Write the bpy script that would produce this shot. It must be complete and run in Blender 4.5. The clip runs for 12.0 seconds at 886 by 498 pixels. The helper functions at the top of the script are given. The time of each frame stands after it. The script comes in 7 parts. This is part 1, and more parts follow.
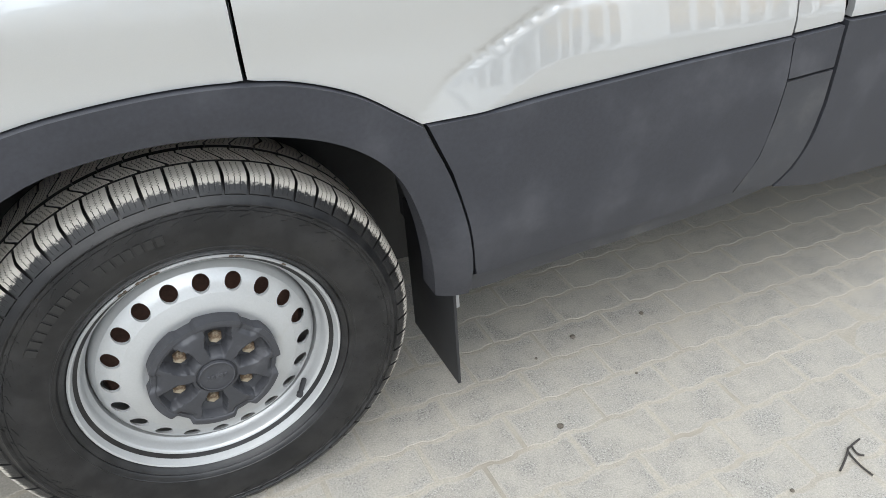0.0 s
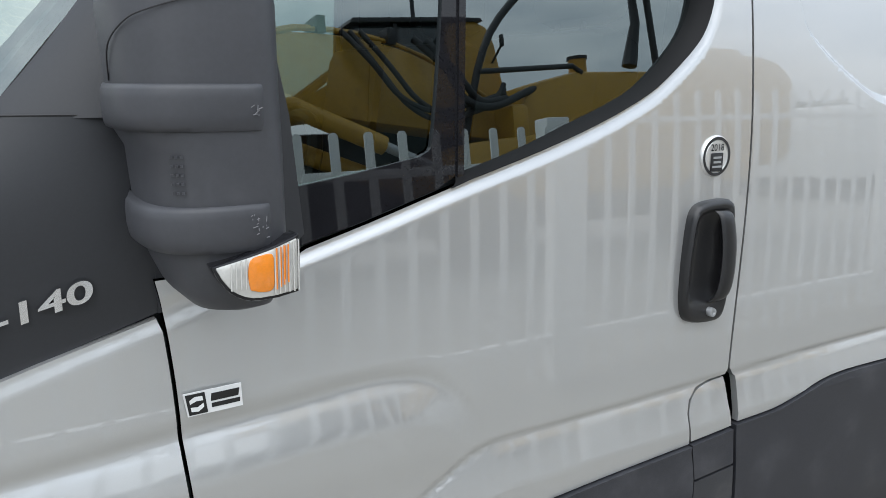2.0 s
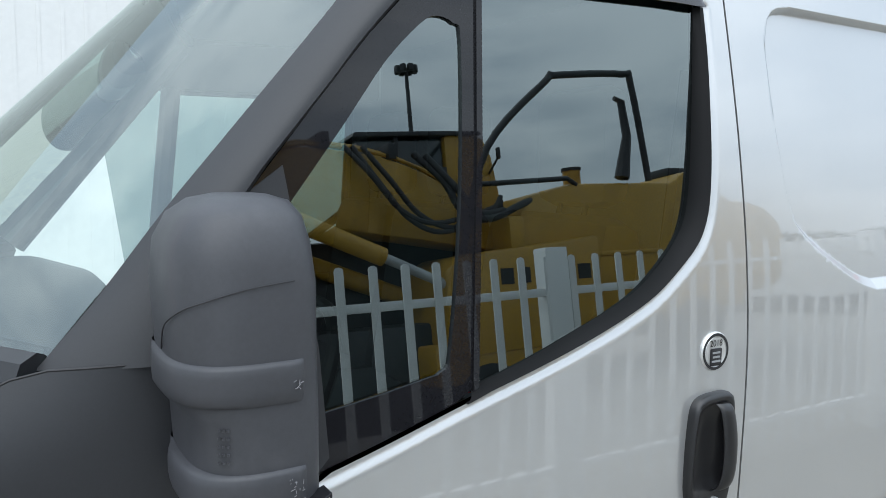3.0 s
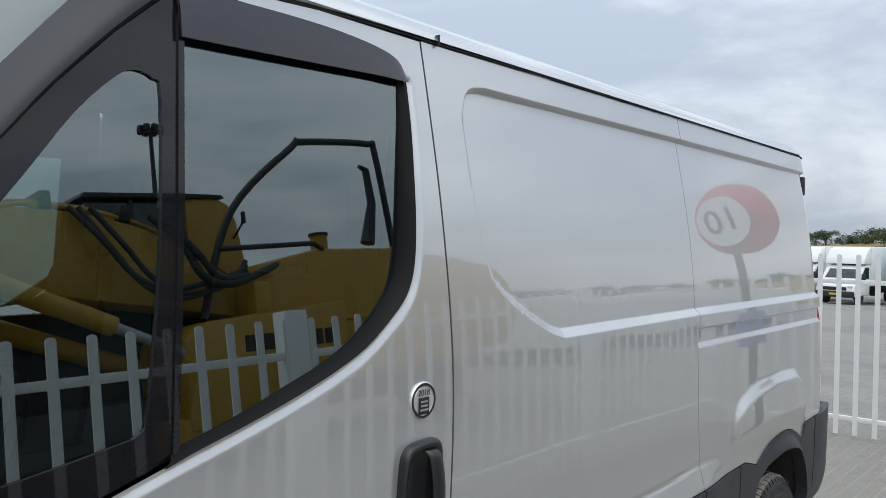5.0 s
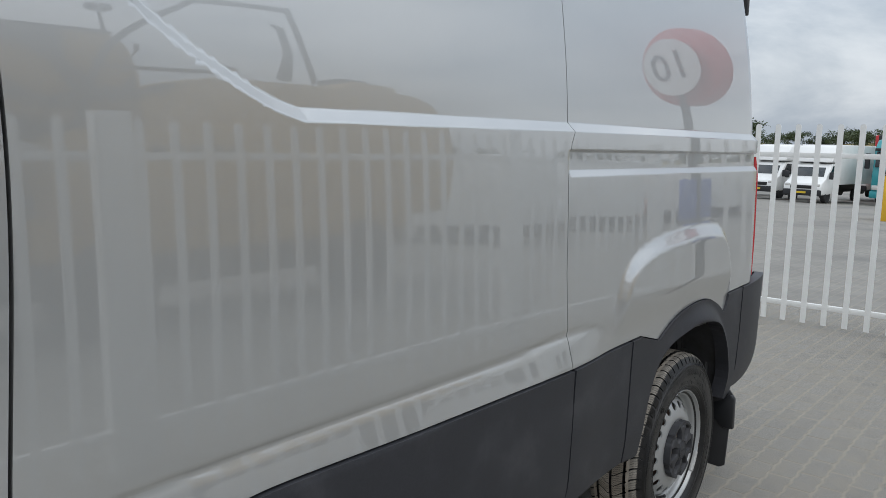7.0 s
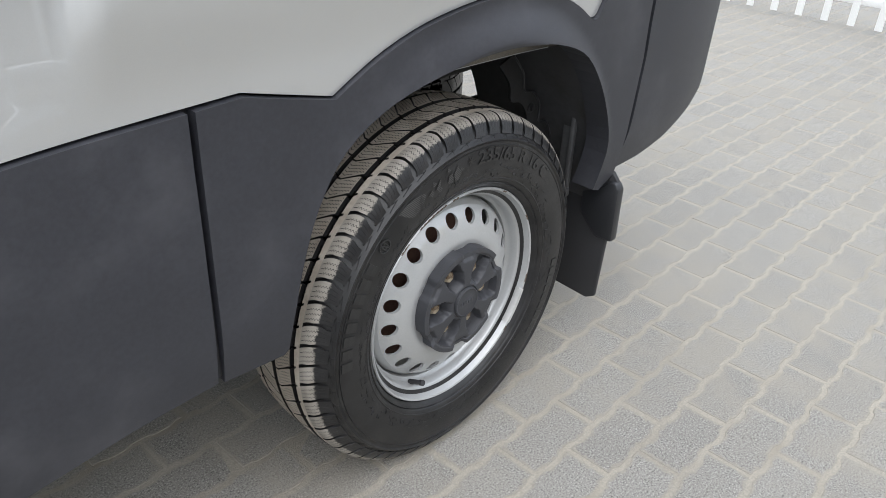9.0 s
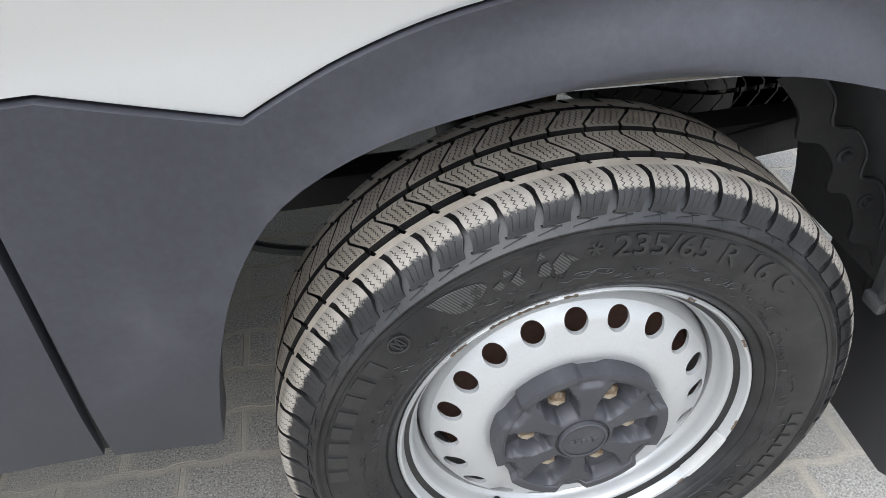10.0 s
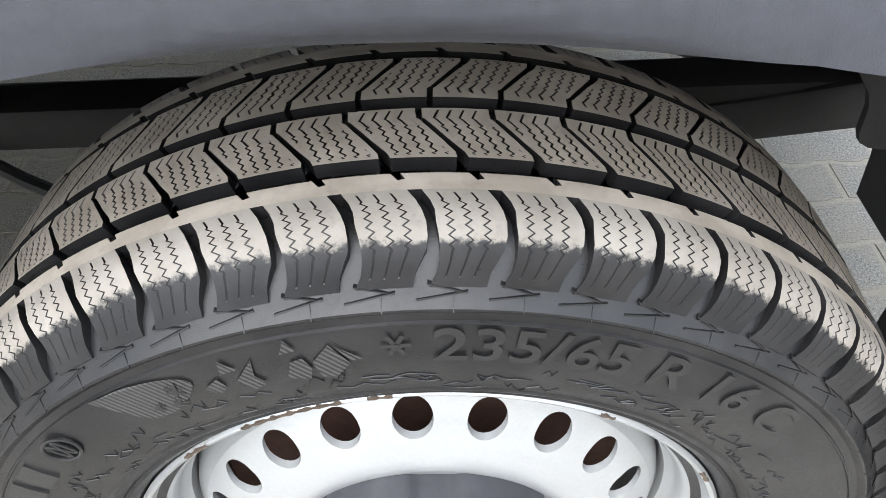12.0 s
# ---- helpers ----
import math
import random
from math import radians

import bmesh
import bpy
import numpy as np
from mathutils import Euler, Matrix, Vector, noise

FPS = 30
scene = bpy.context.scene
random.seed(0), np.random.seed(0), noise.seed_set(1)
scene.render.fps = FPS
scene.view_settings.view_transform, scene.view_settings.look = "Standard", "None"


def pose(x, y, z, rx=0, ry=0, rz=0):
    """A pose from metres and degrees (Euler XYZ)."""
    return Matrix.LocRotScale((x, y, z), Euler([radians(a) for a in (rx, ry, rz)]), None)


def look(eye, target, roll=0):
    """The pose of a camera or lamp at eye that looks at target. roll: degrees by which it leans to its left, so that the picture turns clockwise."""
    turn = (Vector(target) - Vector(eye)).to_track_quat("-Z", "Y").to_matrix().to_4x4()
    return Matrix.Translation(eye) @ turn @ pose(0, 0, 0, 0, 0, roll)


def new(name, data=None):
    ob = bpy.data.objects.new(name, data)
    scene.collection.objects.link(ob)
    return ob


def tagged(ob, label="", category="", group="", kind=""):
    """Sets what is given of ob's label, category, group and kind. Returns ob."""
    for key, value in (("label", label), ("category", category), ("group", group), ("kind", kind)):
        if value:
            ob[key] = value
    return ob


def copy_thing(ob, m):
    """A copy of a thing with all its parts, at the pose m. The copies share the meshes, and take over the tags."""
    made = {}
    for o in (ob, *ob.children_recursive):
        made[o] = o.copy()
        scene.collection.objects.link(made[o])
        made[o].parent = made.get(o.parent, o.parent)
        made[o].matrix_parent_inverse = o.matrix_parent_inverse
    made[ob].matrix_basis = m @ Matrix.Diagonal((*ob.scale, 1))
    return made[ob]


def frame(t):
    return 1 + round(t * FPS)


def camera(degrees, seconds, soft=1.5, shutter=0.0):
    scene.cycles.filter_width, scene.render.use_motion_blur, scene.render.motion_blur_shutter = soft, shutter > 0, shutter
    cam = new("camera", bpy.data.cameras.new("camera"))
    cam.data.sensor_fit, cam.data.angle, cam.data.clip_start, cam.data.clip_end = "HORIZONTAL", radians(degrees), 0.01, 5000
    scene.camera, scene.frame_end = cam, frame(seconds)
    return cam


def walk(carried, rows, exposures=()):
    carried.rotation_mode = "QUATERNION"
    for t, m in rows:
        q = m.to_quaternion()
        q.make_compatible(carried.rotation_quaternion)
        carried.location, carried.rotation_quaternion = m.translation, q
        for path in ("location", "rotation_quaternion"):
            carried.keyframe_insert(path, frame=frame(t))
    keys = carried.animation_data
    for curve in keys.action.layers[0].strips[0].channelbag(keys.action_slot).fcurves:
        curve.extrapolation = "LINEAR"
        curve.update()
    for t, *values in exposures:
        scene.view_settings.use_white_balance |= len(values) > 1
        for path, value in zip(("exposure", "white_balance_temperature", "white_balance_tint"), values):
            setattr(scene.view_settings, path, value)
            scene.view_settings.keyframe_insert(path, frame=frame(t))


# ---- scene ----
cam = camera(60.0, 12.0, 0.7)
PATH = [
    (0, (-0.109, -0.944, 1.238), (0.510, 0.225, 0.338), 2.6),
    (0.5, (-0.079, -1.024, 1.286), (0.635, 0.199, 0.540), 1.4),
    (1, (-0.079, -1.006, 1.346), (0.686, 0.271, 0.761), 0.4),
    (1.5, (-0.089, -1.015, 1.442), (0.682, 0.309, 0.982), -0.2),
    (2, (-0.108, -1.025, 1.534), (0.680, 0.325, 1.194), 0.2),
    (2.5, (-0.130, -1.038, 1.623), (0.673, 0.330, 1.414), 0.2),
    (3, (-0.164, -1.040, 1.756), (0.649, 0.329, 1.595), 0.7),
    (3.2, (-0.215, -1.026, 1.769), (0.642, 0.321, 1.659), 0.9),
    (4.8, (-0.167, -1.099, 1.758), (1.024, -0.030, 1.738), 1.1),
    (5, (-0.120, -1.123, 1.741), (1.083, -0.068, 1.726), 1.1),
    (5.5, (0.056, -1.179, 1.706), (1.283, -0.151, 1.696), 0.8),
    (6, (0.275, -1.176, 1.652), (1.503, -0.150, 1.631), 0.6),
    (6.5, (0.549, -1.073, 1.593), (1.789, -0.067, 1.485), 0.9),
    (7, (0.823, -1.011, 1.450), (2.051, -0.009, 1.233), 1.4),
    (7.5, (1.223, -0.965, 1.366), (2.431, 0.015, 0.990), 1.8),
    (7.7, (1.388, -0.951, 1.345), (2.597, 0.028, 0.869), 2.3),
    (9.3, (2.837, -0.698, 1.164), (3.724, 0.265, 0.244), -1.1),
    (9.5, (2.966, -0.661, 1.168), (3.686, 0.397, 0.208), -1.3),
    (9.8, (3.128, -0.587, 1.114), (3.552, 0.606, 0.136), -1.5),
    (10, (3.274, -0.536, 1.100), (3.457, 0.707, 0.109), -2.9),
    (10.2, (3.368, -0.455, 1.040), (3.453, 0.801, 0.052), -2.4),
    (10.5, (3.456, -0.306, 0.945), (3.492, 0.941, -0.058), -2.2),
    (10.8, (3.479, -0.212, 0.892), (3.495, 1.023, -0.124), -2.7),
    (11, (3.487, -0.176, 0.882), (3.483, 1.025, -0.175), -2.6),
    (11.5, (3.497, -0.156, 0.872), (3.496, 0.971, -0.263), -2.6),
    (12, (3.526, -0.220, 0.946), (3.538, 0.888, -0.209), -1.8),
]
EXPOSURES = [(0.0, 1.22, 6450, 10), (0.5, 1.0, 6450, 10), (1.0, 0.80, 6450, 10), (1.5, 0.56, 6400, 10), (2.0, 0.50, 6350, 10), (3.0, 0.52, 6150, 8), (4.8, 0.02, 6300, 10), (5.5, -0.22, 6350, 10), (6.5, -0.48, 6300, 10), (7.0, -0.21, 6400, 10), (7.5, 0.06, 6450, 10), (9.3, 0.97, 6450, 12), (9.6, 1.10, 6450, 12), (10.0, 1.55, 6350, 12), (10.5, 1.95, 6250, 13), (11.0, 2.12, 6400, 13), (11.5, 2.10, 6400, 13), (12.0, 2.04, 6450, 12)]
walk(cam, [(t, look(eye, target, roll)) for t, eye, target, roll in PATH], EXPOSURES)

# ---- world and light ----
world = bpy.data.worlds.new("overcast_sky")
scene.world = world
world.use_nodes = True


class Nodes:
    """Short calls for building a node tree."""

    def __init__(self, tree):
        self.tree = tree

    def add(self, kind, inputs):
        node = self.tree.nodes.new(kind)
        for slot, v in inputs.items():
            self.feed(node.inputs[slot], v)
        return node

    def feed(self, slot, v):
        if isinstance(v, bpy.types.NodeSocket):
            self.tree.links.new(v, slot)
        else:
            slot.default_value = v

    def math(self, op, a, b=0.0, c=0.0):
        node = self.tree.nodes.new("ShaderNodeMath")
        node.operation = op
        for slot, v in zip(node.inputs, (a, b, c)):
            self.feed(slot, v)
        return node.outputs[0]

    def mix(self, fac, a, b):
        node = self.tree.nodes.new("ShaderNodeMix")
        node.data_type = "RGBA"
        for slot, v in ((0, fac), (6, a), (7, b)):
            self.feed(node.inputs[slot], (*v, 1.0) if isinstance(v, tuple) else v)
        return node.outputs[2]

    def noise(self, scale, detail=4.0, rough=0.55, vector=None, dist=0.0):
        node = self.add("ShaderNodeTexNoise", {"Scale": scale, "Detail": detail, "Roughness": rough, "Distortion": dist})
        if vector is not None:
            self.feed(node.inputs["Vector"], vector)
        return node.outputs["Fac"]

    def ramp(self, fac, low, high):
        node = self.add("ShaderNodeMapRange", {0: fac, 1: low, 2: high})
        node.interpolation_type = "SMOOTHSTEP"
        return node.outputs[0]

    def place(self):
        return self.add("ShaderNodeTexCoord", {}).outputs["Object"]


SUN_EL, SUN_ROT = radians(58), radians(216)
w = Nodes(world.node_tree)
world.node_tree.nodes.clear()
sky = w.add("ShaderNodeTexSky", {})
sky.sky_type, sky.sun_disc, sky.sun_elevation, sky.sun_rotation = "NISHITA", False, SUN_EL, SUN_ROT
sky.air_density, sky.dust_density = 1.6, 3.0
coord = w.add("ShaderNodeTexCoord", {}).outputs["Generated"]
stretch = w.add("ShaderNodeMapping", {0: coord, 3: (1.0, 1.0, 2.6)}).outputs[0]
clouds = w.noise(2.6, 7.0, 0.58, stretch, 0.4)
cover = w.mix(w.ramp(clouds, 0.36, 0.68), (6.0, 6.9, 8.0), (10.8, 11.4, 12.0))
height = w.add("ShaderNodeSeparateXYZ", {0: coord}).outputs[2]
rise = w.math("ADD", 0.80, w.math("MULTIPLY", w.math("MAXIMUM", height, 0.0), 0.85))
lit = w.add("ShaderNodeVectorMath", {0: cover, 3: rise})
lit.operation = "SCALE"
dome = w.mix(0.86, sky.outputs[0], lit.outputs[0])
back = w.add("ShaderNodeBackground", {0: dome, 1: 0.1})
out = w.add("ShaderNodeOutputWorld", {0: back.outputs[0]})

sun = new("sun", bpy.data.lights.new("sun", "SUN"))
sun.data.energy, sun.data.angle, sun.data.color = 1.2, radians(70), (1.0, 0.98, 0.95)
sun.matrix_world = look((-8, -11, 22), (0, 0, 0))

# ---- materials ----


def material(name, colour, rough=0.6, metal=0.0, spread=0.12, grain=60.0, stain=2.5, bump=0.0, coat=0.0, coat_rough=0.03, rough_spread=0.1, second=None, second_cut=(0.5, 0.7), bump_scale=None):
    """A surface with grain, larger stains and relief; second: a colour that breaks through in patches."""
    mat = bpy.data.materials.new(name)
    mat.use_nodes = True
    n = Nodes(mat.node_tree)
    shader = mat.node_tree.nodes["Principled BSDF"]
    spot = n.place()
    fine, broad = n.noise(grain, 5.0, 0.6, spot), n.noise(stain, 5.0, 0.6, spot)
    both = n.math("ADD", n.math("MULTIPLY", fine, 0.5), n.math("MULTIPLY", broad, 0.5))
    dark, light = [tuple(min(1.0, c * k) for c in colour) for k in (1 - spread, 1 + spread)]
    tint = n.mix(n.ramp(both, 0.3, 0.7), dark, light)
    if second:
        tint = n.mix(n.ramp(broad, *second_cut), tint, second)
    links = mat.node_tree.links
    links.new(tint, shader.inputs["Base Color"])
    r = n.math("ADD", n.math("MULTIPLY", n.math("SUBTRACT", both, 0.5), 2 * rough_spread), rough)
    links.new(r, shader.inputs["Roughness"])
    shader.inputs["Metallic"].default_value = metal
    shader.inputs["Coat Weight"].default_value = coat
    shader.inputs["Coat Roughness"].default_value = coat_rough
    if bump:
        b = n.add("ShaderNodeBump", {"Strength": 0.6, "Distance": bump, "Height": n.noise(bump_scale or grain * 2, 3.0, 0.6, spot)})
        links.new(b.outputs[0], shader.inputs["Normal"])
    return mat


def glass_material(name, tint, ior=2.2, sheen=(1, 1, 1)):
    mat = bpy.data.materials.new(name)
    mat.use_nodes = True
    mat.node_tree.nodes.clear()
    n = Nodes(mat.node_tree)
    clear = n.add("ShaderNodeBsdfTransparent", {0: (*tint, 1)})
    gloss = n.add("ShaderNodeBsdfGlossy", {0: (*sheen, 1), "Roughness": 0.004})
    fac = n.add("ShaderNodeFresnel", {0: ior})
    mixed = n.add("ShaderNodeMixShader", {0: fac.outputs[0], 1: clear.outputs[0], 2: gloss.outputs[0]})
    n.add("ShaderNodeOutputMaterial", {0: mixed.outputs[0]})
    return mat


PAINT = material("silver_paint", (0.53, 0.535, 0.53), 0.30, 0.6, 0.03, 900, 3, 0.0, 1.0, 0.012, 0.03)
PAINT.node_tree.nodes["Principled BSDF"].inputs["Coat IOR"].default_value = 2.0
PLASTIC = material("charcoal_plastic", (0.033, 0.034, 0.040), 0.48, 0, 0.16, 140, 5, 0.00022, 0, 0, 0.12, (0.070, 0.070, 0.077), (0.50, 0.85), 1400)
PLASTIC.node_tree.nodes["Principled BSDF"].inputs["Specular IOR Level"].default_value = 0.36
PLASTIC_GREY = material("sill_plastic", (0.034, 0.035, 0.040), 0.52, 0, 0.14, 140, 4, 0.00022, 0, 0, 0.12, (0.09, 0.088, 0.085), (0.55, 0.8), 1400)
BLACK_GLOSS = material("black_gloss_trim", (0.012, 0.012, 0.014), 0.02, 0, 0.1, 200, 4, 0, 0.0, 0.05, 0.005)
BLACK_GLOSS.node_tree.nodes["Principled BSDF"].inputs["IOR"].default_value = 1.45
BLACK_PANEL = material("black_body_panel", (0.022, 0.023, 0.026), 0.50, 0, 0.1, 200, 4, 0.00008, 0, 0, 0.05, None, (0.5, 0.7), 900)
COWL = material("cowl_black", (0.020, 0.021, 0.024), 0.40, 0, 0.1, 200, 4, 0.00008, 0, 0, 0.05, None, (0.5, 0.7), 900)
DEFLECT = material("smoked_deflector", (0.030, 0.028, 0.034), 0.2, 0, 0.1, 100, 4, 0, 0.3, 0.05, 0.04)
WINDOW_SEAL = material("window_rubber", (0.005, 0.005, 0.0055), 0.6, 0, 0.15, 200, 6)
WINDOW_SEAL.node_tree.nodes["Principled BSDF"].inputs["Specular IOR Level"].default_value = 0.2
SEAL = material("rubber_seal", (0.022, 0.022, 0.024), 0.62, 0, 0.15, 200, 6)
DARK = material("underbody_black", (0.018, 0.018, 0.018), 0.7, 0, 0.3, 60, 8, 0.001)
LINER = material("wheelhouse_liner", (0.048, 0.048, 0.050), 0.5, 0, 0.3, 50, 7, 0.0008, 0, 0, 0.15, (0.035, 0.033, 0.030), (0.55, 0.75))
CHASSIS = material("chassis_paint", (0.085, 0.076, 0.056), 0.36, 0, 0.4, 140, 12, 0.0016, 0, 0, 0.15, (0.14, 0.122, 0.09), (0.45, 0.75))
RIM = material("rim_paint", (0.415, 0.422, 0.422), 0.36, 0.35, 0.05, 300, 14, 0.0001, 0.4, 0.12, 0.08, (0.36, 0.34, 0.315), (0.62, 0.86))
CAP = material("hub_cap_plastic", (0.036, 0.037, 0.042), 0.55, 0, 0.16, 180, 20, 0.0002, 0, 0, 0.12, (0.075, 0.075, 0.08), (0.55, 0.8), 1500)
RUST = material("rusty_nut", (0.15, 0.10, 0.06), 0.75, 0.3, 0.4, 300, 60, 0.0006, 0, 0, 0.1, (0.36, 0.31, 0.23), (0.42, 0.6))
DRUM = material("brake_drum_rust", (0.11, 0.058, 0.042), 0.7, 0.2, 0.3, 120, 14, 0.0006)
CHROME = material("chrome", (0.80, 0.80, 0.80), 0.08, 1.0, 0.04, 200, 20, 0, 0, 0, 0.04)
AMBER = material("amber_lens", (0.75, 0.23, 0.02), 0.12, 0, 0.1, 300, 20, 0, 0.6, 0.03)
CLEAR_LENS = material("ribbed_clear_lens", (0.62, 0.61, 0.58), 0.1, 0.3, 0.1, 300, 20, 0, 0.8, 0.02)
RED_LENS = material("red_lens", (0.45, 0.02, 0.025), 0.12, 0, 0.1, 200, 12, 0, 0.6, 0.03)
WHITE = material("white_enamel", (0.80, 0.80, 0.78), 0.38, 0, 0.04, 80, 3, 0.0001, 0, 0, 0.06, (0.62, 0.60, 0.55), (0.68, 0.85))
LABEL_WHITE = material("label_white", (0.78, 0.78, 0.77), 0.4, 0, 0.02, 300, 20)
LABEL_BLACK = material("label_black", (0.012, 0.012, 0.012), 0.4, 0, 0.1, 300, 20)
YELLOW = material("digger_yellow", (0.42, 0.235, 0.02), 0.42, 0, 0.12, 30, 2.0, 0.0006, 0.2, 0.2, 0.1, (0.28, 0.16, 0.02), (0.58, 0.8))
STEEL_DARK = material("dark_steel", (0.03, 0.03, 0.032), 0.45, 0.3, 0.2, 60, 5)
RED = material("sign_red", (0.52, 0.03, 0.035), 0.4, 0, 0.06, 60, 6)
GALV = material("galvanised_steel", (0.42, 0.43, 0.44), 0.5, 0.6, 0.12, 80, 6)
SEAT = material("seat_cloth", (0.035, 0.037, 0.043), 0.9, 0, 0.2, 300, 8, 0.0006)
WALL_DARK = material("bulkhead_board", (0.22, 0.228, 0.232), 0.8, 0, 0.15, 200, 4)
DASH = material("dash_plastic", (0.10, 0.105, 0.11), 0.6, 0, 0.12, 200, 4, 0.0003)
LINING = material("cab_lining", (0.32, 0.325, 0.32), 0.8, 0, 0.08, 200, 4, 0.0003)
GLASS = glass_material("tinted_glass", (0.30, 0.385, 0.37), 2.5, (0.88, 1.0, 1.0))
SCREEN = glass_material("windscreen_glass", (0.80, 0.90, 0.85), 2.5, (0.92, 1.0, 0.97))
FAR_GLASS = glass_material("mint_glass", (0.30, 0.38, 0.36), 1.5)
TEAL = material("teal_cab_paint", (0.02, 0.27, 0.30), 0.3, 0, 0.06, 40, 2, 0, 0.6, 0.08)
ORANGE = material("orange_paint", (0.62, 0.14, 0.03), 0.3, 0, 0.06, 40, 2, 0, 0.6, 0.08)
DARK_GLASS = material("dark_window", (0.02, 0.025, 0.028), 0.06, 0, 0.1, 60, 4, 0, 0.5, 0.02)
LEAF = material("leaves", (0.060, 0.085, 0.032), 0.6, 0, 0.4, 6, 0.8, 0)
BARK_DARK = material("dark_twig", (0.035, 0.03, 0.026), 0.85, 0, 0.3, 200, 20, 0.0005)
BARK = material("bark", (0.10, 0.08, 0.06), 0.9, 0, 0.3, 20, 3, 0.004)
GRASS = material("dry_grass", (0.26, 0.21, 0.09), 0.95, 0, 0.3, 3, 0.15, 0.03, 0, 0, 0.05, (0.12, 0.13, 0.05), (0.5, 0.7))


def rubber_material(name, dusty, reach=0.41, pale=1.0):
    """Tyre rubber; UV x counts the pitches round the tyre, UV y the rib and the way across it. Dust lies on what touches the road, not in the sipes."""
    mat = bpy.data.materials.new(name)
    mat.use_nodes = True
    n = Nodes(mat.node_tree)
    links = mat.node_tree.links
    shader = mat.node_tree.nodes["Principled BSDF"]
    spot = n.place()
    fine, broad = n.noise(420, 4.0, 0.65, spot), n.noise(26, 5.0, 0.6, spot)
    black = n.mix(n.ramp(broad, 0.35, 0.7), (0.009, 0.009, 0.0095), (0.020, 0.0195, 0.020))
    height = n.math("ADD", n.math("MULTIPLY", fine, 0.05), n.math("MULTIPLY", n.noise(1500, 2.0, 0.6, spot), 0.20))
    tint = black
    rough = n.math("ADD", n.math("MULTIPLY", fine, 0.36), 0.16)
    if dusty:
        uvs = n.add("ShaderNodeUVMap", {})
        uvs.uv_map = "UVMap"
        uv = n.add("ShaderNodeSeparateXYZ", {0: uvs.outputs[0]})
        s, u = uv.outputs[0], uv.outputs[1]
        rib = n.math("FLOOR", u)
        v = n.math("FRACT", u)
        edge = n.math("LESS_THAN", rib, 0.5)
        mid = n.math("SUBTRACT", 1.0, edge)
        first = n.math("LESS_THAN", rib, 1.5)
        closed = n.math("GREATER_THAN", rib, 2.5)
        turned = n.math("ADD", n.math("MULTIPLY", first, v), n.math("MULTIPLY", n.math("SUBTRACT", 1.0, first), n.math("SUBTRACT", 1.0, v)))
        bend = n.math("MULTIPLY", n.ramp(turned, 0.5, 0.85), n.math("MULTIPLY", mid, 0.14))
        slant = n.math("MULTIPLY", n.math("MULTIPLY", n.math("SUBTRACT", rib, 1.5), 1.1), n.math("MULTIPLY", v, mid))
        zig = n.math("MULTIPLY", n.math("SUBTRACT", n.math("PINGPONG", n.math("MULTIPLY", v, 11.0), 0.5), 0.25), n.math("ADD", n.math("MULTIPLY", edge, 0.20), n.math("MULTIPLY", mid, 0.12)))
        zone = n.math("MULTIPLY", edge, n.math("MULTIPLY", n.ramp(v, 0.34, 0.42), n.math("SUBTRACT", 1.0, n.ramp(v, 0.84, 0.9))))
        zone = n.math("ADD", zone, n.math("MULTIPLY", mid, n.math("SUBTRACT", 1.0, n.ramp(turned, 0.52, 0.58))))
        shape = n.math("ADD", n.math("ADD", n.math("ADD", s, slant), bend), n.math("MULTIPLY", zig, zone))
        count = n.math("ADD", n.math("MULTIPLY", edge, 3.85), n.math("MULTIPLY", mid, 5.3))
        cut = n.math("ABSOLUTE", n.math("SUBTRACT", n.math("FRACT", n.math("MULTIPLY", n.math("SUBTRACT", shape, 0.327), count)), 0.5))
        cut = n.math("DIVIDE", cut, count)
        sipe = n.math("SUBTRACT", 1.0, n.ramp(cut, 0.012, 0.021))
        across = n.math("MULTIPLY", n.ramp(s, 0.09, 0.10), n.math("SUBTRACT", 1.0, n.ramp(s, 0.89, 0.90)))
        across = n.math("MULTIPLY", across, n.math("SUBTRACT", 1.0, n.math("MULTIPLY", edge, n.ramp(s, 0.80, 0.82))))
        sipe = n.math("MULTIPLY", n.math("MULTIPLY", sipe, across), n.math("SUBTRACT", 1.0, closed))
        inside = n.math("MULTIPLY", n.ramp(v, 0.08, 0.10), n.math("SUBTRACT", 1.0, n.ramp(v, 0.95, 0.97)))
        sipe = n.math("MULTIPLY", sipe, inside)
        low = n.ramp(n.math("ADD", v, n.math("MULTIPLY", n.math("SUBTRACT", n.noise(160, 5.0, 0.7, spot), 0.5), 0.34)), reach, reach + 0.09)
        worn = n.math("MAXIMUM", mid, low)
        patch = n.ramp(n.noise(90, 5.0, 0.7, spot), 0.18, 0.5)
        dust = n.math("MULTIPLY", n.math("MULTIPLY", worn, n.math("ADD", 0.72, n.math("MULTIPLY", patch, 0.28))), n.math("SUBTRACT", 1.0, sipe))
        tone = n.mix(n.ramp(broad, 0.35, 0.7), (0.238, 0.217, 0.186), (0.300, 0.277, 0.243))
        tone = n.mix(mid, tone, n.mix(n.ramp(broad, 0.35, 0.7), (0.31, 0.272, 0.224), (0.41, 0.365, 0.308)))
        tone = n.mix(pale - 1.0, tone, (0.62, 0.585, 0.52))
        tint = n.mix(dust, black, tone)
        # near black, below the rubber's own tone: shade painted into the cuts
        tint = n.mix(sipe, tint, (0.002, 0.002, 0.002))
        rough = n.math("ADD", rough, n.math("MULTIPLY", dust, 0.35))
        height = n.math("SUBTRACT", height, n.math("MULTIPLY", sipe, 0.7))
    else:
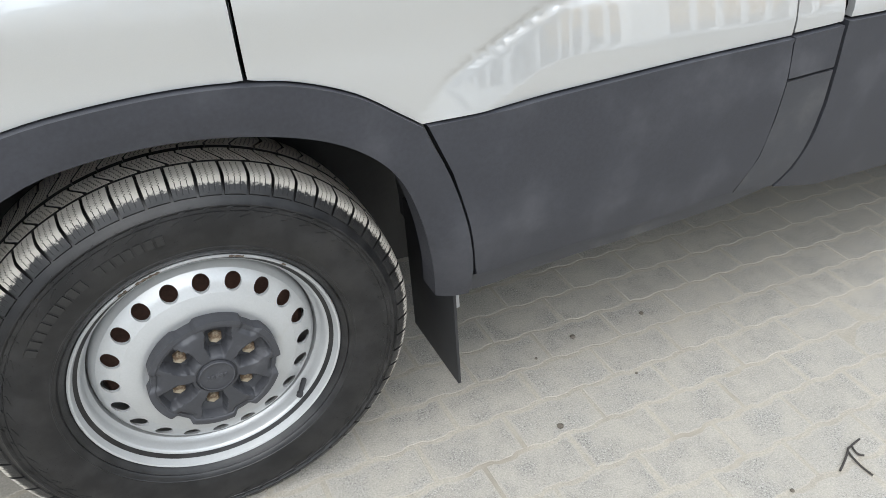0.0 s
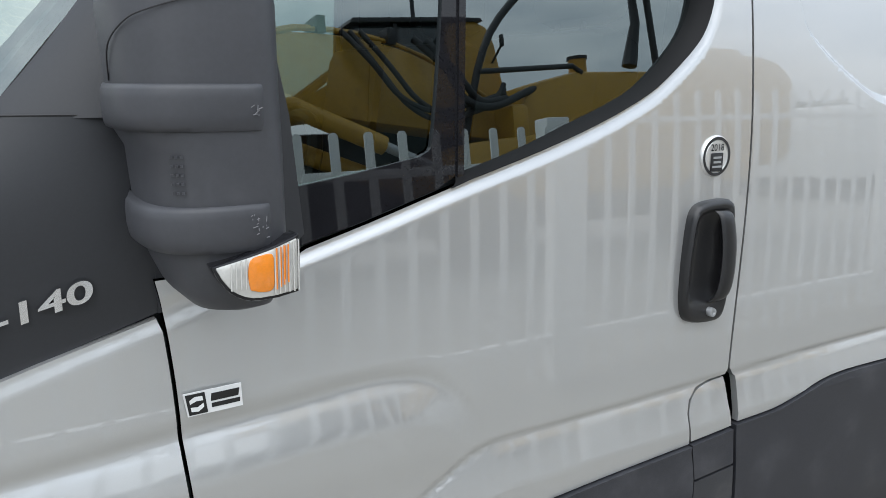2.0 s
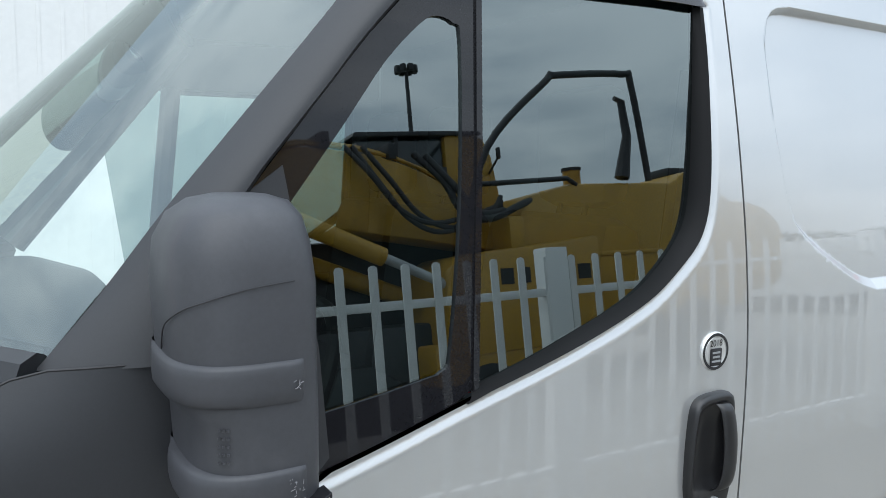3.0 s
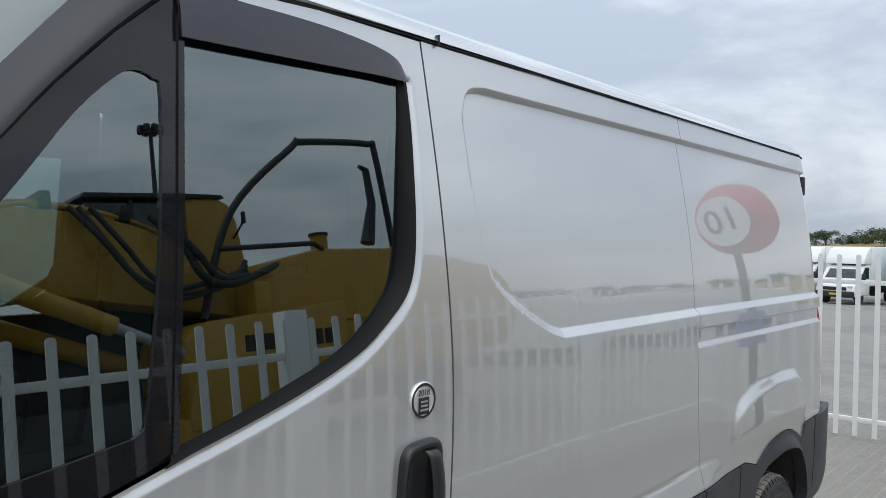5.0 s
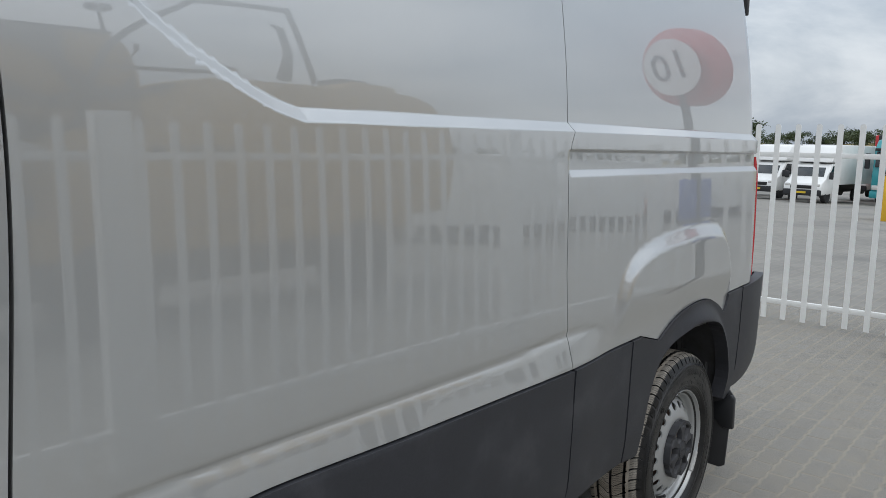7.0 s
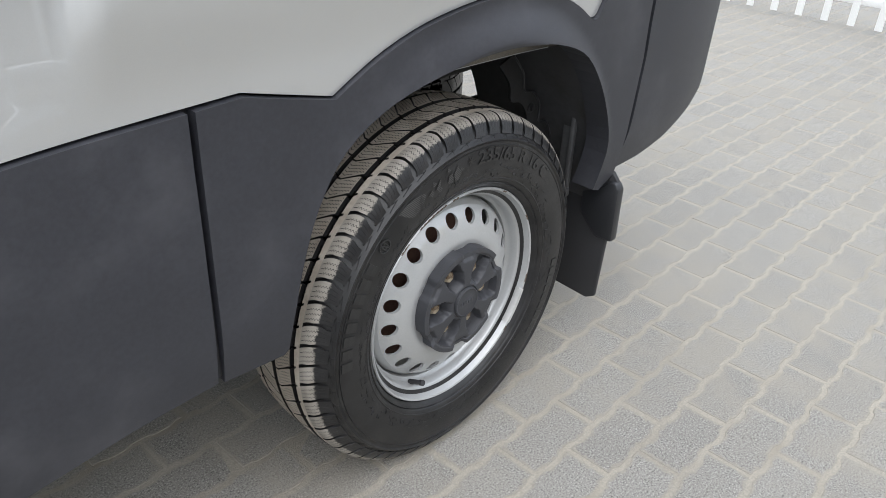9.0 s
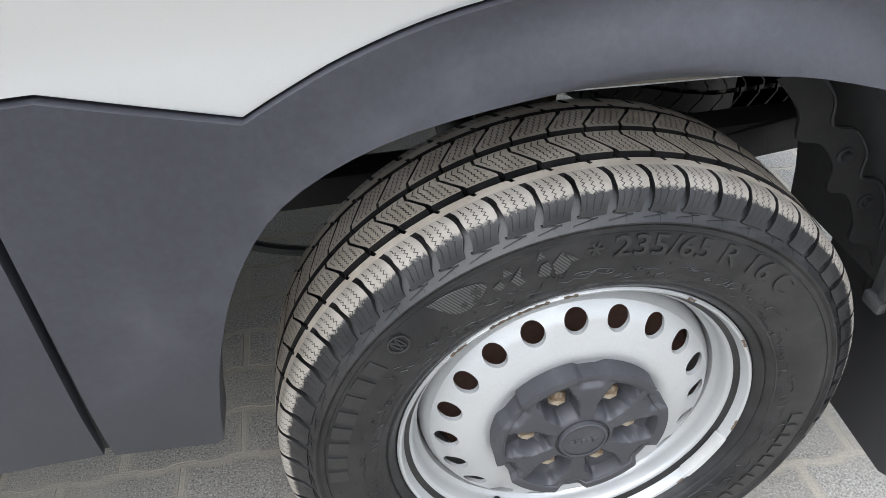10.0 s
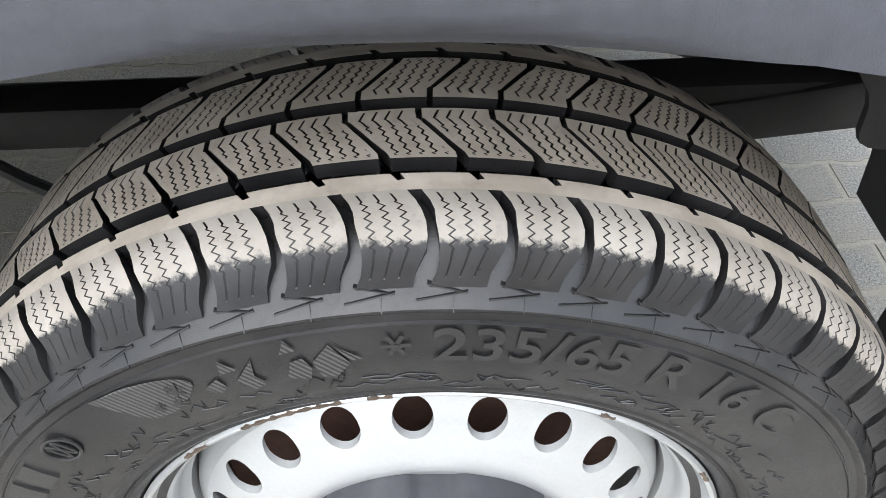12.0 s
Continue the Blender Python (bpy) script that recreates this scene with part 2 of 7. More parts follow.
        film = n.math("MULTIPLY", n.ramp(n.noise(14, 5.0, 0.65, spot), 0.45, 0.75), 0.5)
        tint = n.mix(film, black, (0.024, 0.023, 0.021))
    links.new(tint, shader.inputs["Base Color"])
    links.new(rough, shader.inputs["Roughness"])
    shader.inputs["Specular IOR Level"].default_value = 0.38
    b = n.add("ShaderNodeBump", {"Strength": 0.8, "Distance": 0.0008, "Height": height})
    links.new(b.outputs[0], shader.inputs["Normal"])
    return mat


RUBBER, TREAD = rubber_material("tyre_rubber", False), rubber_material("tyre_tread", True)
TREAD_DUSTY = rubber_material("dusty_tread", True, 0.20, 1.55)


def paver_material():
    """Grey concrete with sharp grit; sand from the joints creeps over the rims."""
    mat = bpy.data.materials.new("concrete_paver")
    mat.use_nodes = True
    n = Nodes(mat.node_tree)
    links = mat.node_tree.links
    shader = mat.node_tree.nodes["Principled BSDF"]
    info = n.add("ShaderNodeObjectInfo", {}).outputs["Random"]
    island = n.add("ShaderNodeNewGeometry", {}).outputs["Random Per Island"]
    lot = n.math("FRACT", n.math("ADD", info, island))
    spot = n.add("ShaderNodeNewGeometry", {}).outputs["Position"]
    speck, broad, grit = n.noise(260, 3.0, 0.8, spot), n.noise(1.3, 5.0, 0.6, spot), n.noise(620, 2.0, 0.7, spot)
    tone = n.mix(lot, (0.222, 0.211, 0.190), (0.258, 0.246, 0.222))
    tone = n.mix(n.ramp(speck, 0.54, 0.63), tone, (0.40, 0.385, 0.352))
    tone = n.mix(n.ramp(speck, 0.47, 0.37), tone, (0.085, 0.081, 0.073))
    tone = n.mix(n.ramp(grit, 0.62, 0.68), tone, (0.46, 0.445, 0.41))
    rim = n.add("ShaderNodeAttribute", {})
    rim.attribute_name = "rim"
    ragged = n.math("ADD", n.math("MULTIPLY", n.noise(75, 5.0, 0.65, spot), 1.5), n.math("MULTIPLY", n.noise(14, 4.0, 0.6, spot), 0.9))
    creep = n.ramp(n.math("SUBTRACT", n.math("ADD", rim.outputs["Fac"], ragged), 1.37), 0.34, 0.72)
    film = n.math("MULTIPLY", n.ramp(n.noise(7, 6.0, 0.65, spot), 0.36, 0.64), n.math("MULTIPLY", n.ramp(broad, 0.36, 0.56), 0.68))
    sand = n.mix(n.ramp(n.noise(190, 4.0, 0.7, spot), 0.35, 0.65), (0.250, 0.229, 0.192), (0.308, 0.283, 0.240))
    # sand film thicker towards the front, its paler tone standing in for brighter light
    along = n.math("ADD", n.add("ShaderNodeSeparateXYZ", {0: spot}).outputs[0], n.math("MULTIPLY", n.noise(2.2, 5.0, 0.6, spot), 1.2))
    drift_light = n.ramp(along, 3.6, 1.9)
    film = n.math("MAXIMUM", film, n.math("MULTIPLY", drift_light, n.ramp(n.noise(11, 6.0, 0.65, spot), 0.32, 0.66)))
    sand = n.mix(n.math("MULTIPLY", drift_light, 0.8), sand, n.mix(n.ramp(n.noise(240, 4.0, 0.75, spot), 0.36, 0.64), (0.275, 0.255, 0.218), (0.375, 0.350, 0.303)))
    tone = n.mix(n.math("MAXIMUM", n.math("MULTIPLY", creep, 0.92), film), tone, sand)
    links.new(tone, shader.inputs["Base Color"])
    shader.inputs["Roughness"].default_value = 0.9
    b = n.add("ShaderNodeBump", {"Strength": 0.9, "Distance": 0.0022, "Height": n.math("ADD", speck, n.math("MULTIPLY", grit, 0.4))})
    links.new(b.outputs[0], shader.inputs["Normal"])
    return mat


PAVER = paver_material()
SAND = material("joint_sand", (0.315, 0.288, 0.240), 0.95, 0, 0.26, 240, 3, 0.003, 0, 0, 0.02, (0.235, 0.210, 0.170), (0.5, 0.75))


def yard_material():
    """Far paving: the same blocks, too small to tell apart."""
    mat = bpy.data.materials.new("far_paving")
    mat.use_nodes = True
    n = Nodes(mat.node_tree)
    links = mat.node_tree.links
    shader = mat.node_tree.nodes["Principled BSDF"]
    spot = n.add("ShaderNodeNewGeometry", {}).outputs["Position"]
    brick = n.add("ShaderNodeTexBrick", {"Vector": spot, "Color1": (0.222, 0.212, 0.193, 1), "Color2": (0.264, 0.252, 0.230, 1), "Mortar": (0.29, 0.27, 0.23, 1), "Scale": 1.0, "Mortar Size": 0.008, "Brick Width": 0.205, "Row Height": 0.105})
    tone = n.mix(n.ramp(n.noise(0.35, 6.0, 0.6, spot), 0.45, 0.75), brick.outputs[0], (0.165, 0.16, 0.152))
    tone = n.mix(n.math("MULTIPLY", n.ramp(n.noise(40, 4.0, 0.6, spot), 0.4, 0.7), 0.25), tone, (0.30, 0.28, 0.245))
    links.new(tone, shader.inputs["Base Color"])
    shader.inputs["Roughness"].default_value = 0.9
    return mat


YARD = yard_material()

# ---- mesh helpers ----


def part(name, bm, mat, parent=None, label="", smooth=True, angle=40):
    """Links a bmesh as one mesh object, under a parent where one is given."""
    mesh = bpy.data.meshes.new(name)
    bmesh.ops.recalc_face_normals(bm, faces=bm.faces)
    bm.to_mesh(mesh)
    bm.free()
    for m in mat if isinstance(mat, (list, tuple)) else (mat,):
        mesh.materials.append(m)
    if smooth:
        mesh.shade_smooth()
        mesh.set_sharp_from_angle(angle=radians(angle))
    ob = new(name, mesh)
    if parent:
        ob.parent = parent
    if label:
        tagged(ob, label)
    return ob


def box(bm, x0, x1, y0, y1, z0, z1, bevel=0.0, m=None, seg=2):
    made = bmesh.ops.create_cube(bm, size=1.0)["verts"]
    for v in made:
        v.co = Vector((x0 + (v.co.x + 0.5) * (x1 - x0), y0 + (v.co.y + 0.5) * (y1 - y0), z0 + (v.co.z + 0.5) * (z1 - z0)))
    if bevel:
        edges = list({e for v in made for e in v.link_edges})
        made = bmesh.ops.bevel(bm, geom=edges, offset=bevel, segments=seg, affect="EDGES", profile=0.5)["verts"]
        made = list({v for v in made})
    if m is not None:
        bmesh.ops.transform(bm, matrix=m, verts=[v for v in made if v.is_valid])
    return made


def boxed(*args, **kw):
    bm = bmesh.new()
    box(bm, *args, **kw)
    return bm


def tube(bm, points, radius, n=10, close=False):
    """A round bar along points; radius may be a list."""
    points = [Vector(p) for p in points]
    rings, side = [], None
    for i, p in enumerate(points):
        a = points[i - 1] if i else (points[-1] if close else p)
        b = points[i + 1] if i + 1 < len(points) else (points[0] if close else p)
        d = (b - a).normalized()
        if side is None:
            side = d.cross(Vector((0, 0, 1)))
            side = side.normalized() if side.length > 1e-3 else Vector((1, 0, 0))
        side = (side - d * side.dot(d)).normalized()
        up = d.cross(side)
        r = radius[i] if isinstance(radius, (list, tuple)) else radius
        rings.append([bm.verts.new(p + (side * math.cos(t) + up * math.sin(t)) * r) for t in (2 * math.pi * k / n for k in range(n))])
    for a, b in zip(rings, rings[1:] + (rings[:1] if close else [])):
        for k in range(n):
            bm.faces.new((a[k], a[(k + 1) % n], b[(k + 1) % n], b[k]))
    if not close:
        bm.faces.new(rings[0][::-1]), bm.faces.new(rings[-1])
    return bm


def tubed(points, radius, n=10, close=False):
    return tube(bmesh.new(), points, radius, n, close)


def lathe(bm, profile, n=96, centre=(0, 0, 0), cap=False):
    """Turns (radius, depth) pairs round an axis along y."""
    rings = []
    for r, d in profile:
        rings.append([bm.verts.new((centre[0] + r * math.sin(t), centre[1] + d, centre[2] + r * math.cos(t))) for t in (2 * math.pi * k / n for k in range(n))])
    for a, b in zip(rings, rings[1:]):
        for k in range(n):
            bm.faces.new((a[k], a[(k + 1) % n], b[(k + 1) % n], b[k]))
    if cap:
        bm.faces.new(rings[0]), bm.faces.new(rings[-1][::-1])
    return bm


def prism(bm, outline, lo, hi, axis="y", bevel=0.0):
    """A flat outline, given in the two other axes, drawn out along one axis."""
    def at(a, b, c):
        return {"x": (c, a, b), "y": (a, c, b), "z": (a, b, c)}[axis]

    near = [bm.verts.new(at(a, b, lo)) for a, b in outline]
    far = [bm.verts.new(at(a, b, hi)) for a, b in outline]
    faces = [bm.faces.new(near), bm.faces.new(far[::-1])]
    n = len(outline)
    for k in range(n):
        faces.append(bm.faces.new((near[k], far[k], far[(k + 1) % n], near[(k + 1) % n])))
    if bevel:
        bmesh.ops.recalc_face_normals(bm, faces=faces)
        bmesh.ops.bevel(bm, geom=list({e for f in faces for e in f.edges}), offset=bevel, segments=2, affect="EDGES", profile=0.5)
    return bm


def prismed(outline, lo, hi, axis="y", bevel=0.0):
    return prism(bmesh.new(), outline, lo, hi, axis, bevel)


def thing(name, label, category, place=(0, 0, 0), group="", kind=""):
    ob = new(name)
    ob.empty_display_size = 0.2
    ob.location = place
    return tagged(ob, label, category, group, kind)


def smooth_line(points, per=6):
    """A smooth curve through points in the plane."""
    pts = [Vector((*p, 0)) if len(p) == 2 else Vector(p) for p in points]
    out = []
    for i in range(len(pts) - 1):
        p0, p1, p2, p3 = pts[max(i - 1, 0)], pts[i], pts[i + 1], pts[min(i + 2, len(pts) - 1)]
        for k in range(per):
            t = k / per
            out.append(0.5 * (2 * p1 + (p2 - p0) * t + (2 * p0 - 5 * p1 + 4 * p2 - p3) * t * t + (3 * p1 - p0 - 3 * p2 + p3) * t ** 3))
    out.append(pts[-1])
    return [tuple(p[:2]) if len(points[0]) == 2 else tuple(p) for p in out]


def lettering(text, size, mat, parent, name="lettering", extrude=0.001, shape=None, label="", wide=None, tall=None, bold=0.0):
    """Words in the built-in font, as a mesh; shape maps a point of the flat text into the world."""
    curve = bpy.data.curves.new(name, "FONT")
    curve.offset = bold
    curve.body, curve.size, curve.extrude, curve.align_x, curve.align_y = text, size, extrude, "CENTER", "CENTER"
    holder = new(name, curve)
    mesh = bpy.data.meshes.new_from_object(holder.evaluated_get(bpy.context.evaluated_depsgraph_get()))
    bpy.data.objects.remove(holder)
    across = max(v.co.x for v in mesh.vertices) - min(v.co.x for v in mesh.vertices)
    height = max(v.co.y for v in mesh.vertices) - min(v.co.y for v in mesh.vertices)
    kx, ky = wide / across if wide else 1.0, tall / height if tall else 1.0
    for v in mesh.vertices:
        co = Vector((v.co.x * kx, v.co.y * ky, v.co.z))
        v.co = shape(co) if shape else co
    mesh.materials.clear()
    mesh.materials.append(mat)
    ob = new(name, mesh)
    ob.parent = parent
    return tagged(ob, label) if label else ob

from mathutils.geometry import tessellate_polygon

# ---- the van: side surface ----
# x runs from the front wheel to the rear, y into the van, z up; the near side lies about y = 0.
PROFILE = [(0.30, 0.06), (0.42, 0.034), (0.60, 0.016), (0.78, 0.0045), (0.94, 0.0005), (1.10, 0.003), (1.30, 0.0075), (1.40, 0.0107), (1.50, 0.0150), (1.60, 0.0212), (1.70, 0.0309), (1.80, 0.0439), (1.90, 0.0597), (2.00, 0.0780), (2.10, 0.0975), (2.24, 0.126), (2.40, 0.160)]
PZ, PY = np.array([p[0] for p in PROFILE]), np.array([p[1] for p in PROFILE])
SLOPES = np.gradient(PY, PZ)


def ease(t):
    t = min(1.0, max(0.0, t))
    return t * t * (3 - 2 * t)


def profile(z):
    """The section of the side, as a smooth curve."""
    k = int(min(max(np.searchsorted(PZ, z) - 1, 0), len(PZ) - 2))
    h = PZ[k + 1] - PZ[k]
    t = (z - PZ[k]) / h
    return ((1 + 2 * t) * (1 - t) ** 2 * PY[k] + t * (1 - t) ** 2 * h * SLOPES[k] + t * t * (3 - 2 * t) * PY[k + 1] + t * t * (t - 1) * h * SLOPES[k + 1])


RECESS = smooth_line([(4.60, 2.150), (2.60, 2.152), (1.50, 2.150)], 2) + smooth_line([(1.43, 2.150), (1.362, 2.132), (1.330, 2.068), (1.327, 1.98), (1.332, 1.88), (1.343, 1.80), (1.358, 1.722), (1.390, 1.655), (1.469, 1.595), (1.615, 1.520), (1.70, 1.495)], 5) + [(2.60, 1.503), (4.60, 1.510)]


def within(outline, x, z):
    """How far a point lies inside an outline: over 0 inside."""
    inside, best = False, 9.0
    for (ax, az), (bx, bz) in zip(outline, outline[1:] + outline[:1]):
        if (az > z) != (bz > z) and x < ax + (z - az) * (bx - ax) / (bz - az):
            inside = not inside
        dx, dz = bx - ax, bz - az
        t = min(1.0, max(0.0, ((x - ax) * dx + (z - az) * dz) / (dx * dx + dz * dz + 1e-12)))
        best = min(best, math.hypot(x - ax - t * dx, z - az - t * dz))
    return best if inside else -best


CREASE = smooth_line([(-0.90, 0.985), (-0.60, 1.005), (-0.126, 1.045), (0.07, 1.062), (0.20, 1.071), (0.33, 1.081), (0.40, 1.080), (0.46, 1.068), (0.51, 1.037), (0.56, 0.985), (0.65, 0.88)], 6)
SILL_CREASE = smooth_line([(0.20, 0.64), (0.34, 0.775), (0.41, 0.828), (0.50, 0.878), (0.55, 0.902), (0.61, 0.914), (0.78, 0.916), (1.19, 0.924), (1.60, 0.932), (2.30, 0.936)], 6)


def shoulder(x):
    """Height of the crease over the front wheel."""
    return float(np.interp(x, [q[0] for q in CREASE], [q[1] for q in CREASE]))


def flare(x):
    """Height of the crease along the sill."""
    rise = 0.012 * ease((x - 2.3) / 0.3)
    fall = 0.115 * ease((x - 2.68) / 0.48)
    return float(np.interp(x, [q[0] for q in SILL_CREASE], [q[1] for q in SILL_CREASE])) + rise - fall


BELT = smooth_line([(0.235, 1.300), (0.37, 1.338), (0.515, 1.382), (0.640, 1.417), (0.730, 1.444), (0.81, 1.471), (0.884, 1.500), (0.952, 1.533), (1.017, 1.580), (1.063, 1.620), (1.088, 1.656), (1.106, 1.706), (1.119, 1.789), (1.128, 1.90), (1.136, 2.01), (1.138, 2.112)], 3)
WING_TOP = [(-0.84, 0.95), (-0.60, 1.045), (-0.30, 1.135), (-0.09, 1.198), (0.055, 1.240), (0.235, 1.300)]


def away(line, x, z):
    """Distance from an open line."""
    best = 9.0
    for (ax, az), (bx, bz) in zip(line, line[1:]):
        dx, dz = bx - ax, bz - az
        t = min(1.0, max(0.0, ((x - ax) * dx + (z - az) * dz) / (dx * dx + dz * dz + 1e-12)))
        best = min(best, math.hypot(x - ax - t * dx, z - az - t * dz))
    return best


BLISTER = smooth_line([(2.86, 0.84), (2.88, 1.02), (2.95, 1.125), (3.10, 1.178), (3.30, 1.20), (3.52, 1.205), (3.70, 1.192), (3.80, 1.13), (3.85, 1.02), (3.89, 0.85)], 4)


def surface(x, z):
    """Depth of the outer skin."""
    y = profile(z)
    if 1.25 < x and 1.45 < z < 2.2:
        d = within(RECESS, x, z)
        if d > -0.02:
            y += 0.023 * min(1.0, max(0.0, d / (0.011 if z > 2.10 else 0.023)))
    if x > 2.55 and 1.33 < z < 1.52:
        inset = ease((x - 2.588) / 0.012)
        y += 0.013 * inset * (min(1.0, max(0.0, (z - 1.384) / 0.018)) - ease((z - 1.450) / 0.007))
    if z < 1.16 and x < 0.9:
        fade = 1 - ease((x - 0.40) / 0.18)
        y += 0.005 * math.exp(-(((z - shoulder(x) - 0.004) / 0.016) ** 2)) * fade
        y -= 0.014 * ease((shoulder(x) - z) / 0.075) * fade * (0.45 + 0.55 * ease((z - 0.87) / 0.10))
    if z < 1.05 and x > 0.2:
        y += 0.005 * math.exp(-(((z - flare(x) - 0.012) / 0.009) ** 2)) * ease((x - 0.33) / 0.14) * (1 - ease((x - 2.62) / 0.22))
        y -= 0.016 * min(1.0, max(0.0, (flare(x) - z) / 0.075)) * ease((x - 0.25) / 0.2) * (1 - ease((x - 2.62) / 0.30))
    if 2.8 < x < 3.95 and 0.7 < z < 1.25:
        d = within(BLISTER, x, z)
        if d > 0:
            y -= 0.024 * ease(d / 0.055) * ease((z - 0.88) / 0.14)
    if x < 1.24 and z > 0.9:
        # a narrow chamfer along the waist and round the window
        d = away(BELT, x, z) if x > 0.235 else away(WING_TOP, x, z)
        y += (0.0075 if x > 0.235 else 0.004) * ease((0.025 - d) / 0.023)
    if x > 4.08:
        y += 2.1 * (x - 4.08) ** 2
    if x < -0.30:
        y += 0.55 * (-0.30 - x) ** 2
    return y


def skin(name, outline, mat, parent, step=0.02, off=0.0, edge=0.016, label="", shape=surface, more=()):
    """A sheet of the side inside an outline in x and z, laid on the surface, its rim turned inwards."""
    bm = bmesh.new()
    corners = [bm.verts.new((x, 0, z)) for x, z in outline]
    for a, b, c in tessellate_polygon([[Vector((x, z, 0)) for x, z in outline]]):
        bm.faces.new((corners[a], corners[b], corners[c]))
    for axis, lo, hi in ((0, min(p[0] for p in outline), max(p[0] for p in outline)), (2, min(p[1] for p in outline), max(p[1] for p in outline))):
        normal = Vector((1, 0, 0)) if axis == 0 else Vector((0, 0, 1))
        k = math.floor(lo / step) + 1
        while k * step < hi - 1e-4:
            bmesh.ops.bisect_plane(bm, geom=bm.verts[:] + bm.edges[:] + bm.faces[:], dist=1e-6, plane_co=normal * (k * step), plane_no=normal)
            k += 1
    for axis, lo, hi, gap in more:
        normal = Vector((1, 0, 0)) if axis == 0 else Vector((0, 0, 1))
        for k in range(int((hi - lo) / gap) + 1):
            bmesh.ops.bisect_plane(bm, geom=bm.verts[:] + bm.edges[:] + bm.faces[:], dist=1e-6, plane_co=normal * (lo + k * gap), plane_no=normal)
    points, normals = [], []
    for v in bm.verts:
        x, z = v.co.x, v.co.z
        e = 0.002
        gx, gz = (shape(x + e, z) - shape(x - e, z)) / (2 * e), (shape(x, z + e) - shape(x, z - e)) / (2 * e)
        points.append((x, shape(x, z) + off, z))
        normals.append(Vector((gx, -1.0, gz)).normalized())
    bm.verts.index_update()
    bm.normal_update()
    faces = []
    for f in bm.faces:
        ids = [v.index for v in f.verts]
        faces.append(ids if f.normal.y < 0 else ids[::-1])
    rim = [(e.verts[0].index, e.verts[1].index, e.link_faces[0]) for e in bm.edges if len(e.link_faces) == 1]
    for a, b, f in rim:
        pa, pb = Vector(points[a]), Vector(points[b])
        mid = f.calc_center_median()
        out_dir = Vector((pb.z - pa.z, 0, pa.x - pb.x)).normalized()
        if out_dir.dot(Vector(((pa.x + pb.x) / 2 - mid.x, 0, (pa.z + pb.z) / 2 - mid.z))) < 0:
            out_dir = -out_dir
        k = len(points)
        inward = Vector((0, edge, 0))
        points += [tuple(pa), tuple(pb), tuple(pb + inward), tuple(pa + inward)]
        normals += [out_dir] * 4
        faces.append([k, k + 1, k + 2, k + 3])
    bm.free()
    mesh = bpy.data.meshes.new(name)
    mesh.from_pydata(points, [], faces)
    mesh.materials.append(mat)
    mesh.shade_smooth()
    mesh.normals_split_custom_set_from_vertices(normals)
    ob = new(name, mesh)
    ob.parent = parent
    return tagged(ob, label) if label else ob


van = thing("delivery_van", "silver panel van with charcoal plastic cladding parked on block paving", "van")
# the body sits a little low on its wheels
SINK = 0.0125
van.location = (0, 0, -SINK)
AXLE = 3.512

# outlines in x and z, shared by the panels that meet along them
GAP = 0.0028
FRONT_GAP = smooth_line([(0.052, 1.300), (0.062, 1.240), (0.070, 1.150), (0.074, 1.060), (0.080, 0.975), (0.092, 0.868)], 4)
ARCH_F = smooth_line([(-0.46, 0.640), (-0.40, 0.735), (-0.30, 0.810), (-0.193, 0.846), (-0.096, 0.862), (0.004, 0.869), (0.092, 0.866), (0.163, 0.855), (0.243, 0.826), (0.312, 0.783), (0.345, 0.762)], 4)
ARCH_F_IN = smooth_line([(-0.435, 0.40), (-0.415, 0.55), (-0.35, 0.675), (-0.211, 0.767), (-0.123, 0.795), (-0.013, 0.803), (0.104, 0.792), (0.199, 0.766), (0.268, 0.725), (0.315, 0.670), (0.350, 0.587), (0.378, 0.490), (0.392, 0.412)], 4)
REAR_GAP = smooth_line([(1.196, 0.944), (1.198, 1.006), (1.206, 1.13), (1.216, 1.30), (1.219, 1.45), (1.214, 1.60), (1.209, 1.75), (1.206, 1.95), (1.204, 2.226)], 4)


def split(line, dx, at=0):
    return [(x + dx, z) for x, z in line]


def over(line, z0):
    """The part of the front arch's outline on one side of the door gap."""
    return [p for p in line if z0(p)]


door_bottom = [p for p in ARCH_F if p[0] > 0.094]
clad_top = smooth_line([(0.345, 0.762), (0.491, 0.776), (0.634, 0.787), (0.846, 0.802), (1.076, 0.814)], 3)

# near front door, of one sheet round the window
door_out = [(0.245, 1.296)] + split(FRONT_GAP, GAP)[1:] + door_bottom + clad_top[1:] + [(1.070, 0.880), (1.078, 0.908), (1.100, 0.928), (1.140, 0.937), (1.190, 0.940)] + split(REAR_GAP, -GAP)[1:-1] + [(1.201, 2.224), (0.90, 2.226), (0.66, 2.212), (0.545, 2.194), (0.545, 2.186), (0.70, 2.196), (0.90, 2.195), (1.04, 2.183), (1.10, 2.160)] + BELT[::-1][:-1]
door_out = [p for i, p in enumerate(door_out) if i == 0 or math.hypot(p[0] - door_out[i - 1][0], p[1] - door_out[i - 1][1]) > 1e-4]
front_door = skin("front_door", door_out, PAINT, van, 0.012, more=((2, 1.242, 1.602, 0.006), (0, 1.082, 1.160, 0.005)), label="silver front door with a sculpted crease")

# fender in front of the door
fender_out = [(0.055, 1.238)] + [p for p in split(FRONT_GAP, -GAP) if p[1] < 1.236] + [p for p in ARCH_F if p[0] < 0.088][::-1] + [(-0.50, 0.60), (-0.62, 0.62), (-0.80, 0.80), (-0.84, 0.95), (-0.60, 1.045), (-0.30, 1.135), (-0.09, 1.198)]
skin("front_wing", fender_out, PAINT, van, 0.012, more=((2, 1.062, 1.242, 0.005),), label="silver front wing")

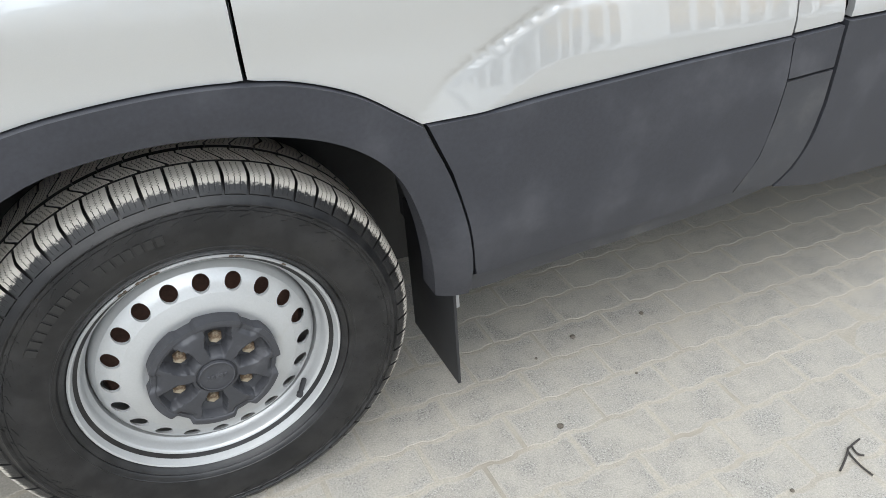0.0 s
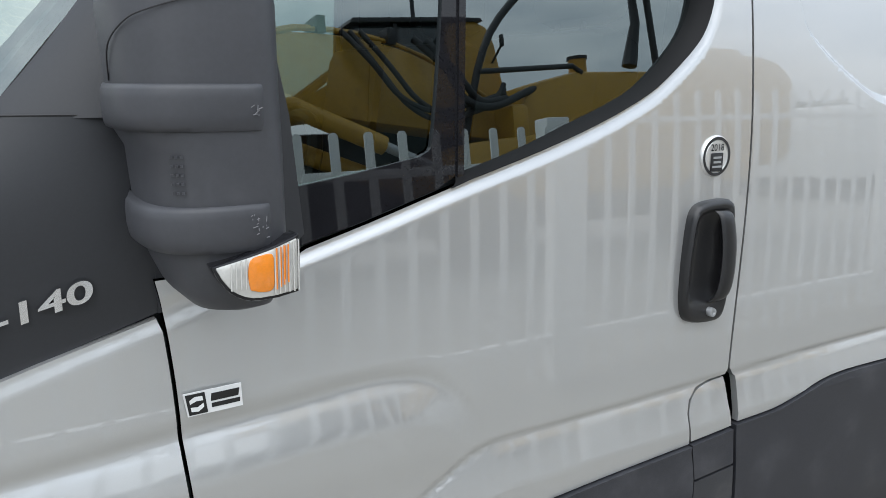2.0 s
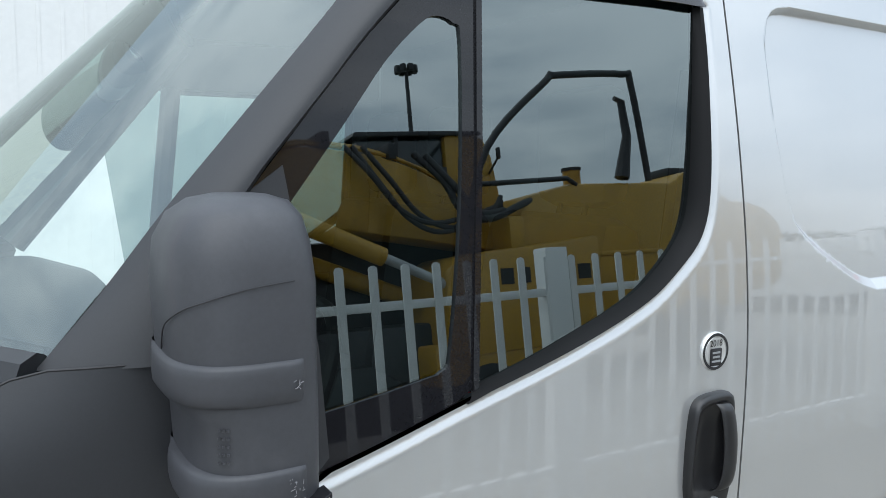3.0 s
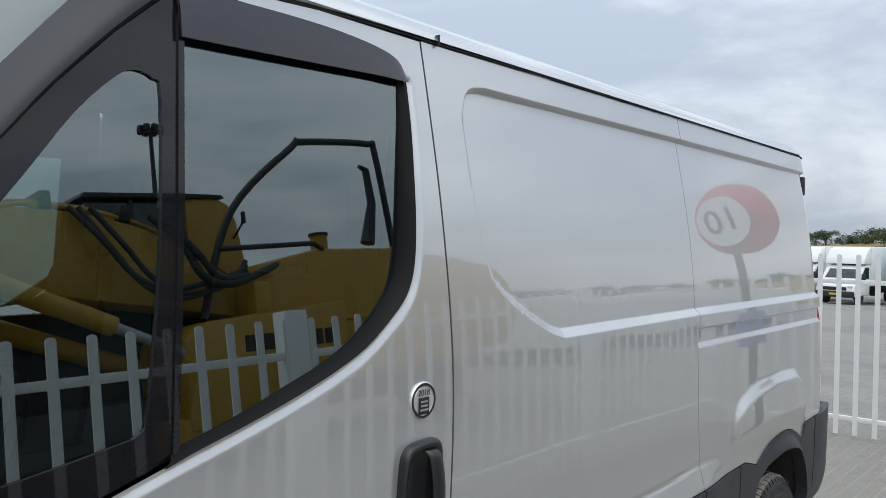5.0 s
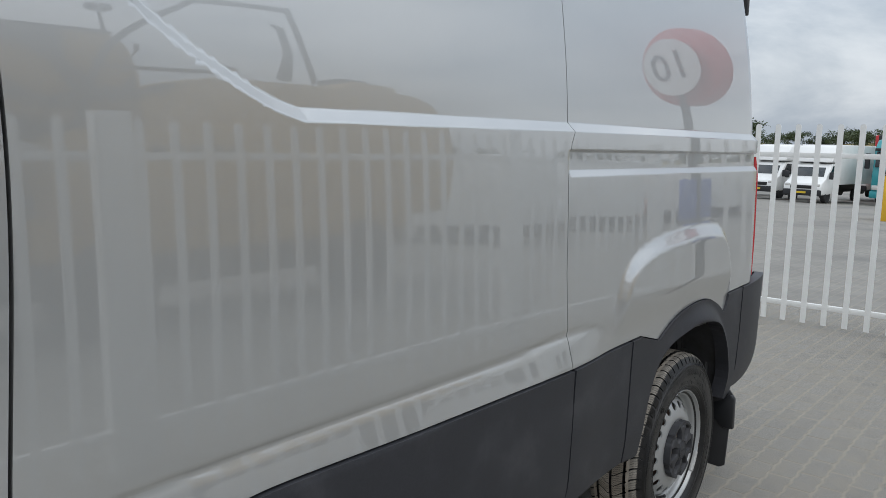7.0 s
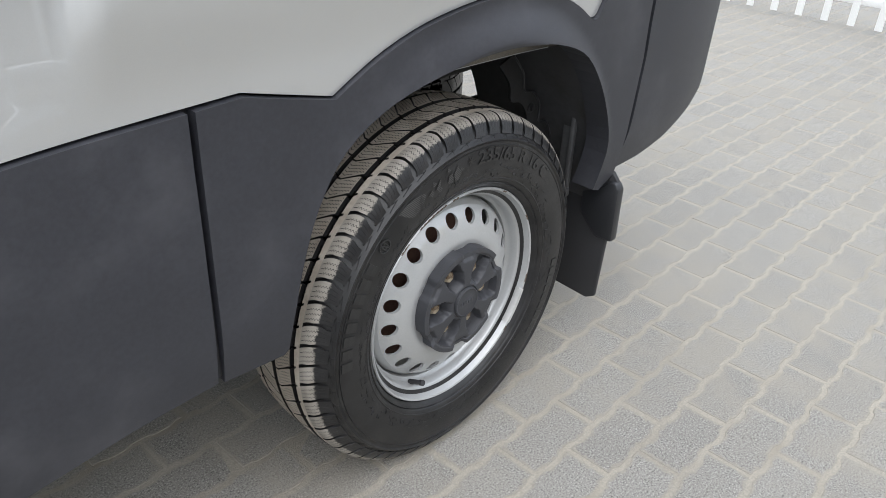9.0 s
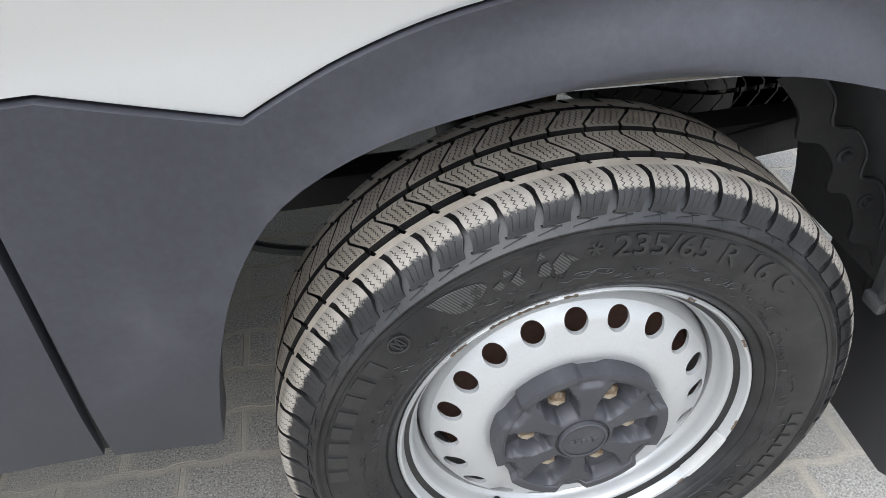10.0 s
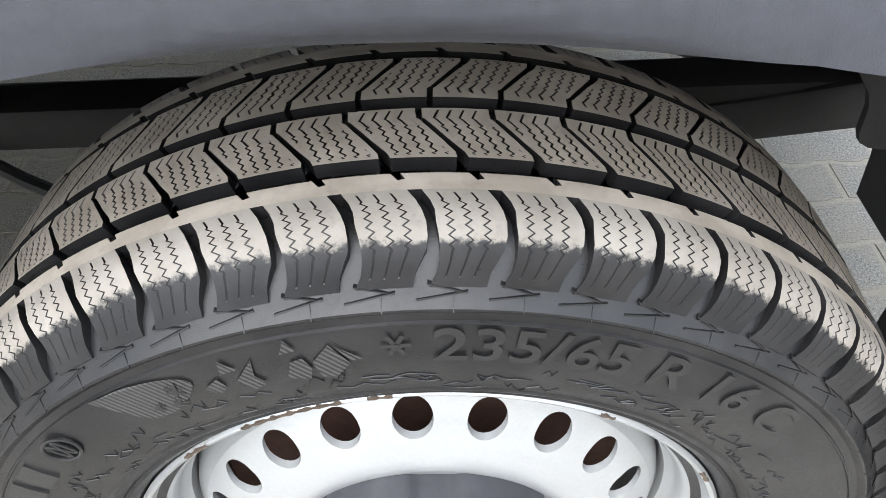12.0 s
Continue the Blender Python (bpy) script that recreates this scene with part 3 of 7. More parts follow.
# body sides behind the door
rear_low = smooth_line([(1.222, 0.832), (1.34, 0.836), (1.42, 0.850), (1.50, 0.868), (1.58, 0.876), (1.70, 0.876), (2.0, 0.870), (2.612, 0.866)], 3)
mid_out = split(REAR_GAP, GAP)[1:] + [(2.616, 2.232)] + [(2.616, 1.50), (2.60, 1.47), (2.585, 1.39), (2.588, 1.13), (2.600, 0.98), (2.612, 0.866)] + rear_low[::-1][1:] + [(1.222, 0.93)]
LEDGES = ((2, 1.488, 1.536, 0.003), (2, 2.126, 2.156, 0.003))
STRIP = ((2, 1.3825, 1.4035, 0.003), (2, 1.447, 1.459, 0.0024))
skin("side_panel", mid_out, PAINT, van, 0.010, more=LEDGES + ((0, 1.336, 1.375, 0.003),), label="silver body side with a pressed recess")
ARCH_R = smooth_line([(3.205, 0.834), (3.239, 0.852), (3.291, 0.876), (3.373, 0.902), (3.474, 0.918), (3.56, 0.920), (3.649, 0.908), (3.74, 0.875), (3.80, 0.840), (3.825, 0.86), (3.84, 0.905)], 4)
ARCH_R_IN = smooth_line([(3.112, 0.465), (3.120, 0.52), (3.138, 0.60), (3.170, 0.685), (3.221, 0.755), (3.308, 0.804), (3.419, 0.835), (3.50, 0.842), (3.567, 0.840), (3.665, 0.826), (3.784, 0.777), (3.868, 0.682), (3.925, 0.569), (3.915, 0.455)], 4)
rear_out = [(2.619, 2.232), (4.27, 2.226), (4.285, 2.10), (4.275, 1.6), (4.265, 1.2), (4.262, 0.92), (4.02, 0.915), (3.848, 0.910)] + [(x, z + 0.003) for x, z in ARCH_R[::-1]] + [(3.130, 0.857), (3.067, 0.874), (2.96, 0.872), (2.80, 0.868), (2.615, 0.866), (2.603, 0.98), (2.591, 1.13), (2.588, 1.39), (2.603, 1.47), (2.619, 1.50)]
skin("rear_side_panel", rear_out, PAINT, van, 0.012, more=LEDGES + STRIP, label="silver rear body side with a bulge over the wheel")
# round lid at the foot of the door
lid = smooth_line([(1.081, 0.818), (1.075, 0.872), (1.083, 0.903), (1.104, 0.923), (1.142, 0.932), (1.186, 0.935)], 4) + [(1.192, 0.88), (1.203, 0.826), (1.15, 0.822)]
skin("pillar_foot_panel", lid, PAINT, van, 0.02, label="silver rounded panel at the pillar foot")

# ---- cladding ----


def clad_shape(x, z):
    """The plastic stands a little proud and rolls in under the sill."""
    y = surface(x, max(z, 0.80)) - 0.008
    if z < 0.80:
        y += 0.35 * max(0.0, 0.56 - z) ** 1.6 + 0.03 * (0.80 - z) ** 1.3
    return y


def arch_shape(cx, rx, rz):
    def shape(x, z):
        y = clad_shape(x, z)
        d = math.hypot((x - cx) / rx, (z - 0.345) / rz)
        return y - 0.004 * ease((d - 0.98) / 0.10) + 0.012 * ease((1.0 - d) / 0.06)
    return shape


arch_f_out = [p for p in ARCH_F] + smooth_line([(0.345, 0.758), (0.391, 0.672), (0.427, 0.572), (0.447, 0.475), (0.447, 0.415)], 4)[1:] + ARCH_F_IN[::-1]
skin("front_arch_trim", [(x, z - 0.003) for x, z in arch_f_out], PLASTIC, van, 0.016, 0.0, 0.05, "charcoal plastic front wheel arch trim", arch_shape(0.0, 0.415, 0.46))
low_f = [(0.352, 0.760)] + [(x, z - 0.004) for x, z in clad_top[1:]] + smooth_line([(1.074, 0.800), (1.088, 0.733), (1.088, 0.65), (1.078, 0.57), (1.040, 0.495)], 3) + smooth_line([(0.95, 0.488), (0.852, 0.478), (0.654, 0.466), (0.458, 0.455)], 3) + smooth_line([(0.452, 0.475), (0.432, 0.570), (0.396, 0.674)], 4)
skin("door_cladding", low_f, PLASTIC, van, 0.018, -0.002, 0.03, "charcoal plastic door cladding", clad_shape)
skin("sill_trim", smooth_line([(0.456, 0.450), (0.654, 0.461), (0.852, 0.473), (1.036, 0.489)], 3) + [(1.150, 0.478), (1.06, 0.458), (0.864, 0.440), (0.662, 0.428), (0.52, 0.415), (0.453, 0.410)], PLASTIC_GREY, van, 0.02, 0.006, 0.03, "grey plastic sill strip", clad_shape)
skin("pillar_cladding", [(1.080, 0.811), (1.202, 0.820), (1.212, 0.738), (1.094, 0.730), (1.080, 0.80)], PLASTIC, van, 0.02, 0.0, 0.03, "", clad_shape)
skin("pillar_cladding", [(1.094, 0.724), (1.213, 0.732)] + smooth_line([(1.219, 0.66), (1.214, 0.585), (1.190, 0.52), (1.155, 0.482)], 3) + [(1.10, 0.486), (1.046, 0.492)] + smooth_line([(1.084, 0.57), (1.094, 0.65)], 3), PLASTIC_GREY, van, 0.02, 0.0, 0.03, "", clad_shape)
long_clad = [(1.222, 0.74), (1.210, 0.828)] + [(x, z - 0.005) for x, z in rear_low] + [(2.616, 0.70), (2.612, 0.50), (2.600, 0.462), (1.30, 0.452), (1.165, 0.478)] + smooth_line([(1.198, 0.515), (1.224, 0.585), (1.230, 0.66)], 3)
skin("side_cladding", long_clad, PLASTIC, van, 0.025, 0.0, 0.03, "long charcoal plastic side cladding", clad_shape)
skin("side_cladding", [(2.622, 0.862), (2.80, 0.864), (2.994, 0.868), (2.994, 0.70), (2.992, 0.472), (2.608, 0.460), (2.620, 0.52)], PLASTIC, van, 0.025, 0.0, 0.03, "charcoal plastic side cladding", clad_shape)
arch_r_out = [(3.004, 0.868), (3.067, 0.870), (3.130, 0.853)] + ARCH_R + [(3.93, 0.909), (4.000, 0.910), (4.003, 0.82), (4.008, 0.727), (3.998, 0.569), (3.985, 0.47), (3.94, 0.445)] + ARCH_R_IN[::-1] + [(3.104, 0.458), (3.002, 0.468), (3.003, 0.60)]


def rear_arch_shape(x, z):
    """The trim over the rear wheel flares out towards its lip."""
    d = math.hypot((x - 3.52) / 0.40, (z - 0.345) / 0.50)
    return clad_shape(x, z) - (0.002 + 0.025 * ease((x - 3.22) / 0.34)) * ease((1.15 - d) / 0.15) * ease((z - 0.50) / 0.22) + 0.005 * ease((1.012 - d) / 0.02)


skin("rear_arch_trim", arch_r_out, PLASTIC, van, 0.014, 0.0, 0.055, "charcoal plastic rear wheel arch trim", rear_arch_shape)
part("joint_backing", boxed(2.985, 3.012, 0.016, 0.022, 0.475, 0.87), SEAL, van)


def bumper_shape(x, z):
    return clad_shape(x, z) + 0.30 * max(0.0, 0.60 - z) ** 1.5 - 1.7 * max(0.0, x - 4.08) ** 2 + 9.0 * max(0.0, x - 4.42) ** 2


skin("rear_bumper_corner", [(4.013, 0.910), (4.265, 0.918), (4.44, 0.916), (4.495, 0.88), (4.50, 0.80), (4.49, 0.68), (4.45, 0.58), (4.36, 0.525), (4.22, 0.490), (4.10, 0.476), (3.996, 0.474), (4.010, 0.569), (4.019, 0.727), (4.015, 0.82)], PLASTIC, van, 0.02, 0.0, 0.04, "charcoal plastic rear bumper corner", bumper_shape)

# ---- cab: window, pillars, deflector, mirror ----


def lean(z):
    """The flat plane in which the door glass lies."""
    return 0.026 + (z - 1.376) * 0.0975


def flat_pane(name, outline, mat, parent, off, label="", thick=0.004, plane=lean):
    bm = bmesh.new()
    near = [bm.verts.new((x, plane(z) + off, z)) for x, z in outline]
    far = [bm.verts.new((x, plane(z) + off + thick, z)) for x, z in outline]
    for a, b, c in tessellate_polygon([[Vector((x, z, 0)) for x, z in outline]]):
        bm.faces.new((near[a], near[b], near[c])), bm.faces.new((far[a], far[c], far[b]))
    for k in range(len(outline)):
        bm.faces.new((near[k], far[k], far[(k + 1) % len(outline)], near[(k + 1) % len(outline)]))
    return part(name, bm, mat, parent, label, smooth=False)


glass_edge = smooth_line([(0.520, 1.402), (0.640, 1.436), (0.716, 1.464), (0.765, 1.484), (0.849, 1.513), (0.925, 1.547), (0.988, 1.594), (1.043, 1.658), (1.065, 1.705), (1.078, 1.787), (1.088, 1.894), (1.095, 2.002), (1.098, 2.06), (1.099, 2.118)], 8)
waist = [(x - 0.002, z + 0.003) for x, z in BELT if x > 0.52]
for i, (x, z) in enumerate(glass_edge):
    bx, bz = min(waist, key=lambda p: math.hypot(p[0] - x, p[1] - z))
    glass_edge[i] = (x + (bx - x) * 0.40, z + (bz - z) * 0.40)
skin("door_glass", [(0.530, 1.405)] + glass_edge[1:] + [(1.092, 2.155), (0.578, 2.155), (0.560, 1.80)], GLASS, front_door, 0.25, 0.012, 0.004, "tinted door window glass", lambda x, z: lean(z))
# rubber round the glass, between glass and paint
ring_out = []
bm = bmesh.new()
seal_out = [(0.512, 1.382)] + [(x - 0.002, z + 0.003) for x, z in BELT if x > 0.52]
seal_in = []
for x, z in seal_out:
    # the nearest place on the edge of the glass
    seal_in.append(min(glass_edge, key=lambda p: math.hypot(p[0] - x, p[1] - z)))
for i, (a, b) in enumerate(zip(seal_out, seal_in)):
    ring_out.append(((a[0], profile(a[1]) - 0.001, a[1]), (b[0], lean(b[1]) + 0.010, b[1])))
rows = []
for (a, b) in ring_out:
    a, b = Vector(a), Vector(b)
    mid = a.lerp(b, 0.5) + Vector((0, -0.006, 0))
    rows.append([bm.verts.new(p) for p in (a + Vector((0, 0.01, 0)), a, mid, b, b + Vector((0, 0.012, 0)))])
for r0, r1 in zip(rows, rows[1:]):
    for k in range(4):
        bm.faces.new((r0[k], r0[k + 1], r1[k + 1], r1[k]))
part("window_seal", bm, WINDOW_SEAL, front_door, "black rubber window seal")
# gloss black post and quarter light frame
quarter = smooth_line([(0.02, 1.470), (0.10, 1.60), (0.187, 1.716), (0.266, 1.820), (0.406, 1.995), (0.545, 2.168)], 2)
flat_pane("window_post", [(0.545, 1.398), (0.570, 1.80), (0.580, 2.08), (0.586, 2.182), (0.574, 2.182), (0.569, 2.08), (0.558, 1.80), (0.533, 1.394)], BLACK_GLOSS, front_door, -0.001, "gloss black window post", 0.03)
inner_q = smooth_line([(0.262, 1.398), (0.35, 1.411), (0.440, 1.427), (0.478, 1.437), (0.496, 1.475), (0.526, 1.72), (0.537, 1.985), (0.524, 2.017), (0.490, 2.026), (0.457, 2.008), (0.392, 1.942), (0.317, 1.840), (0.21, 1.70)], 3)
skin("quarter_glass", [(0.17, 1.72), (0.15, 1.470), (0.235, 1.318), (0.515, 1.392), (0.545, 1.80), (0.560, 2.09), (0.470, 2.075), (0.30, 1.88)], GLASS, front_door, 0.25, 0.010, 0.004, "tinted quarter light glass", lambda x, z: lean(z))
# frame of the quarter light: a band between the outer edge and the inner edge
outer_q = [(0.225, 1.303), (0.36, 1.338), (0.500, 1.380), (0.534, 1.40), (0.545, 1.52), (0.562, 1.72), (0.572, 1.97), (0.578, 2.12), (0.560, 2.172), (0.46, 2.082), (0.367, 1.985), (0.300, 1.905), (0.165, 1.738)]
bm = bmesh.new()
inner_pts, coarse, outer_q = inner_q, outer_q, []
for i in range(len(inner_q)):
    g = i * (len(coarse) - 1) / (len(inner_q) - 1)
    k = min(int(g), len(coarse) - 2)
    outer_q.append(tuple(coarse[k][c] + (coarse[k + 1][c] - coarse[k][c]) * (g - k) for c in (0, 1)))
front_r = [[bm.verts.new((x, lean(z) + 0.004, z)) for x, z in ring] for ring in (outer_q, inner_pts)]
back_r = [[bm.verts.new((x, lean(z) + 0.022, z)) for x, z in ring] for ring in (outer_q, inner_pts)]
for k in range(len(outer_q)):
    j = (k + 1) % len(outer_q)
    bm.faces.new((front_r[0][k], front_r[1][k], front_r[1][j], front_r[0][j]))
    bm.faces.new((front_r[1][k], back_r[1][k], back_r[1][j], front_r[1][j]))
    bm.faces.new((front_r[0][k], front_r[0][j], back_r[0][j], back_r[0][k]))
part("quarter_light_frame", bm, BLACK_GLOSS, front_door, "black ceramic edge of the quarter light", smooth=False)
# wind deflector over the window
bm = bmesh.new()
dtop = smooth_line([(0.570, 2.180), (0.70, 2.190), (0.90, 2.190), (1.04, 2.178), (1.108, 2.158), (1.134, 2.118)], 4)
dlow = smooth_line([(0.570, 2.096), (0.70, 2.100), (0.90, 2.107), (1.04, 2.112), (1.10, 2.112), (1.132, 2.113)], 4)
rows = [[bm.verts.new(p) for p in ((a[0], lean(a[1]) - 0.004, a[1]), (a[0] * 0.5 + b[0] * 0.5, lean((a[1] + b[1]) / 2) - 0.010, (a[1] + b[1]) / 2), (b[0], lean(b[1]) - 0.012, b[1]), (b[0], lean(b[1]) - 0.008, b[1]), (a[0], lean(a[1]) + 0.004, a[1]))] for a, b in zip(dtop, dlow)]
for r0, r1 in zip(rows, rows[1:]):
    for k in range(5):
        bm.faces.new((r0[k], r0[(k + 1) % 5], r1[(k + 1) % 5], r1[k]))
part("wind_deflector", bm, DEFLECT, front_door, "dark smoked wind deflector")


def sheet(rows_of_points, close=False):
    """A surface through rows of points of equal number."""
    bm = bmesh.new()
    grid = [[bm.verts.new(p) for p in row] for row in rows_of_points]
    for a, b in zip(grid, grid[1:]):
        for k in range(len(a) - 1):
            bm.faces.new((a[k], a[k + 1], b[k + 1], b[k]))
    return bm


# A-pillar cover: a rounded black strip from the cowl to the roof
SHUT = [(0.075, 1.503), (0.120, 1.640), (0.170, 1.743), (0.243, 1.834), (0.308, 1.912), (0.367, 1.985), (0.460, 2.082), (0.552, 2.165)]
SCREEN_EDGE = [(-0.119, 0.092, 1.499), (-0.041, 0.098, 1.589), (0.048, 0.105, 1.704), (0.118, 0.111, 1.788), (0.188, 0.117, 1.871), (0.265, 0.123, 1.963), (0.372, 0.132, 2.092), (0.470, 0.139, 2.206)]
rows_p = []
for (x, z), out_edge in zip(smooth_line(SHUT, 3), smooth_line(SCREEN_EDGE, 3)):
    inner, outer = Vector((x, lean(z) + 0.010, z)), Vector(out_edge)
    row = [tuple(inner + Vector((0.004, 0.016, -0.002)))]
    for k in range(9):
        g = k / 8
        p = inner.lerp(outer, g)
        row.append((p.x, p.y - 0.030 * math.sin(math.pi * g ** 0.62) ** 0.7 - 0.004 * (1 - g), p.z))
    row.append(tuple(outer + Vector((0.006, 0.020, -0.008))))
    rows_p.append(row)
part("a_pillar_cover", sheet(rows_p), BLACK_PANEL, van, "matt black pillar cover")

# black panel between bonnet and door that carries the model number
rows_p = []
for t in range(17):
    f = t / 16
    x = -0.62 + 0.685 * f
    low, high = 1.030 + 0.212 * ((x + 0.62) / 0.675), 1.18 + 0.325 * ease((x + 0.62) / 0.52)
    rows_p.append([(x, 0.020 + 0.55 * max(0.0, -0.30 - x) ** 2 + 0.020 * (k / 9) ** 2 + 0.10 * max(0.0, k / 9 - 0.62) ** 1.6 * ease((-0.02 - x) / 0.12), low + (high - low) * k / 9) for k in range(10)])
part("cowl_seam", tubed([(row[9][0], row[9][1] + 0.0005, row[9][2]) for row in rows_p], 0.002, 6), SEAL, van)
part("cowl_side_panel", sheet(rows_p), COWL, van, "black plastic panel below the windscreen pillar")
flat_pane("mirror_base", [(0.060, 1.243), (0.235, 1.296), (0.27, 1.33), (0.26, 1.50), (0.215, 1.775), (0.168, 1.741), (0.083, 1.634), (-0.020, 1.500), (0.060, 1.490)], BLACK_PANEL, front_door, 0.002, "black mirror base", 0.03)

# model number in chrome figures
NUMBER_AT = Vector((-0.090, 0.012, 1.270))


def on_cowl(co):
    return NUMBER_AT + Vector((co.x * 0.96, -co.z * 0.9, co.x * 0.24 + co.y))


lettering("S-140", 0.046, CHROME, van, "model_number", 0.004, on_cowl, "chrome model figures", wide=0.150, tall=0.029, bold=0.0009)
# door sticker: a white label with a dark mark and two bars
STICK = [(0.079, 1.130), (0.159, 1.132), (0.160, 1.098), (0.084, 1.096)]


def on_sticker(u, v):
    """A place on the sticker: u runs along it, v up, both from 0 to 1."""
    low = [STICK[3][c] + (STICK[2][c] - STICK[3][c]) * u for c in (0, 1)]
    top = [STICK[0][c] + (STICK[1][c] - STICK[0][c]) * u for c in (0, 1)]
    return (low[0] + (top[0] - low[0]) * v, low[1] + (top[1] - low[1]) * v)


sticker = flat_pane("door_sticker", STICK, LABEL_WHITE, front_door, -0.0005, "small white sticker with a dark square mark and two bars", 0.002, lambda z: -0.004)
flat_pane("mark", [on_sticker(u, v) for u, v in ((0.03, 0.06), (0.36, 0.06), (0.36, 0.94), (0.03, 0.94))], LABEL_BLACK, sticker, -0.0015, "black square", 0.001, lambda z: -0.004)
flat_pane("mark", [on_sticker(u, v) for u, v in ((0.44, 0.50), (0.93, 0.50), (0.96, 0.82), (0.47, 0.82))], LABEL_BLACK, sticker, -0.0015, "", 0.001, lambda z: -0.004)
flat_pane("mark", [on_sticker(u, v) for u, v in ((0.44, 0.22), (0.95, 0.22), (0.96, 0.40), (0.45, 0.40))], LABEL_BLACK, sticker, -0.0015, "", 0.001, lambda z: -0.004)
flat_pane("mark", [on_sticker(u, v) for u, v in ((0.08, 0.22), (0.20, 0.18), (0.31, 0.34), (0.31, 0.50), (0.20, 0.36), (0.08, 0.40))], LABEL_WHITE, sticker, -0.0025, "", 0.001, lambda z: -0.004)
flat_pane("mark", [on_sticker(u, v) for u, v in ((0.08, 0.54), (0.20, 0.64), (0.31, 0.62), (0.31, 0.80), (0.18, 0.82), (0.08, 0.70))], LABEL_WHITE, sticker, -0.0025, "", 0.001, lambda z: -0.004)

# round year badge
bm = bmesh.new()
lathe(bm, [(0.0, -0.006), (0.030, -0.006), (0.0315, -0.0045), (0.034, -0.0065), (0.0385, -0.0065), (0.041, -0.004), (0.041, 0.014)], 48, (1.114, 0.013, 1.406))
BADGE_FACE = material("brushed_badge", (0.72, 0.72, 0.71), 0.32, 0.7, 0.05, 300, 30)
badge = part("year_badge", bm, BADGE_FACE, front_door, "round chrome year badge")


def on_badge(dx, dz, depth=-0.0072):
    def shape(co):
        return Vector((1.114 + dx + co.x, 0.013 + depth, 1.406 + dz + co.y))
    return shape


lettering("2018", 0.019, LABEL_BLACK, badge, "year", 0.0004, on_badge(0, 0.017))
part("shield", boxed(1.098, 1.130, 0.0048, 0.0065, 1.377, 1.413, 0.002), STEEL_DARK, badge)
for dz, half in ((0.000, 0.011), (-0.009, 0.010), (-0.018, 0.013)):
    part("bar", boxed(1.114 - half, 1.114 + half, 0.0038, 0.005, 1.404 + dz - 0.002, 1.404 + dz + 0.002), GALV, badge)
bm = bmesh.new()
lathe(bm, [(0.0325, -0.0070), (0.0385, -0.0070)], 48, (1.114, 0.013, 1.406))
part("ring", bm, STEEL_DARK, badge)

# door handle: a recessed dark plate, a grip and the lock


def handle_plate():
    bm = bmesh.new()
    outline = smooth_line([(1.0300, 1.135), (1.0320, 1.20), (1.0400, 1.275), (1.0500, 1.305), (1.0720, 1.318), (1.1100, 1.322), (1.1480, 1.320), (1.1600, 1.300), (1.1630, 1.25), (1.1620, 1.16), (1.1530, 1.10), (1.1380, 1.075), (1.1000, 1.072), (1.0550, 1.080), (1.0360, 1.098), (1.0300, 1.135)], 3)[:-1]
    cx, cz = 1.097, 1.200
    rings = []
    for scale, depth in ((1.0, 0.008), (1.0, -0.004), (0.97, -0.012), (0.90, -0.015)):
        rings.append([bm.verts.new((cx + (x - cx) * scale, depth, cz + (z - cz) * scale)) for x, z in outline])
    for scale, depth in ((0.74, -0.010), (0.66, -0.0015), (0.30, -0.001)):
        rings.append([bm.verts.new((cx - 0.004 + (x - cx) * scale, depth, cz + 0.012 + (z - cz) * scale)) for x, z in outline])
    for a, b in zip(rings, rings[1:]):
        for k in range(len(a)):
            bm.faces.new((a[k], a[(k + 1) % len(a)], b[(k + 1) % len(a)], b[k]))
    bm.faces.new(rings[-1])
    return bm


HANDLE = material("handle_black", (0.009, 0.009, 0.010), 0.40, 0, 0.12, 200, 10, 0.00006, 0.2, 0.2, 0.06)
handle = part("door_handle", handle_plate(), HANDLE, front_door, "black door handle plate", angle=60)
bm = bmesh.new()
grip = [(1.1200, -0.010, 1.302), (1.1240, -0.022, 1.288), (1.1270, -0.030, 1.24), (1.1270, -0.032, 1.19), (1.1240, -0.030, 1.15), (1.1190, -0.024, 1.128), (1.1160, -0.012, 1.118)]
grip = smooth_line(grip, 4)
rows = []
for i, p in enumerate(grip):
    wide, thick = 0.019, 0.008
    rows.append([bm.verts.new((p[0] + wide * math.cos(a), p[1] + thick * math.sin(a), p[2])) for a in (2 * math.pi * k / 12 for k in range(12))])
for a, b in zip(rows, rows[1:]):
    for k in range(12):
        bm.faces.new((a[k], a[(k + 1) % 12], b[(k + 1) % 12], b[k]))
bm.faces.new(rows[0]), bm.faces.new(rows[-1][::-1])
part("grip", bm, HANDLE, handle)
bm = bmesh.new()
lathe(bm, [(0.0, -0.022), (0.003, -0.0215), (0.004, -0.0235), (0.0085, -0.0235), (0.0095, -0.020), (0.0095, -0.01)], 20, (1.104, -0.001, 1.097))
part("lock", bm, GALV, handle, "metal key lock")

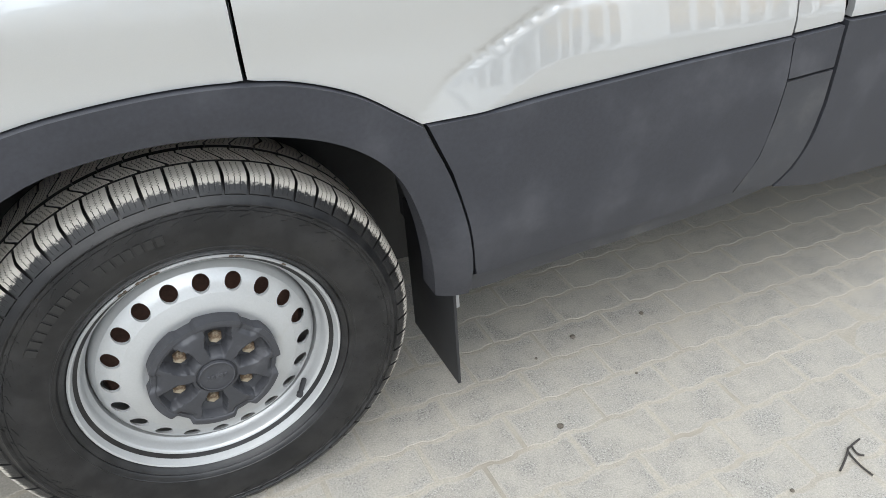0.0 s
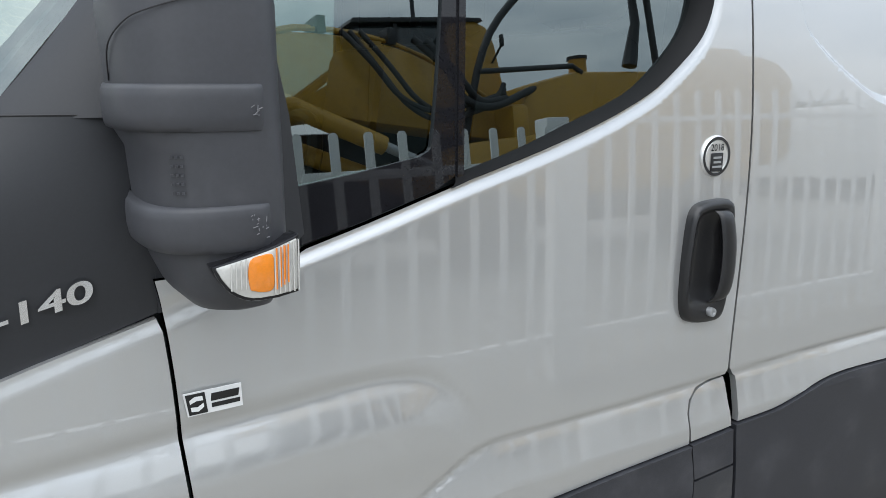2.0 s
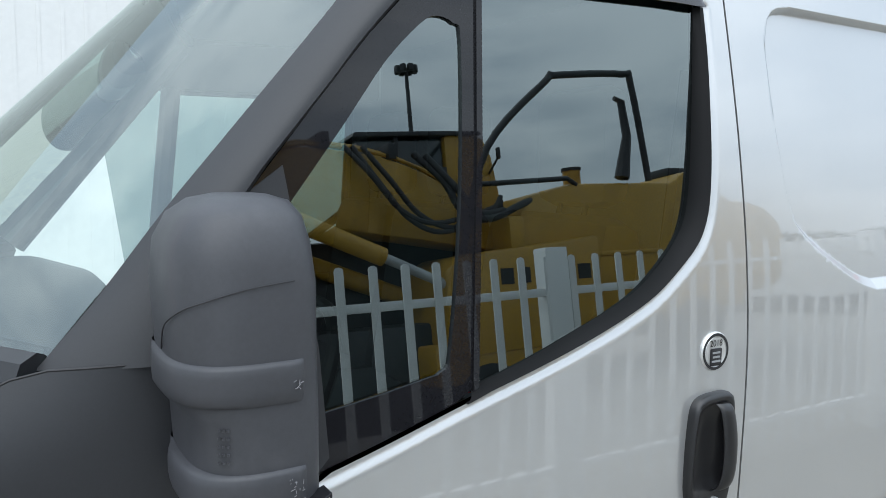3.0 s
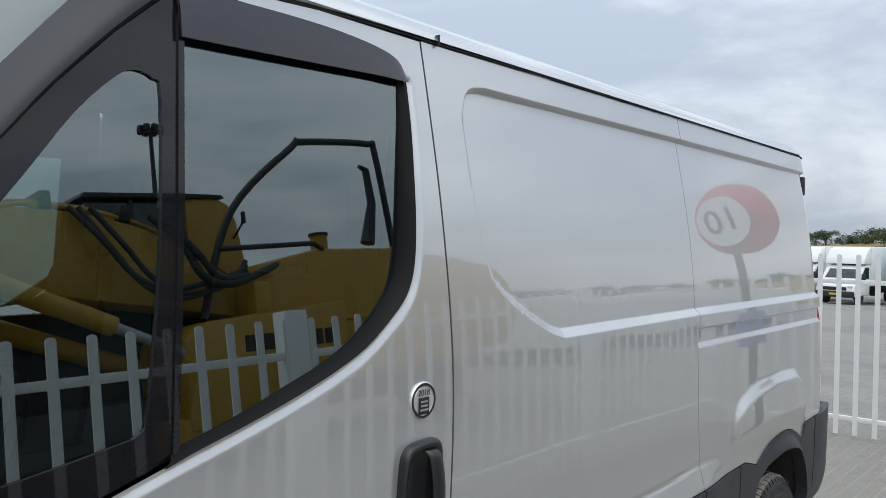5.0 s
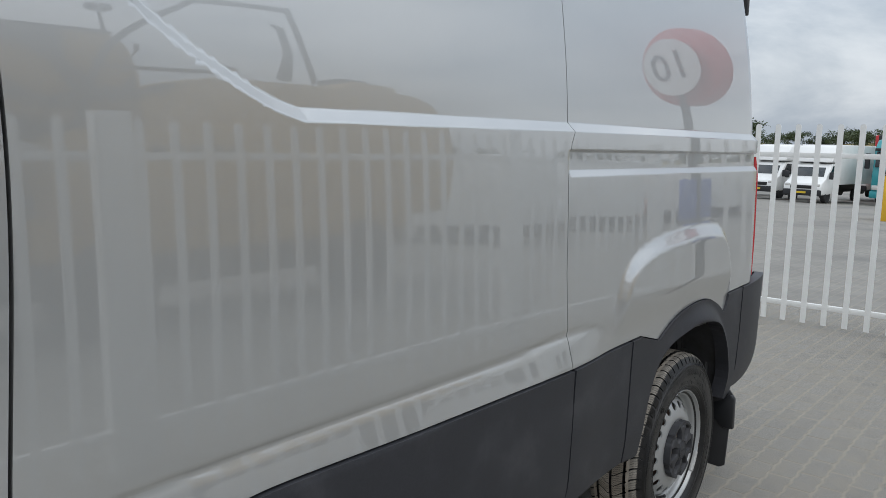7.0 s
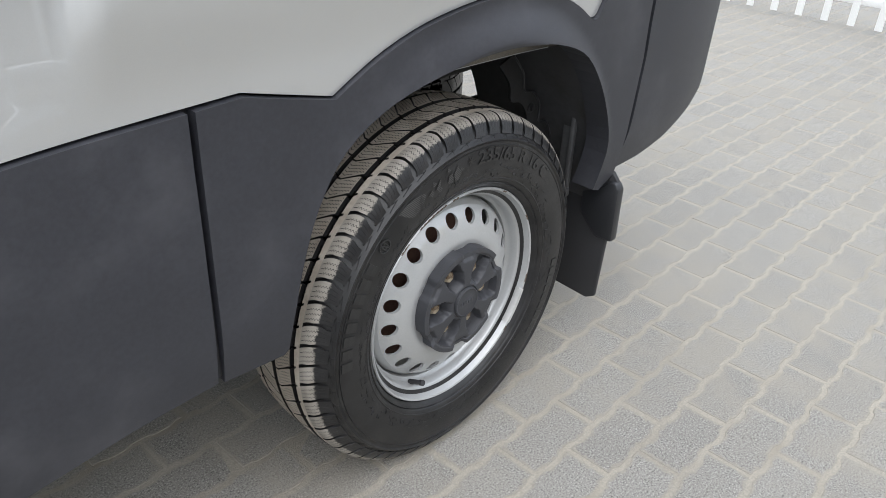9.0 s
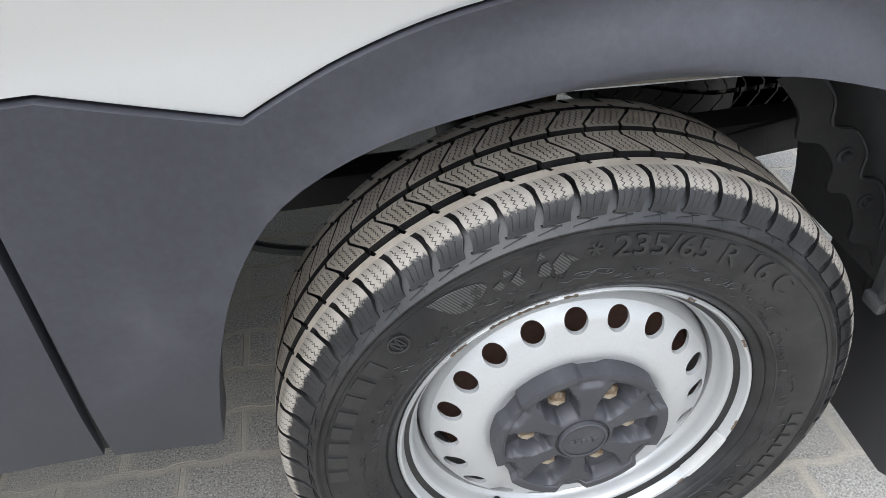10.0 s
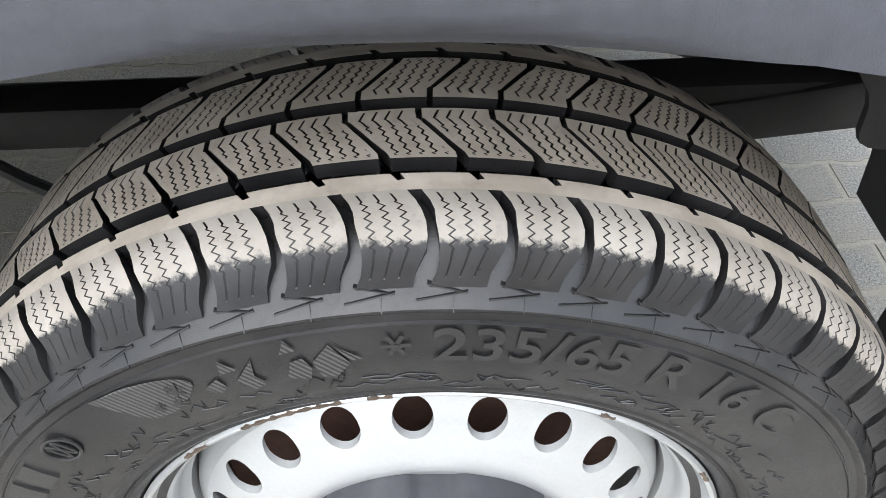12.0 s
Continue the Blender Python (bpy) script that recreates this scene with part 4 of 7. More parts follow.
# door mirror: a tall rounded housing with two guard bands and an indicator
MIRROR = [(1.2662, 0.078, 0.121, -0.196, -0.08), (1.276, 0.050, 0.134, -0.224, -0.065), (1.2949, 0.032, 0.144, -0.242, -0.05), (1.3318, 0.016, 0.149, -0.252, -0.04), (1.36, 0.010, 0.148, -0.254, -0.036), (1.44, 0.005, 0.148, -0.255, -0.033), (1.456, -0.004, 0.148, -0.255, -0.032), (1.5, -0.009, 0.147, -0.255, -0.03), (1.58, -0.014, 0.148, -0.252, -0.03), (1.625, -0.010, 0.143, -0.245, -0.036), (1.653, 0.004, 0.136, -0.232, -0.05), (1.669, 0.026, 0.125, -0.21, -0.072), (1.675, 0.053, 0.107, -0.176, -0.1)]


def mirror_ring(z, grow=0.0, n=48):
    zs = [r[0] for r in MIRROR]
    x0, x1, y0, y1 = (float(np.interp(z, zs, [r[k] for r in MIRROR])) for k in range(1, 5))
    x0, x1, y0, y1 = x0 - grow, x1 + grow * 0.3, y0 - grow, y1 + grow
    out = []
    for k in range(n):
        a = 2 * math.pi * k / n
        c, s = math.cos(a), math.sin(a)
        e = 2 / (2.5 if c < 0 else 5.0)
        ex, ey = abs(c) ** e * (1 if c > 0 else -1), abs(s) ** (2 / 3.2) * (1 if s > 0 else -1)
        out.append(((x0 + x1) / 2 + ex * (x1 - x0) / 2, (y0 + y1) / 2 + ey * (y1 - y0) / 2, z))
    return out


def loft(rings, cap=True):
    bm = bmesh.new()
    grid = [[bm.verts.new(p) for p in ring] for ring in rings]
    n = len(grid[0])
    for a, b in zip(grid, grid[1:]):
        for k in range(n):
            bm.faces.new((a[k], a[(k + 1) % n], b[(k + 1) % n], b[k]))
    if cap:
        bm.faces.new(grid[0][::-1]), bm.faces.new(grid[-1])
    return bm


MIRROR_GREY = material("mirror_plastic", (0.048, 0.049, 0.055), 0.48, 0, 0.1, 160, 8, 0.0002, 0, 0, 0.08, (0.075, 0.075, 0.082), (0.55, 0.8), 1600)
zs = [1.2662, 1.270, 1.276, 1.283, 1.295, 1.306, 1.32, 1.35, 1.40, 1.44, 1.456, 1.50, 1.54, 1.58, 1.605, 1.625, 1.641, 1.653, 1.662, 1.669, 1.675]
mirror = part("door_mirror", loft([mirror_ring(z) for z in zs]), MIRROR_GREY, van, "tall charcoal plastic door mirror with guard bands", angle=60)


def band_ring(z, body_z, front, out):
    """A ring of a guard band: it wraps the front and the outer side and runs flush behind."""
    zs = [r[0] for r in MIRROR]
    x0, x1, y0, y1 = (float(np.interp(body_z, zs, [r[k] for r in MIRROR])) for k in range(1, 5))
    ring = []
    for px, py, pz in mirror_ring(body_z, 0.0, 64):
        side = ease((0.119 - px) / 0.006) * ease((y1 - 0.05 - py) / 0.05)
        lead = max(0.0, (0.06 - px) / (0.06 - x0)) if px < 0.06 else 0.0
        outward = max(0.0, ((y0 + 0.10) - py) / 0.10)
        ring.append((px - front * lead * side - 0.004 * (1 - side) * (1 if px < 0.1 else -0.0), py - out * min(1.0, outward) * side + 0.004 * (1 - side) * (1 if px > 0.1 else 0), z))
    return ring


for z0, z1, front in ((1.460, 1.506, 0.008), (1.342, 1.390, 0.013)):
    mid = (z0 + z1) / 2 if front > 0.01 else z1 - 0.01
    rings = [band_ring(z, mid, front * k, 0.006 * k) for z, k in ((z0, -0.5), (z0 + 0.001, 0.35), (z0 + 0.006, 0.8), (z0 + 0.016, 0.97), ((z0 + z1) / 2, 1.0), (z1 - 0.014, 1.0), (z1 - 0.006, 0.9), (z1 - 0.002, 0.6), (z1, -0.5))]
    part("guard_band", loft(rings, False), MIRROR_GREY, mirror, "rubbed plastic guard band", angle=50)
SCUFF = material("pale_scuff", (0.20, 0.20, 0.21), 0.8, 0, 0.3, 300, 60)
rng = random.Random(8)
bm = bmesh.new()
for cx, cz, spread, count in ((0.103, 1.366, 0.009, 14), (0.104, 1.482, 0.005, 6)):
    for k in range(count):
        x, z = cx + rng.uniform(-1, 1) * spread, cz + rng.uniform(-1, 1) * spread * 1.5
        a, ln = rng.choice((0.1, 1.4, 1.7, 0.6)) + rng.uniform(-0.3, 0.3), rng.uniform(0.0015, 0.006)
        y = -0.2617 if x > 0.06 else -0.2525
        tube(bm, [(x, y, z), (x + ln * math.cos(a), y, z + ln * math.sin(a))], 0.00045, 4)
tagged(part("scuff_marks", bm, SCUFF, mirror), "pale scuff marks", kind="stuff")
# rows of tiny moulded bars on the recessed front of the housing
bm = bmesh.new()
for k in range(5):
    for i in range(3):
        box(bm, 0.026 + i * 0.004, 0.0285 + i * 0.004, -0.2425 - i * 0.003, -0.2405 - i * 0.003, 1.402 + k * 0.0085, 1.4045 + k * 0.0085)
part("moulded_marks", bm, MIRROR_GREY, mirror)
# fine joint over the upper band
joint = smooth_line([(-0.010, -0.150, 1.508), (-0.013, -0.185, 1.540), (-0.003, -0.222, 1.560), (0.014, -0.243, 1.570), (0.055, -0.2545, 1.582), (0.105, -0.2535, 1.588)], 6)
part("seam", tubed(joint, 0.0008, 6), SEAL, mirror)
# indicator: clear ribbed lens with an amber core
ind = smooth_line([(0.052, 1.333), (0.085, 1.340), (0.115, 1.348), (0.142, 1.358)], 4) + [(0.1425, 1.33), (0.141, 1.298)] + smooth_line([(0.118, 1.294), (0.090, 1.294), (0.070, 1.304), (0.058, 1.320)], 3)
bm = bmesh.new()
prism(bm, ind, -0.2665, -0.240, "y", 0.002)
part("indicator_frame", bm, BLACK_GLOSS, mirror)
cx, cz = 0.103, 1.322
lens = part("indicator", prismed([(cx + (x - cx) * 0.92, cz + (z - cz) * 0.88) for x, z in ind], -0.2685, -0.255, "y", 0.0015), CLEAR_LENS, mirror, "clear ribbed indicator lens")
part("amber_core", prismed(smooth_line([(0.089, 1.306), (0.100, 1.303), (0.112, 1.305), (0.1135, 1.325), (0.1125, 1.340), (0.101, 1.340), (0.090, 1.336), (0.087, 1.320), (0.089, 1.306)], 3)[:-1], -0.2702, -0.266, "y", 0.001), AMBER, lens, "amber bulb cover")
# amber bars stand for the core's reflections in the lens ribs
bm = bmesh.new()
for k in range(4):
    tube(bm, [(0.1155 + k * 0.0042, -0.2698, 1.304 + 0.002 * k), (0.1165 + k * 0.0042, -0.2698, 1.346 + 0.001 * k)], 0.0012, 5)
tagged(part("amber_prism", bm, AMBER, lens), kind="stuff")
bm = bmesh.new()
for k in range(15):
    x = 0.070 + k * 0.0049
    if 0.086 < x < 0.114:
        continue
    top = 1.334 + (x - 0.070) * 0.28
    tube(bm, [(x, -0.2700, 1.300 if x > 0.09 else 1.308), (x + 0.001, -0.2700, top)], 0.0009, 5)
tagged(part("lens_ribs", bm, CLEAR_LENS, lens), kind="stuff")
for z in (1.32, 1.60):
    part("mirror_arm", tubed([(0.08, -0.06, z), (0.11, -0.02, z - 0.01), (0.13, 0.03, z - 0.02)], 0.020, 10), BLACK_PANEL, mirror)
mirror.matrix_local = Matrix.Translation((0.024, 0.104, -0.1687)) @ Matrix.Diagonal((1.13, 1.13, 1.138, 1.0))

# ---- roof, front, rear, far side, cab ----
GUTTER = 2.232
rows_r = []
for i in range(34):
    row = []
    for k in range(25):
        g = k / 24 * 2 - 1
        s = abs(g)
        start = 0.50 - 0.205 * (1 - g * g)
        x = start + (4.27 - start) * i / 33
        drop = 0.045 * max(0.0, (0.80 - x) / 0.39) ** 2 + 0.03 * max(0.0, (x - 4.05) / 0.22) ** 2
        inset = 2.1 * max(0.0, x - 4.08) ** 2
        y = 1.0 + (0.886 - inset) * (1 if g > 0 else -1) * (1 - (1 - s) ** 1.35 if s > 0.7 else s * (1 - 0.3 ** 1.35) / 0.7)
        z = 2.236 + 0.112 * (1 - s ** 5) - drop
        row.append((x, y, z))
    rows_r.append(row)
part("roof", sheet(rows_r), PAINT, van, "silver roof")
# drip rail: a thin dark channel and a silver bead along the roof edge
for side in (0, 1):
    def across(y):
        return y if side == 0 else 2.0 - y
    rail = [(x, across(profile(GUTTER) + 0.002 + 2.1 * max(0.0, x - 4.08) ** 2), z) for x, z in ((0.40, 2.188), (0.55, 2.206), (0.75, 2.226), (1.0, 2.233), (1.6, 2.236), (2.6, 2.238), (3.6, 2.236), (4.1, 2.232), (4.26, 2.228))]
    part("drip_rail", tubed(rail, 0.0045, 6), SEAL, van)
    bead = [(x, y + (0.006 if side == 0 else -0.006), z + 0.011) for x, y, z in rail]
    part("roof_bead", tubed(bead, 0.008, 8), PAINT, van)
part("roof_joint", boxed(1.2605, 1.2630, 0.112, 0.15, 2.226, 2.252), SEAL, van)

# windscreen and bonnet
rows_w = []
for i in range(9):
    f = i / 8
    row = []
    for k in range(13):
        g = k / 12 * 2 - 1
        bow = 1 - g * g
        row.append((-0.117 + 0.60 * f - 0.37 * bow * (1 - 0.45 * f), 1.0 + g * (0.908 - 0.048 * f), 1.500 + 0.720 * f + 0.02 * bow + 0.055 * f * bow))
    rows_w.append(row)
part("windscreen", sheet(rows_w), SCREEN, van, "sloping windscreen glass")
part("windscreen_top_frame", tubed([rows_w[-1][k] for k in range(13)], 0.02, 8), BLACK_PANEL, van)
rows_b = []
for i in range(11):
    f = i / 10
    row = []
    for k in range(13):
        g = k / 12 * 2 - 1
        bow = 1 - g * g
        x = -0.14 - 0.66 * f - 0.24 * bow * (1 - 0.3 * f) - 0.16 * bow
        row.append((x, 1.0 + g * (0.90 - 0.10 * f * f), 1.478 - 0.36 * f ** 1.3 + 0.03 * bow))
    rows_b.append(row)
part("bonnet", sheet(rows_b), PAINT, van, "silver bonnet")
part("scuttle", tubed([(p[0] + 0.0, p[1], p[2] - 0.012) for p in rows_w[0]], 0.035, 8), BLACK_PANEL, van, "black plastic scuttle")
bm = bmesh.new()
for k, (r0, r1) in enumerate((((-0.10, 0.16, 1.505), (-0.42, 0.55, 1.546)), ((-0.44, 0.75, 1.548), (-0.46, 1.35, 1.556)))):
    tube(bm, [r0, r1], 0.009, 6)
part("wiper", bm, SEAL, van)
nose = prismed([(-1.02, 0.36), (-0.46, 0.36), (-0.46, 0.60), (-0.62, 0.64), (-0.82, 0.80), (-1.0, 0.84), (-1.06, 0.6)], 0.10, 1.90, "y", 0.03)
part("front_bumper", nose, PLASTIC, van, "charcoal plastic front bumper")
part("grille", prismed([(-1.03, 0.84), (-0.82, 0.82), (-0.80, 1.08), (-0.98, 1.06)], 0.42, 1.58, "y", 0.02), BLACK_GLOSS, van)
for y0, y1 in ((0.14, 0.44), (1.56, 1.86)):
    part("headlight", prismed([(-1.0, 0.84), (-0.78, 0.84), (-0.70, 1.06), (-0.96, 1.04)], y0, y1, "y", 0.03), CLEAR_LENS, van)

# far side, closed with one wall that has its door window
part("far_side", prismed([(-0.62, 0.50), (4.27, 0.46), (4.27, 2.23), (1.16, 2.23), (1.14, 1.56), (0.95, 1.46), (0.15, 1.30), (-0.10, 1.22), (-0.80, 1.00)], 1.965, 1.995, "y"), PAINT, van, "silver far body side")
part("far_window_frame", tubed([(0.38, 1.950, 1.40), (0.43, 1.905, 2.05), (1.13, 1.90, 2.06), (1.13, 1.95, 1.60), (0.95, 1.96, 1.47), (0.70, 1.962, 1.43)], 0.022, 8, True), SEAL, van)
part("far_pillar", tubed([(0.36, 1.94, 1.36), (0.43, 1.90, 2.10)], 0.036, 8), LINING, van)
part("far_window_glass", sheet([[(x + 0.12 * (1 - k / 4) * (1 if x < 0.2 else 0), 1.958 - 0.058 * k / 4, 1.34 + 0.80 * k / 4) for k in range(5)] for x in (0.15, 0.45, 0.80, 1.13)]), FAR_GLASS, van, "pale green far door glass")
part("far_a_pillar", tubed([(-0.09, 1.90, 1.50), (0.46, 1.86, 2.19)], [0.03, 0.026], 8), LINING, van)
part("far_header", boxed(0.38, 1.25, 1.86, 1.99, 2.05, 2.24, 0.02), LINING, van)

# rear doors and lamps
rows_d = []
for i in range(15):
    z = 0.62 + i * (2.20 - 0.62) / 14
    edge_y = profile(max(z, 0.8)) + 0.075
    rows_d.append([(4.262 + 0.035 * (1 - abs(g) ** 6), 1.0 + g * (1.0 - edge_y), z) for g in (-1, -0.94, -0.85, -0.5, -0.01, 0.01, 0.5, 0.85, 0.94, 1)])
part("rear_door", sheet(rows_d), PAINT, van, "silver rear doors")
part("tail_light", tubed([(4.268, 0.060, 0.925), (4.272, 0.060, 1.10), (4.274, 0.064, 1.36), (4.270, 0.070, 1.44)], [0.017, 0.016, 0.012, 0.006], 10), RED_LENS, van, "narrow red tail light")
for z in (2.09, 1.02):
    part("door_hinge", boxed(4.255, 4.284, 0.145 if z > 2 else 0.09, 0.20, z - 0.05, z + 0.05, 0.006), BLACK_PANEL, van, "black rear door hinge")
part("rear_bumper", boxed(4.30, 4.46, 0.20, 1.80, 0.48, 0.66, 0.03), PLASTIC, van, "charcoal rear step bumper")
part("body_floor", boxed(-0.5, 4.24, 0.42, 1.58, 0.76, 0.80), DARK, van)
for y0, y1 in ((0.09, 0.42), (1.58, 1.91)):
    for x0, x1 in ((0.52, 3.02), (4.02, 4.24)):
        part("floor_edge", boxed(x0, x1, y0, y1, 0.76, 0.80), DARK, van)
    part("wheelhouse_roof", boxed(2.98, 4.06, y0 + 0.07, y1, 0.93, 0.96), DARK, van)
    part("wheelhouse_roof", boxed(-0.55, 0.55, y0 + 0.07, y1, 0.93, 0.96), DARK, van)
part("inner_side", boxed(1.30, 4.2, 0.15, 0.17, 0.80, 2.2), DARK, van)
part("door_core", prismed([(0.10, 0.90), (1.18, 0.86), (1.20, 1.50), (1.10, 1.55), (0.95, 1.46), (0.55, 1.36), (0.12, 1.26)], 0.075, 0.095, "y"), LINING, van)

# cab
part("dashboard", prismed([(-0.30, 1.05), (0.20, 1.0), (0.26, 1.24), (0.14, 1.41), (-0.05, 1.475), (-0.30, 1.46)], 0.12, 1.88, "y", 0.03), DASH, van, "grey dashboard")
wheel_at = Matrix.Translation((0.36, 0.52, 1.30)) @ Matrix.Rotation(radians(-62), 4, "Y")
bm = tubed([wheel_at @ Vector((0.2 * math.cos(a), 0.2 * math.sin(a), 0)) for a in (2 * math.pi * k / 36 for k in range(36))], 0.016, 8, True)
for a in (0.3, math.pi - 0.3, -math.pi / 2):
    tube(bm, [wheel_at @ Vector((0, 0, -0.03)), wheel_at @ Vector((0.19 * math.cos(a), 0.19 * math.sin(a), 0))], 0.014, 6)
part("steering_wheel", bm, STEEL_DARK, van)


def seat(y0, y1):
    bm = boxed(0.52, 1.02, y0, y1, 0.95, 1.10, 0.05)
    box(bm, 0.93, 1.08, y0, y1, 1.05, 1.68, 0.06, Matrix.Translation((0.95, 0, 1.05)) @ Matrix.Rotation(radians(9), 4, "Y") @ Matrix.Translation((-0.95, 0, -1.05)))
    mid = (y0 + y1) / 2
    box(bm, 1.11, 1.22, mid - 0.145, mid + 0.145, 1.68, 1.985, 0.05)
    tube(bm, [(1.10, mid - 0.05, 1.55), (1.16, mid - 0.05, 1.75)], 0.007, 6)
    tube(bm, [(1.10, mid + 0.05, 1.55), (1.16, mid + 0.05, 1.75)], 0.007, 6)
    return bm


part("driver_seat", seat(0.25, 0.75), SEAT, van, "dark cloth driver seat")
part("passenger_seat", seat(0.88, 1.34), SEAT, van, "dark cloth passenger seat")
part("passenger_seat", seat(1.36, 1.82), SEAT, van, "dark cloth passenger seat")
part("bulkhead", boxed(1.27, 1.30, 0.14, 1.90, 0.80, 2.24), WALL_DARK, van, "grey cab bulkhead")
part("head_lining", boxed(0.40, 1.28, 0.18, 1.84, 2.235, 2.25), LINING, van)
part("seat_belt", prismed([(1.18, 2.0), (1.21, 2.0), (1.12, 1.2), (1.09, 1.2)], 0.19, 0.194, "y"), SEAL, van)
part("belt_warning_tag", boxed(0.70, 0.735, 0.30, 0.304, 1.30, 1.312), RED, van, "small red tag")

# chassis and wheelhouses
for y in (0.46, 1.46):
    part("chassis_rail", boxed(-0.6, 4.2, y, y + 0.08, 0.585, 0.74, 0.008), DARK, van)
part("rear_axle", tubed([(3.52, 0.27, 0.345), (3.52, 1.73, 0.345)], 0.05, 14), DARK, van)
part("front_axle", tubed([(0.0, 0.27, 0.33), (0.0, 1.73, 0.33)], 0.045, 14), DARK, van)
part("spring", boxed(2.75, 4.15, 0.43, 0.49, 0.452, 0.505, 0.01), DARK, van)
part("spring", boxed(2.75, 4.15, 1.51, 1.57, 0.452, 0.505, 0.01), DARK, van)
part("spring_end", prismed([(3.56, 0.405), (3.85, 0.432), (4.15, 0.462), (4.22, 0.50), (4.20, 0.545), (4.10, 0.527), (3.85, 0.487), (3.56, 0.455)], 0.425, 0.455, "y", 0.006), DARK, van, "black leaf spring end")
part("wheelhouse_bracket", prismed([(3.455, 0.58), (3.565, 0.58), (3.565, 0.86), (3.455, 0.86)], 0.345, 0.353, "y"), CHASSIS, van, "olive brown bracket behind the wheel")
INNER_SKIN = [(3.20, 0.84), (3.22, 0.800), (3.38, 0.7995), (3.52, 0.7945), (3.68, 0.7890), (3.76, 0.7845), (3.80, 0.78), (3.80, 0.84), (3.68, 0.875), (3.52, 0.885), (3.36, 0.875)]
part("wheelhouse_lip", prismed(INNER_SKIN, 0.060, 0.0625, "y"), CHASSIS, van, "olive brown inner skin above the wheel")
part("skin_edge", tubed([(3.22, 0.0605, 0.7995), (3.38, 0.0605, 0.799), (3.52, 0.0605, 0.794), (3.68, 0.0605, 0.7885), (3.76, 0.0605, 0.784)], 0.0009, 6), GALV, van, "pale bare edge of the inner skin")
for bx, bz in ((3.500, 0.830), (3.532, 0.826), (3.588, 0.832)):
    part("rivet", lathe(bmesh.new(), [(0.0, -0.003), (0.004, -0.002), (0.005, 0.0)], 10, (bx, 0.060, bz)), GALV, van)
part("brake_cable", tubed(smooth_line([(2.9, 0.5, 0.52), (3.1, 0.4, 0.44), (3.25, 0.36, 0.42), (3.42, 0.40, 0.36)], 6), 0.008, 8), SEAL, van)
part("silencer", boxed(1.9, 2.5, 0.55, 0.75, 0.30, 0.46, 0.06), CHASSIS, van)
part("tail_pipe", tubed(smooth_line([(2.3, 0.5, 0.38), (2.55, 0.3, 0.33), (2.64, 0.17, 0.285), (2.66, 0.10, 0.262)], 5), 0.032, 14), material("tail_pipe_steel", (0.40, 0.34, 0.27), 0.5, 0.7, 0.2, 90, 12), van, "worn steel tail pipe")
for cx, cut, lo in ((0.0, 0.46, 0.32), (3.52, 0.46, 0.36)):
    rows_l = []
    for y in (0.035, 0.10, 0.18, 0.26, 0.38) if cx > 1 else (0.05, 0.12, 0.20, 0.27, 0.33):
        rows_l.append([(cx + cut * math.cos(a), y, 0.36 + (0.50 if cx < 1 else 0.54) * math.sin(a)) for a in (math.pi * (0.02 + 0.96 * k / 30) for k in range(31))])
    if cx > 1:
        # behind the rear wheel the liner is only a rear quarter; the front is open
        rows_l = [row[:15] for row in rows_l]
    part("wheelhouse_liner", sheet(rows_l), LINER, van, "dirty black wheelhouse liner")
part("wheelhouse_wall", boxed(-0.5, 0.5, 0.36, 0.38, 0.25, 0.85), DARK, van)
STRUT = material("strut_plastic", (0.085, 0.086, 0.088), 0.45, 0, 0.2, 160, 12, 0.0002)
part("liner_strut", boxed(3.936, 3.948, 0.092, 0.104, 0.41, 0.70, 0.003), STRUT, van, "grey plastic liner strut")
part("liner_strut", boxed(3.946, 3.952, 0.104, 0.128, 0.41, 0.69, 0.002), STRUT, van, "grey plastic liner strut")
part("strut_clip", boxed(3.930, 3.944, 0.088, 0.122, 0.402, 0.422, 0.004), STRUT, van, "grey clip at the foot of the strut")
FLANGE_EDGE = smooth_line([(3.80, 0.735), (3.838, 0.690), (3.846, 0.652), (3.880, 0.640), (3.905, 0.606), (3.908, 0.570), (3.938, 0.558), (3.962, 0.512), (3.966, 0.480), (3.998, 0.464), (4.018, 0.425), (4.02, 0.38)], 4)
part("liner_flange", prismed(FLANGE_EDGE + [(x - 0.040, z - 0.015) for x, z in FLANGE_EDGE[::-1]], 0.170, 0.176, "y"), DARK, van, "black wavy flange with three bolts")
part("flange_edge", tubed([(x, 0.169, z) for x, z in FLANGE_EDGE], 0.0025, 6), STEEL_DARK, van)
for bx, bz in ((3.876, 0.606), (3.928, 0.530), (3.990, 0.440)):
    part("liner_bolt", lathe(bmesh.new(), [(0.0, -0.008), (0.006, -0.008), (0.007, -0.005), (0.007, -0.003), (0.011, -0.002), (0.011, 0.0)], 14, (bx, 0.170, bz)), STEEL_DARK, van)

# mud flaps
flap_m = Matrix.Translation((0.455, 0.0, 0.46)) @ Matrix.Rotation(radians(-6), 4, "Y") @ Matrix.Translation((-0.455, 0.0, -0.46))
part("mud_flap", boxed(0.436, 0.443, 0.055, 0.27, 0.13, 0.47, 0.002, flap_m), SEAL, van, "black rubber mud flap")
part("flap_bracket", boxed(0.440, 0.452, 0.06, 0.085, 0.33, 0.42, 0.002, flap_m), GALV, van, "metal mud flap bracket")
part("mud_flap", prismed([(-0.006, 0.455), (0.010, 0.475), (0.27, 0.47), (0.27, 0.145), (0.03, 0.132), (0.008, 0.145)], 3.985, 3.997, "x", 0.003), SEAL, van, "black rubber mud flap")
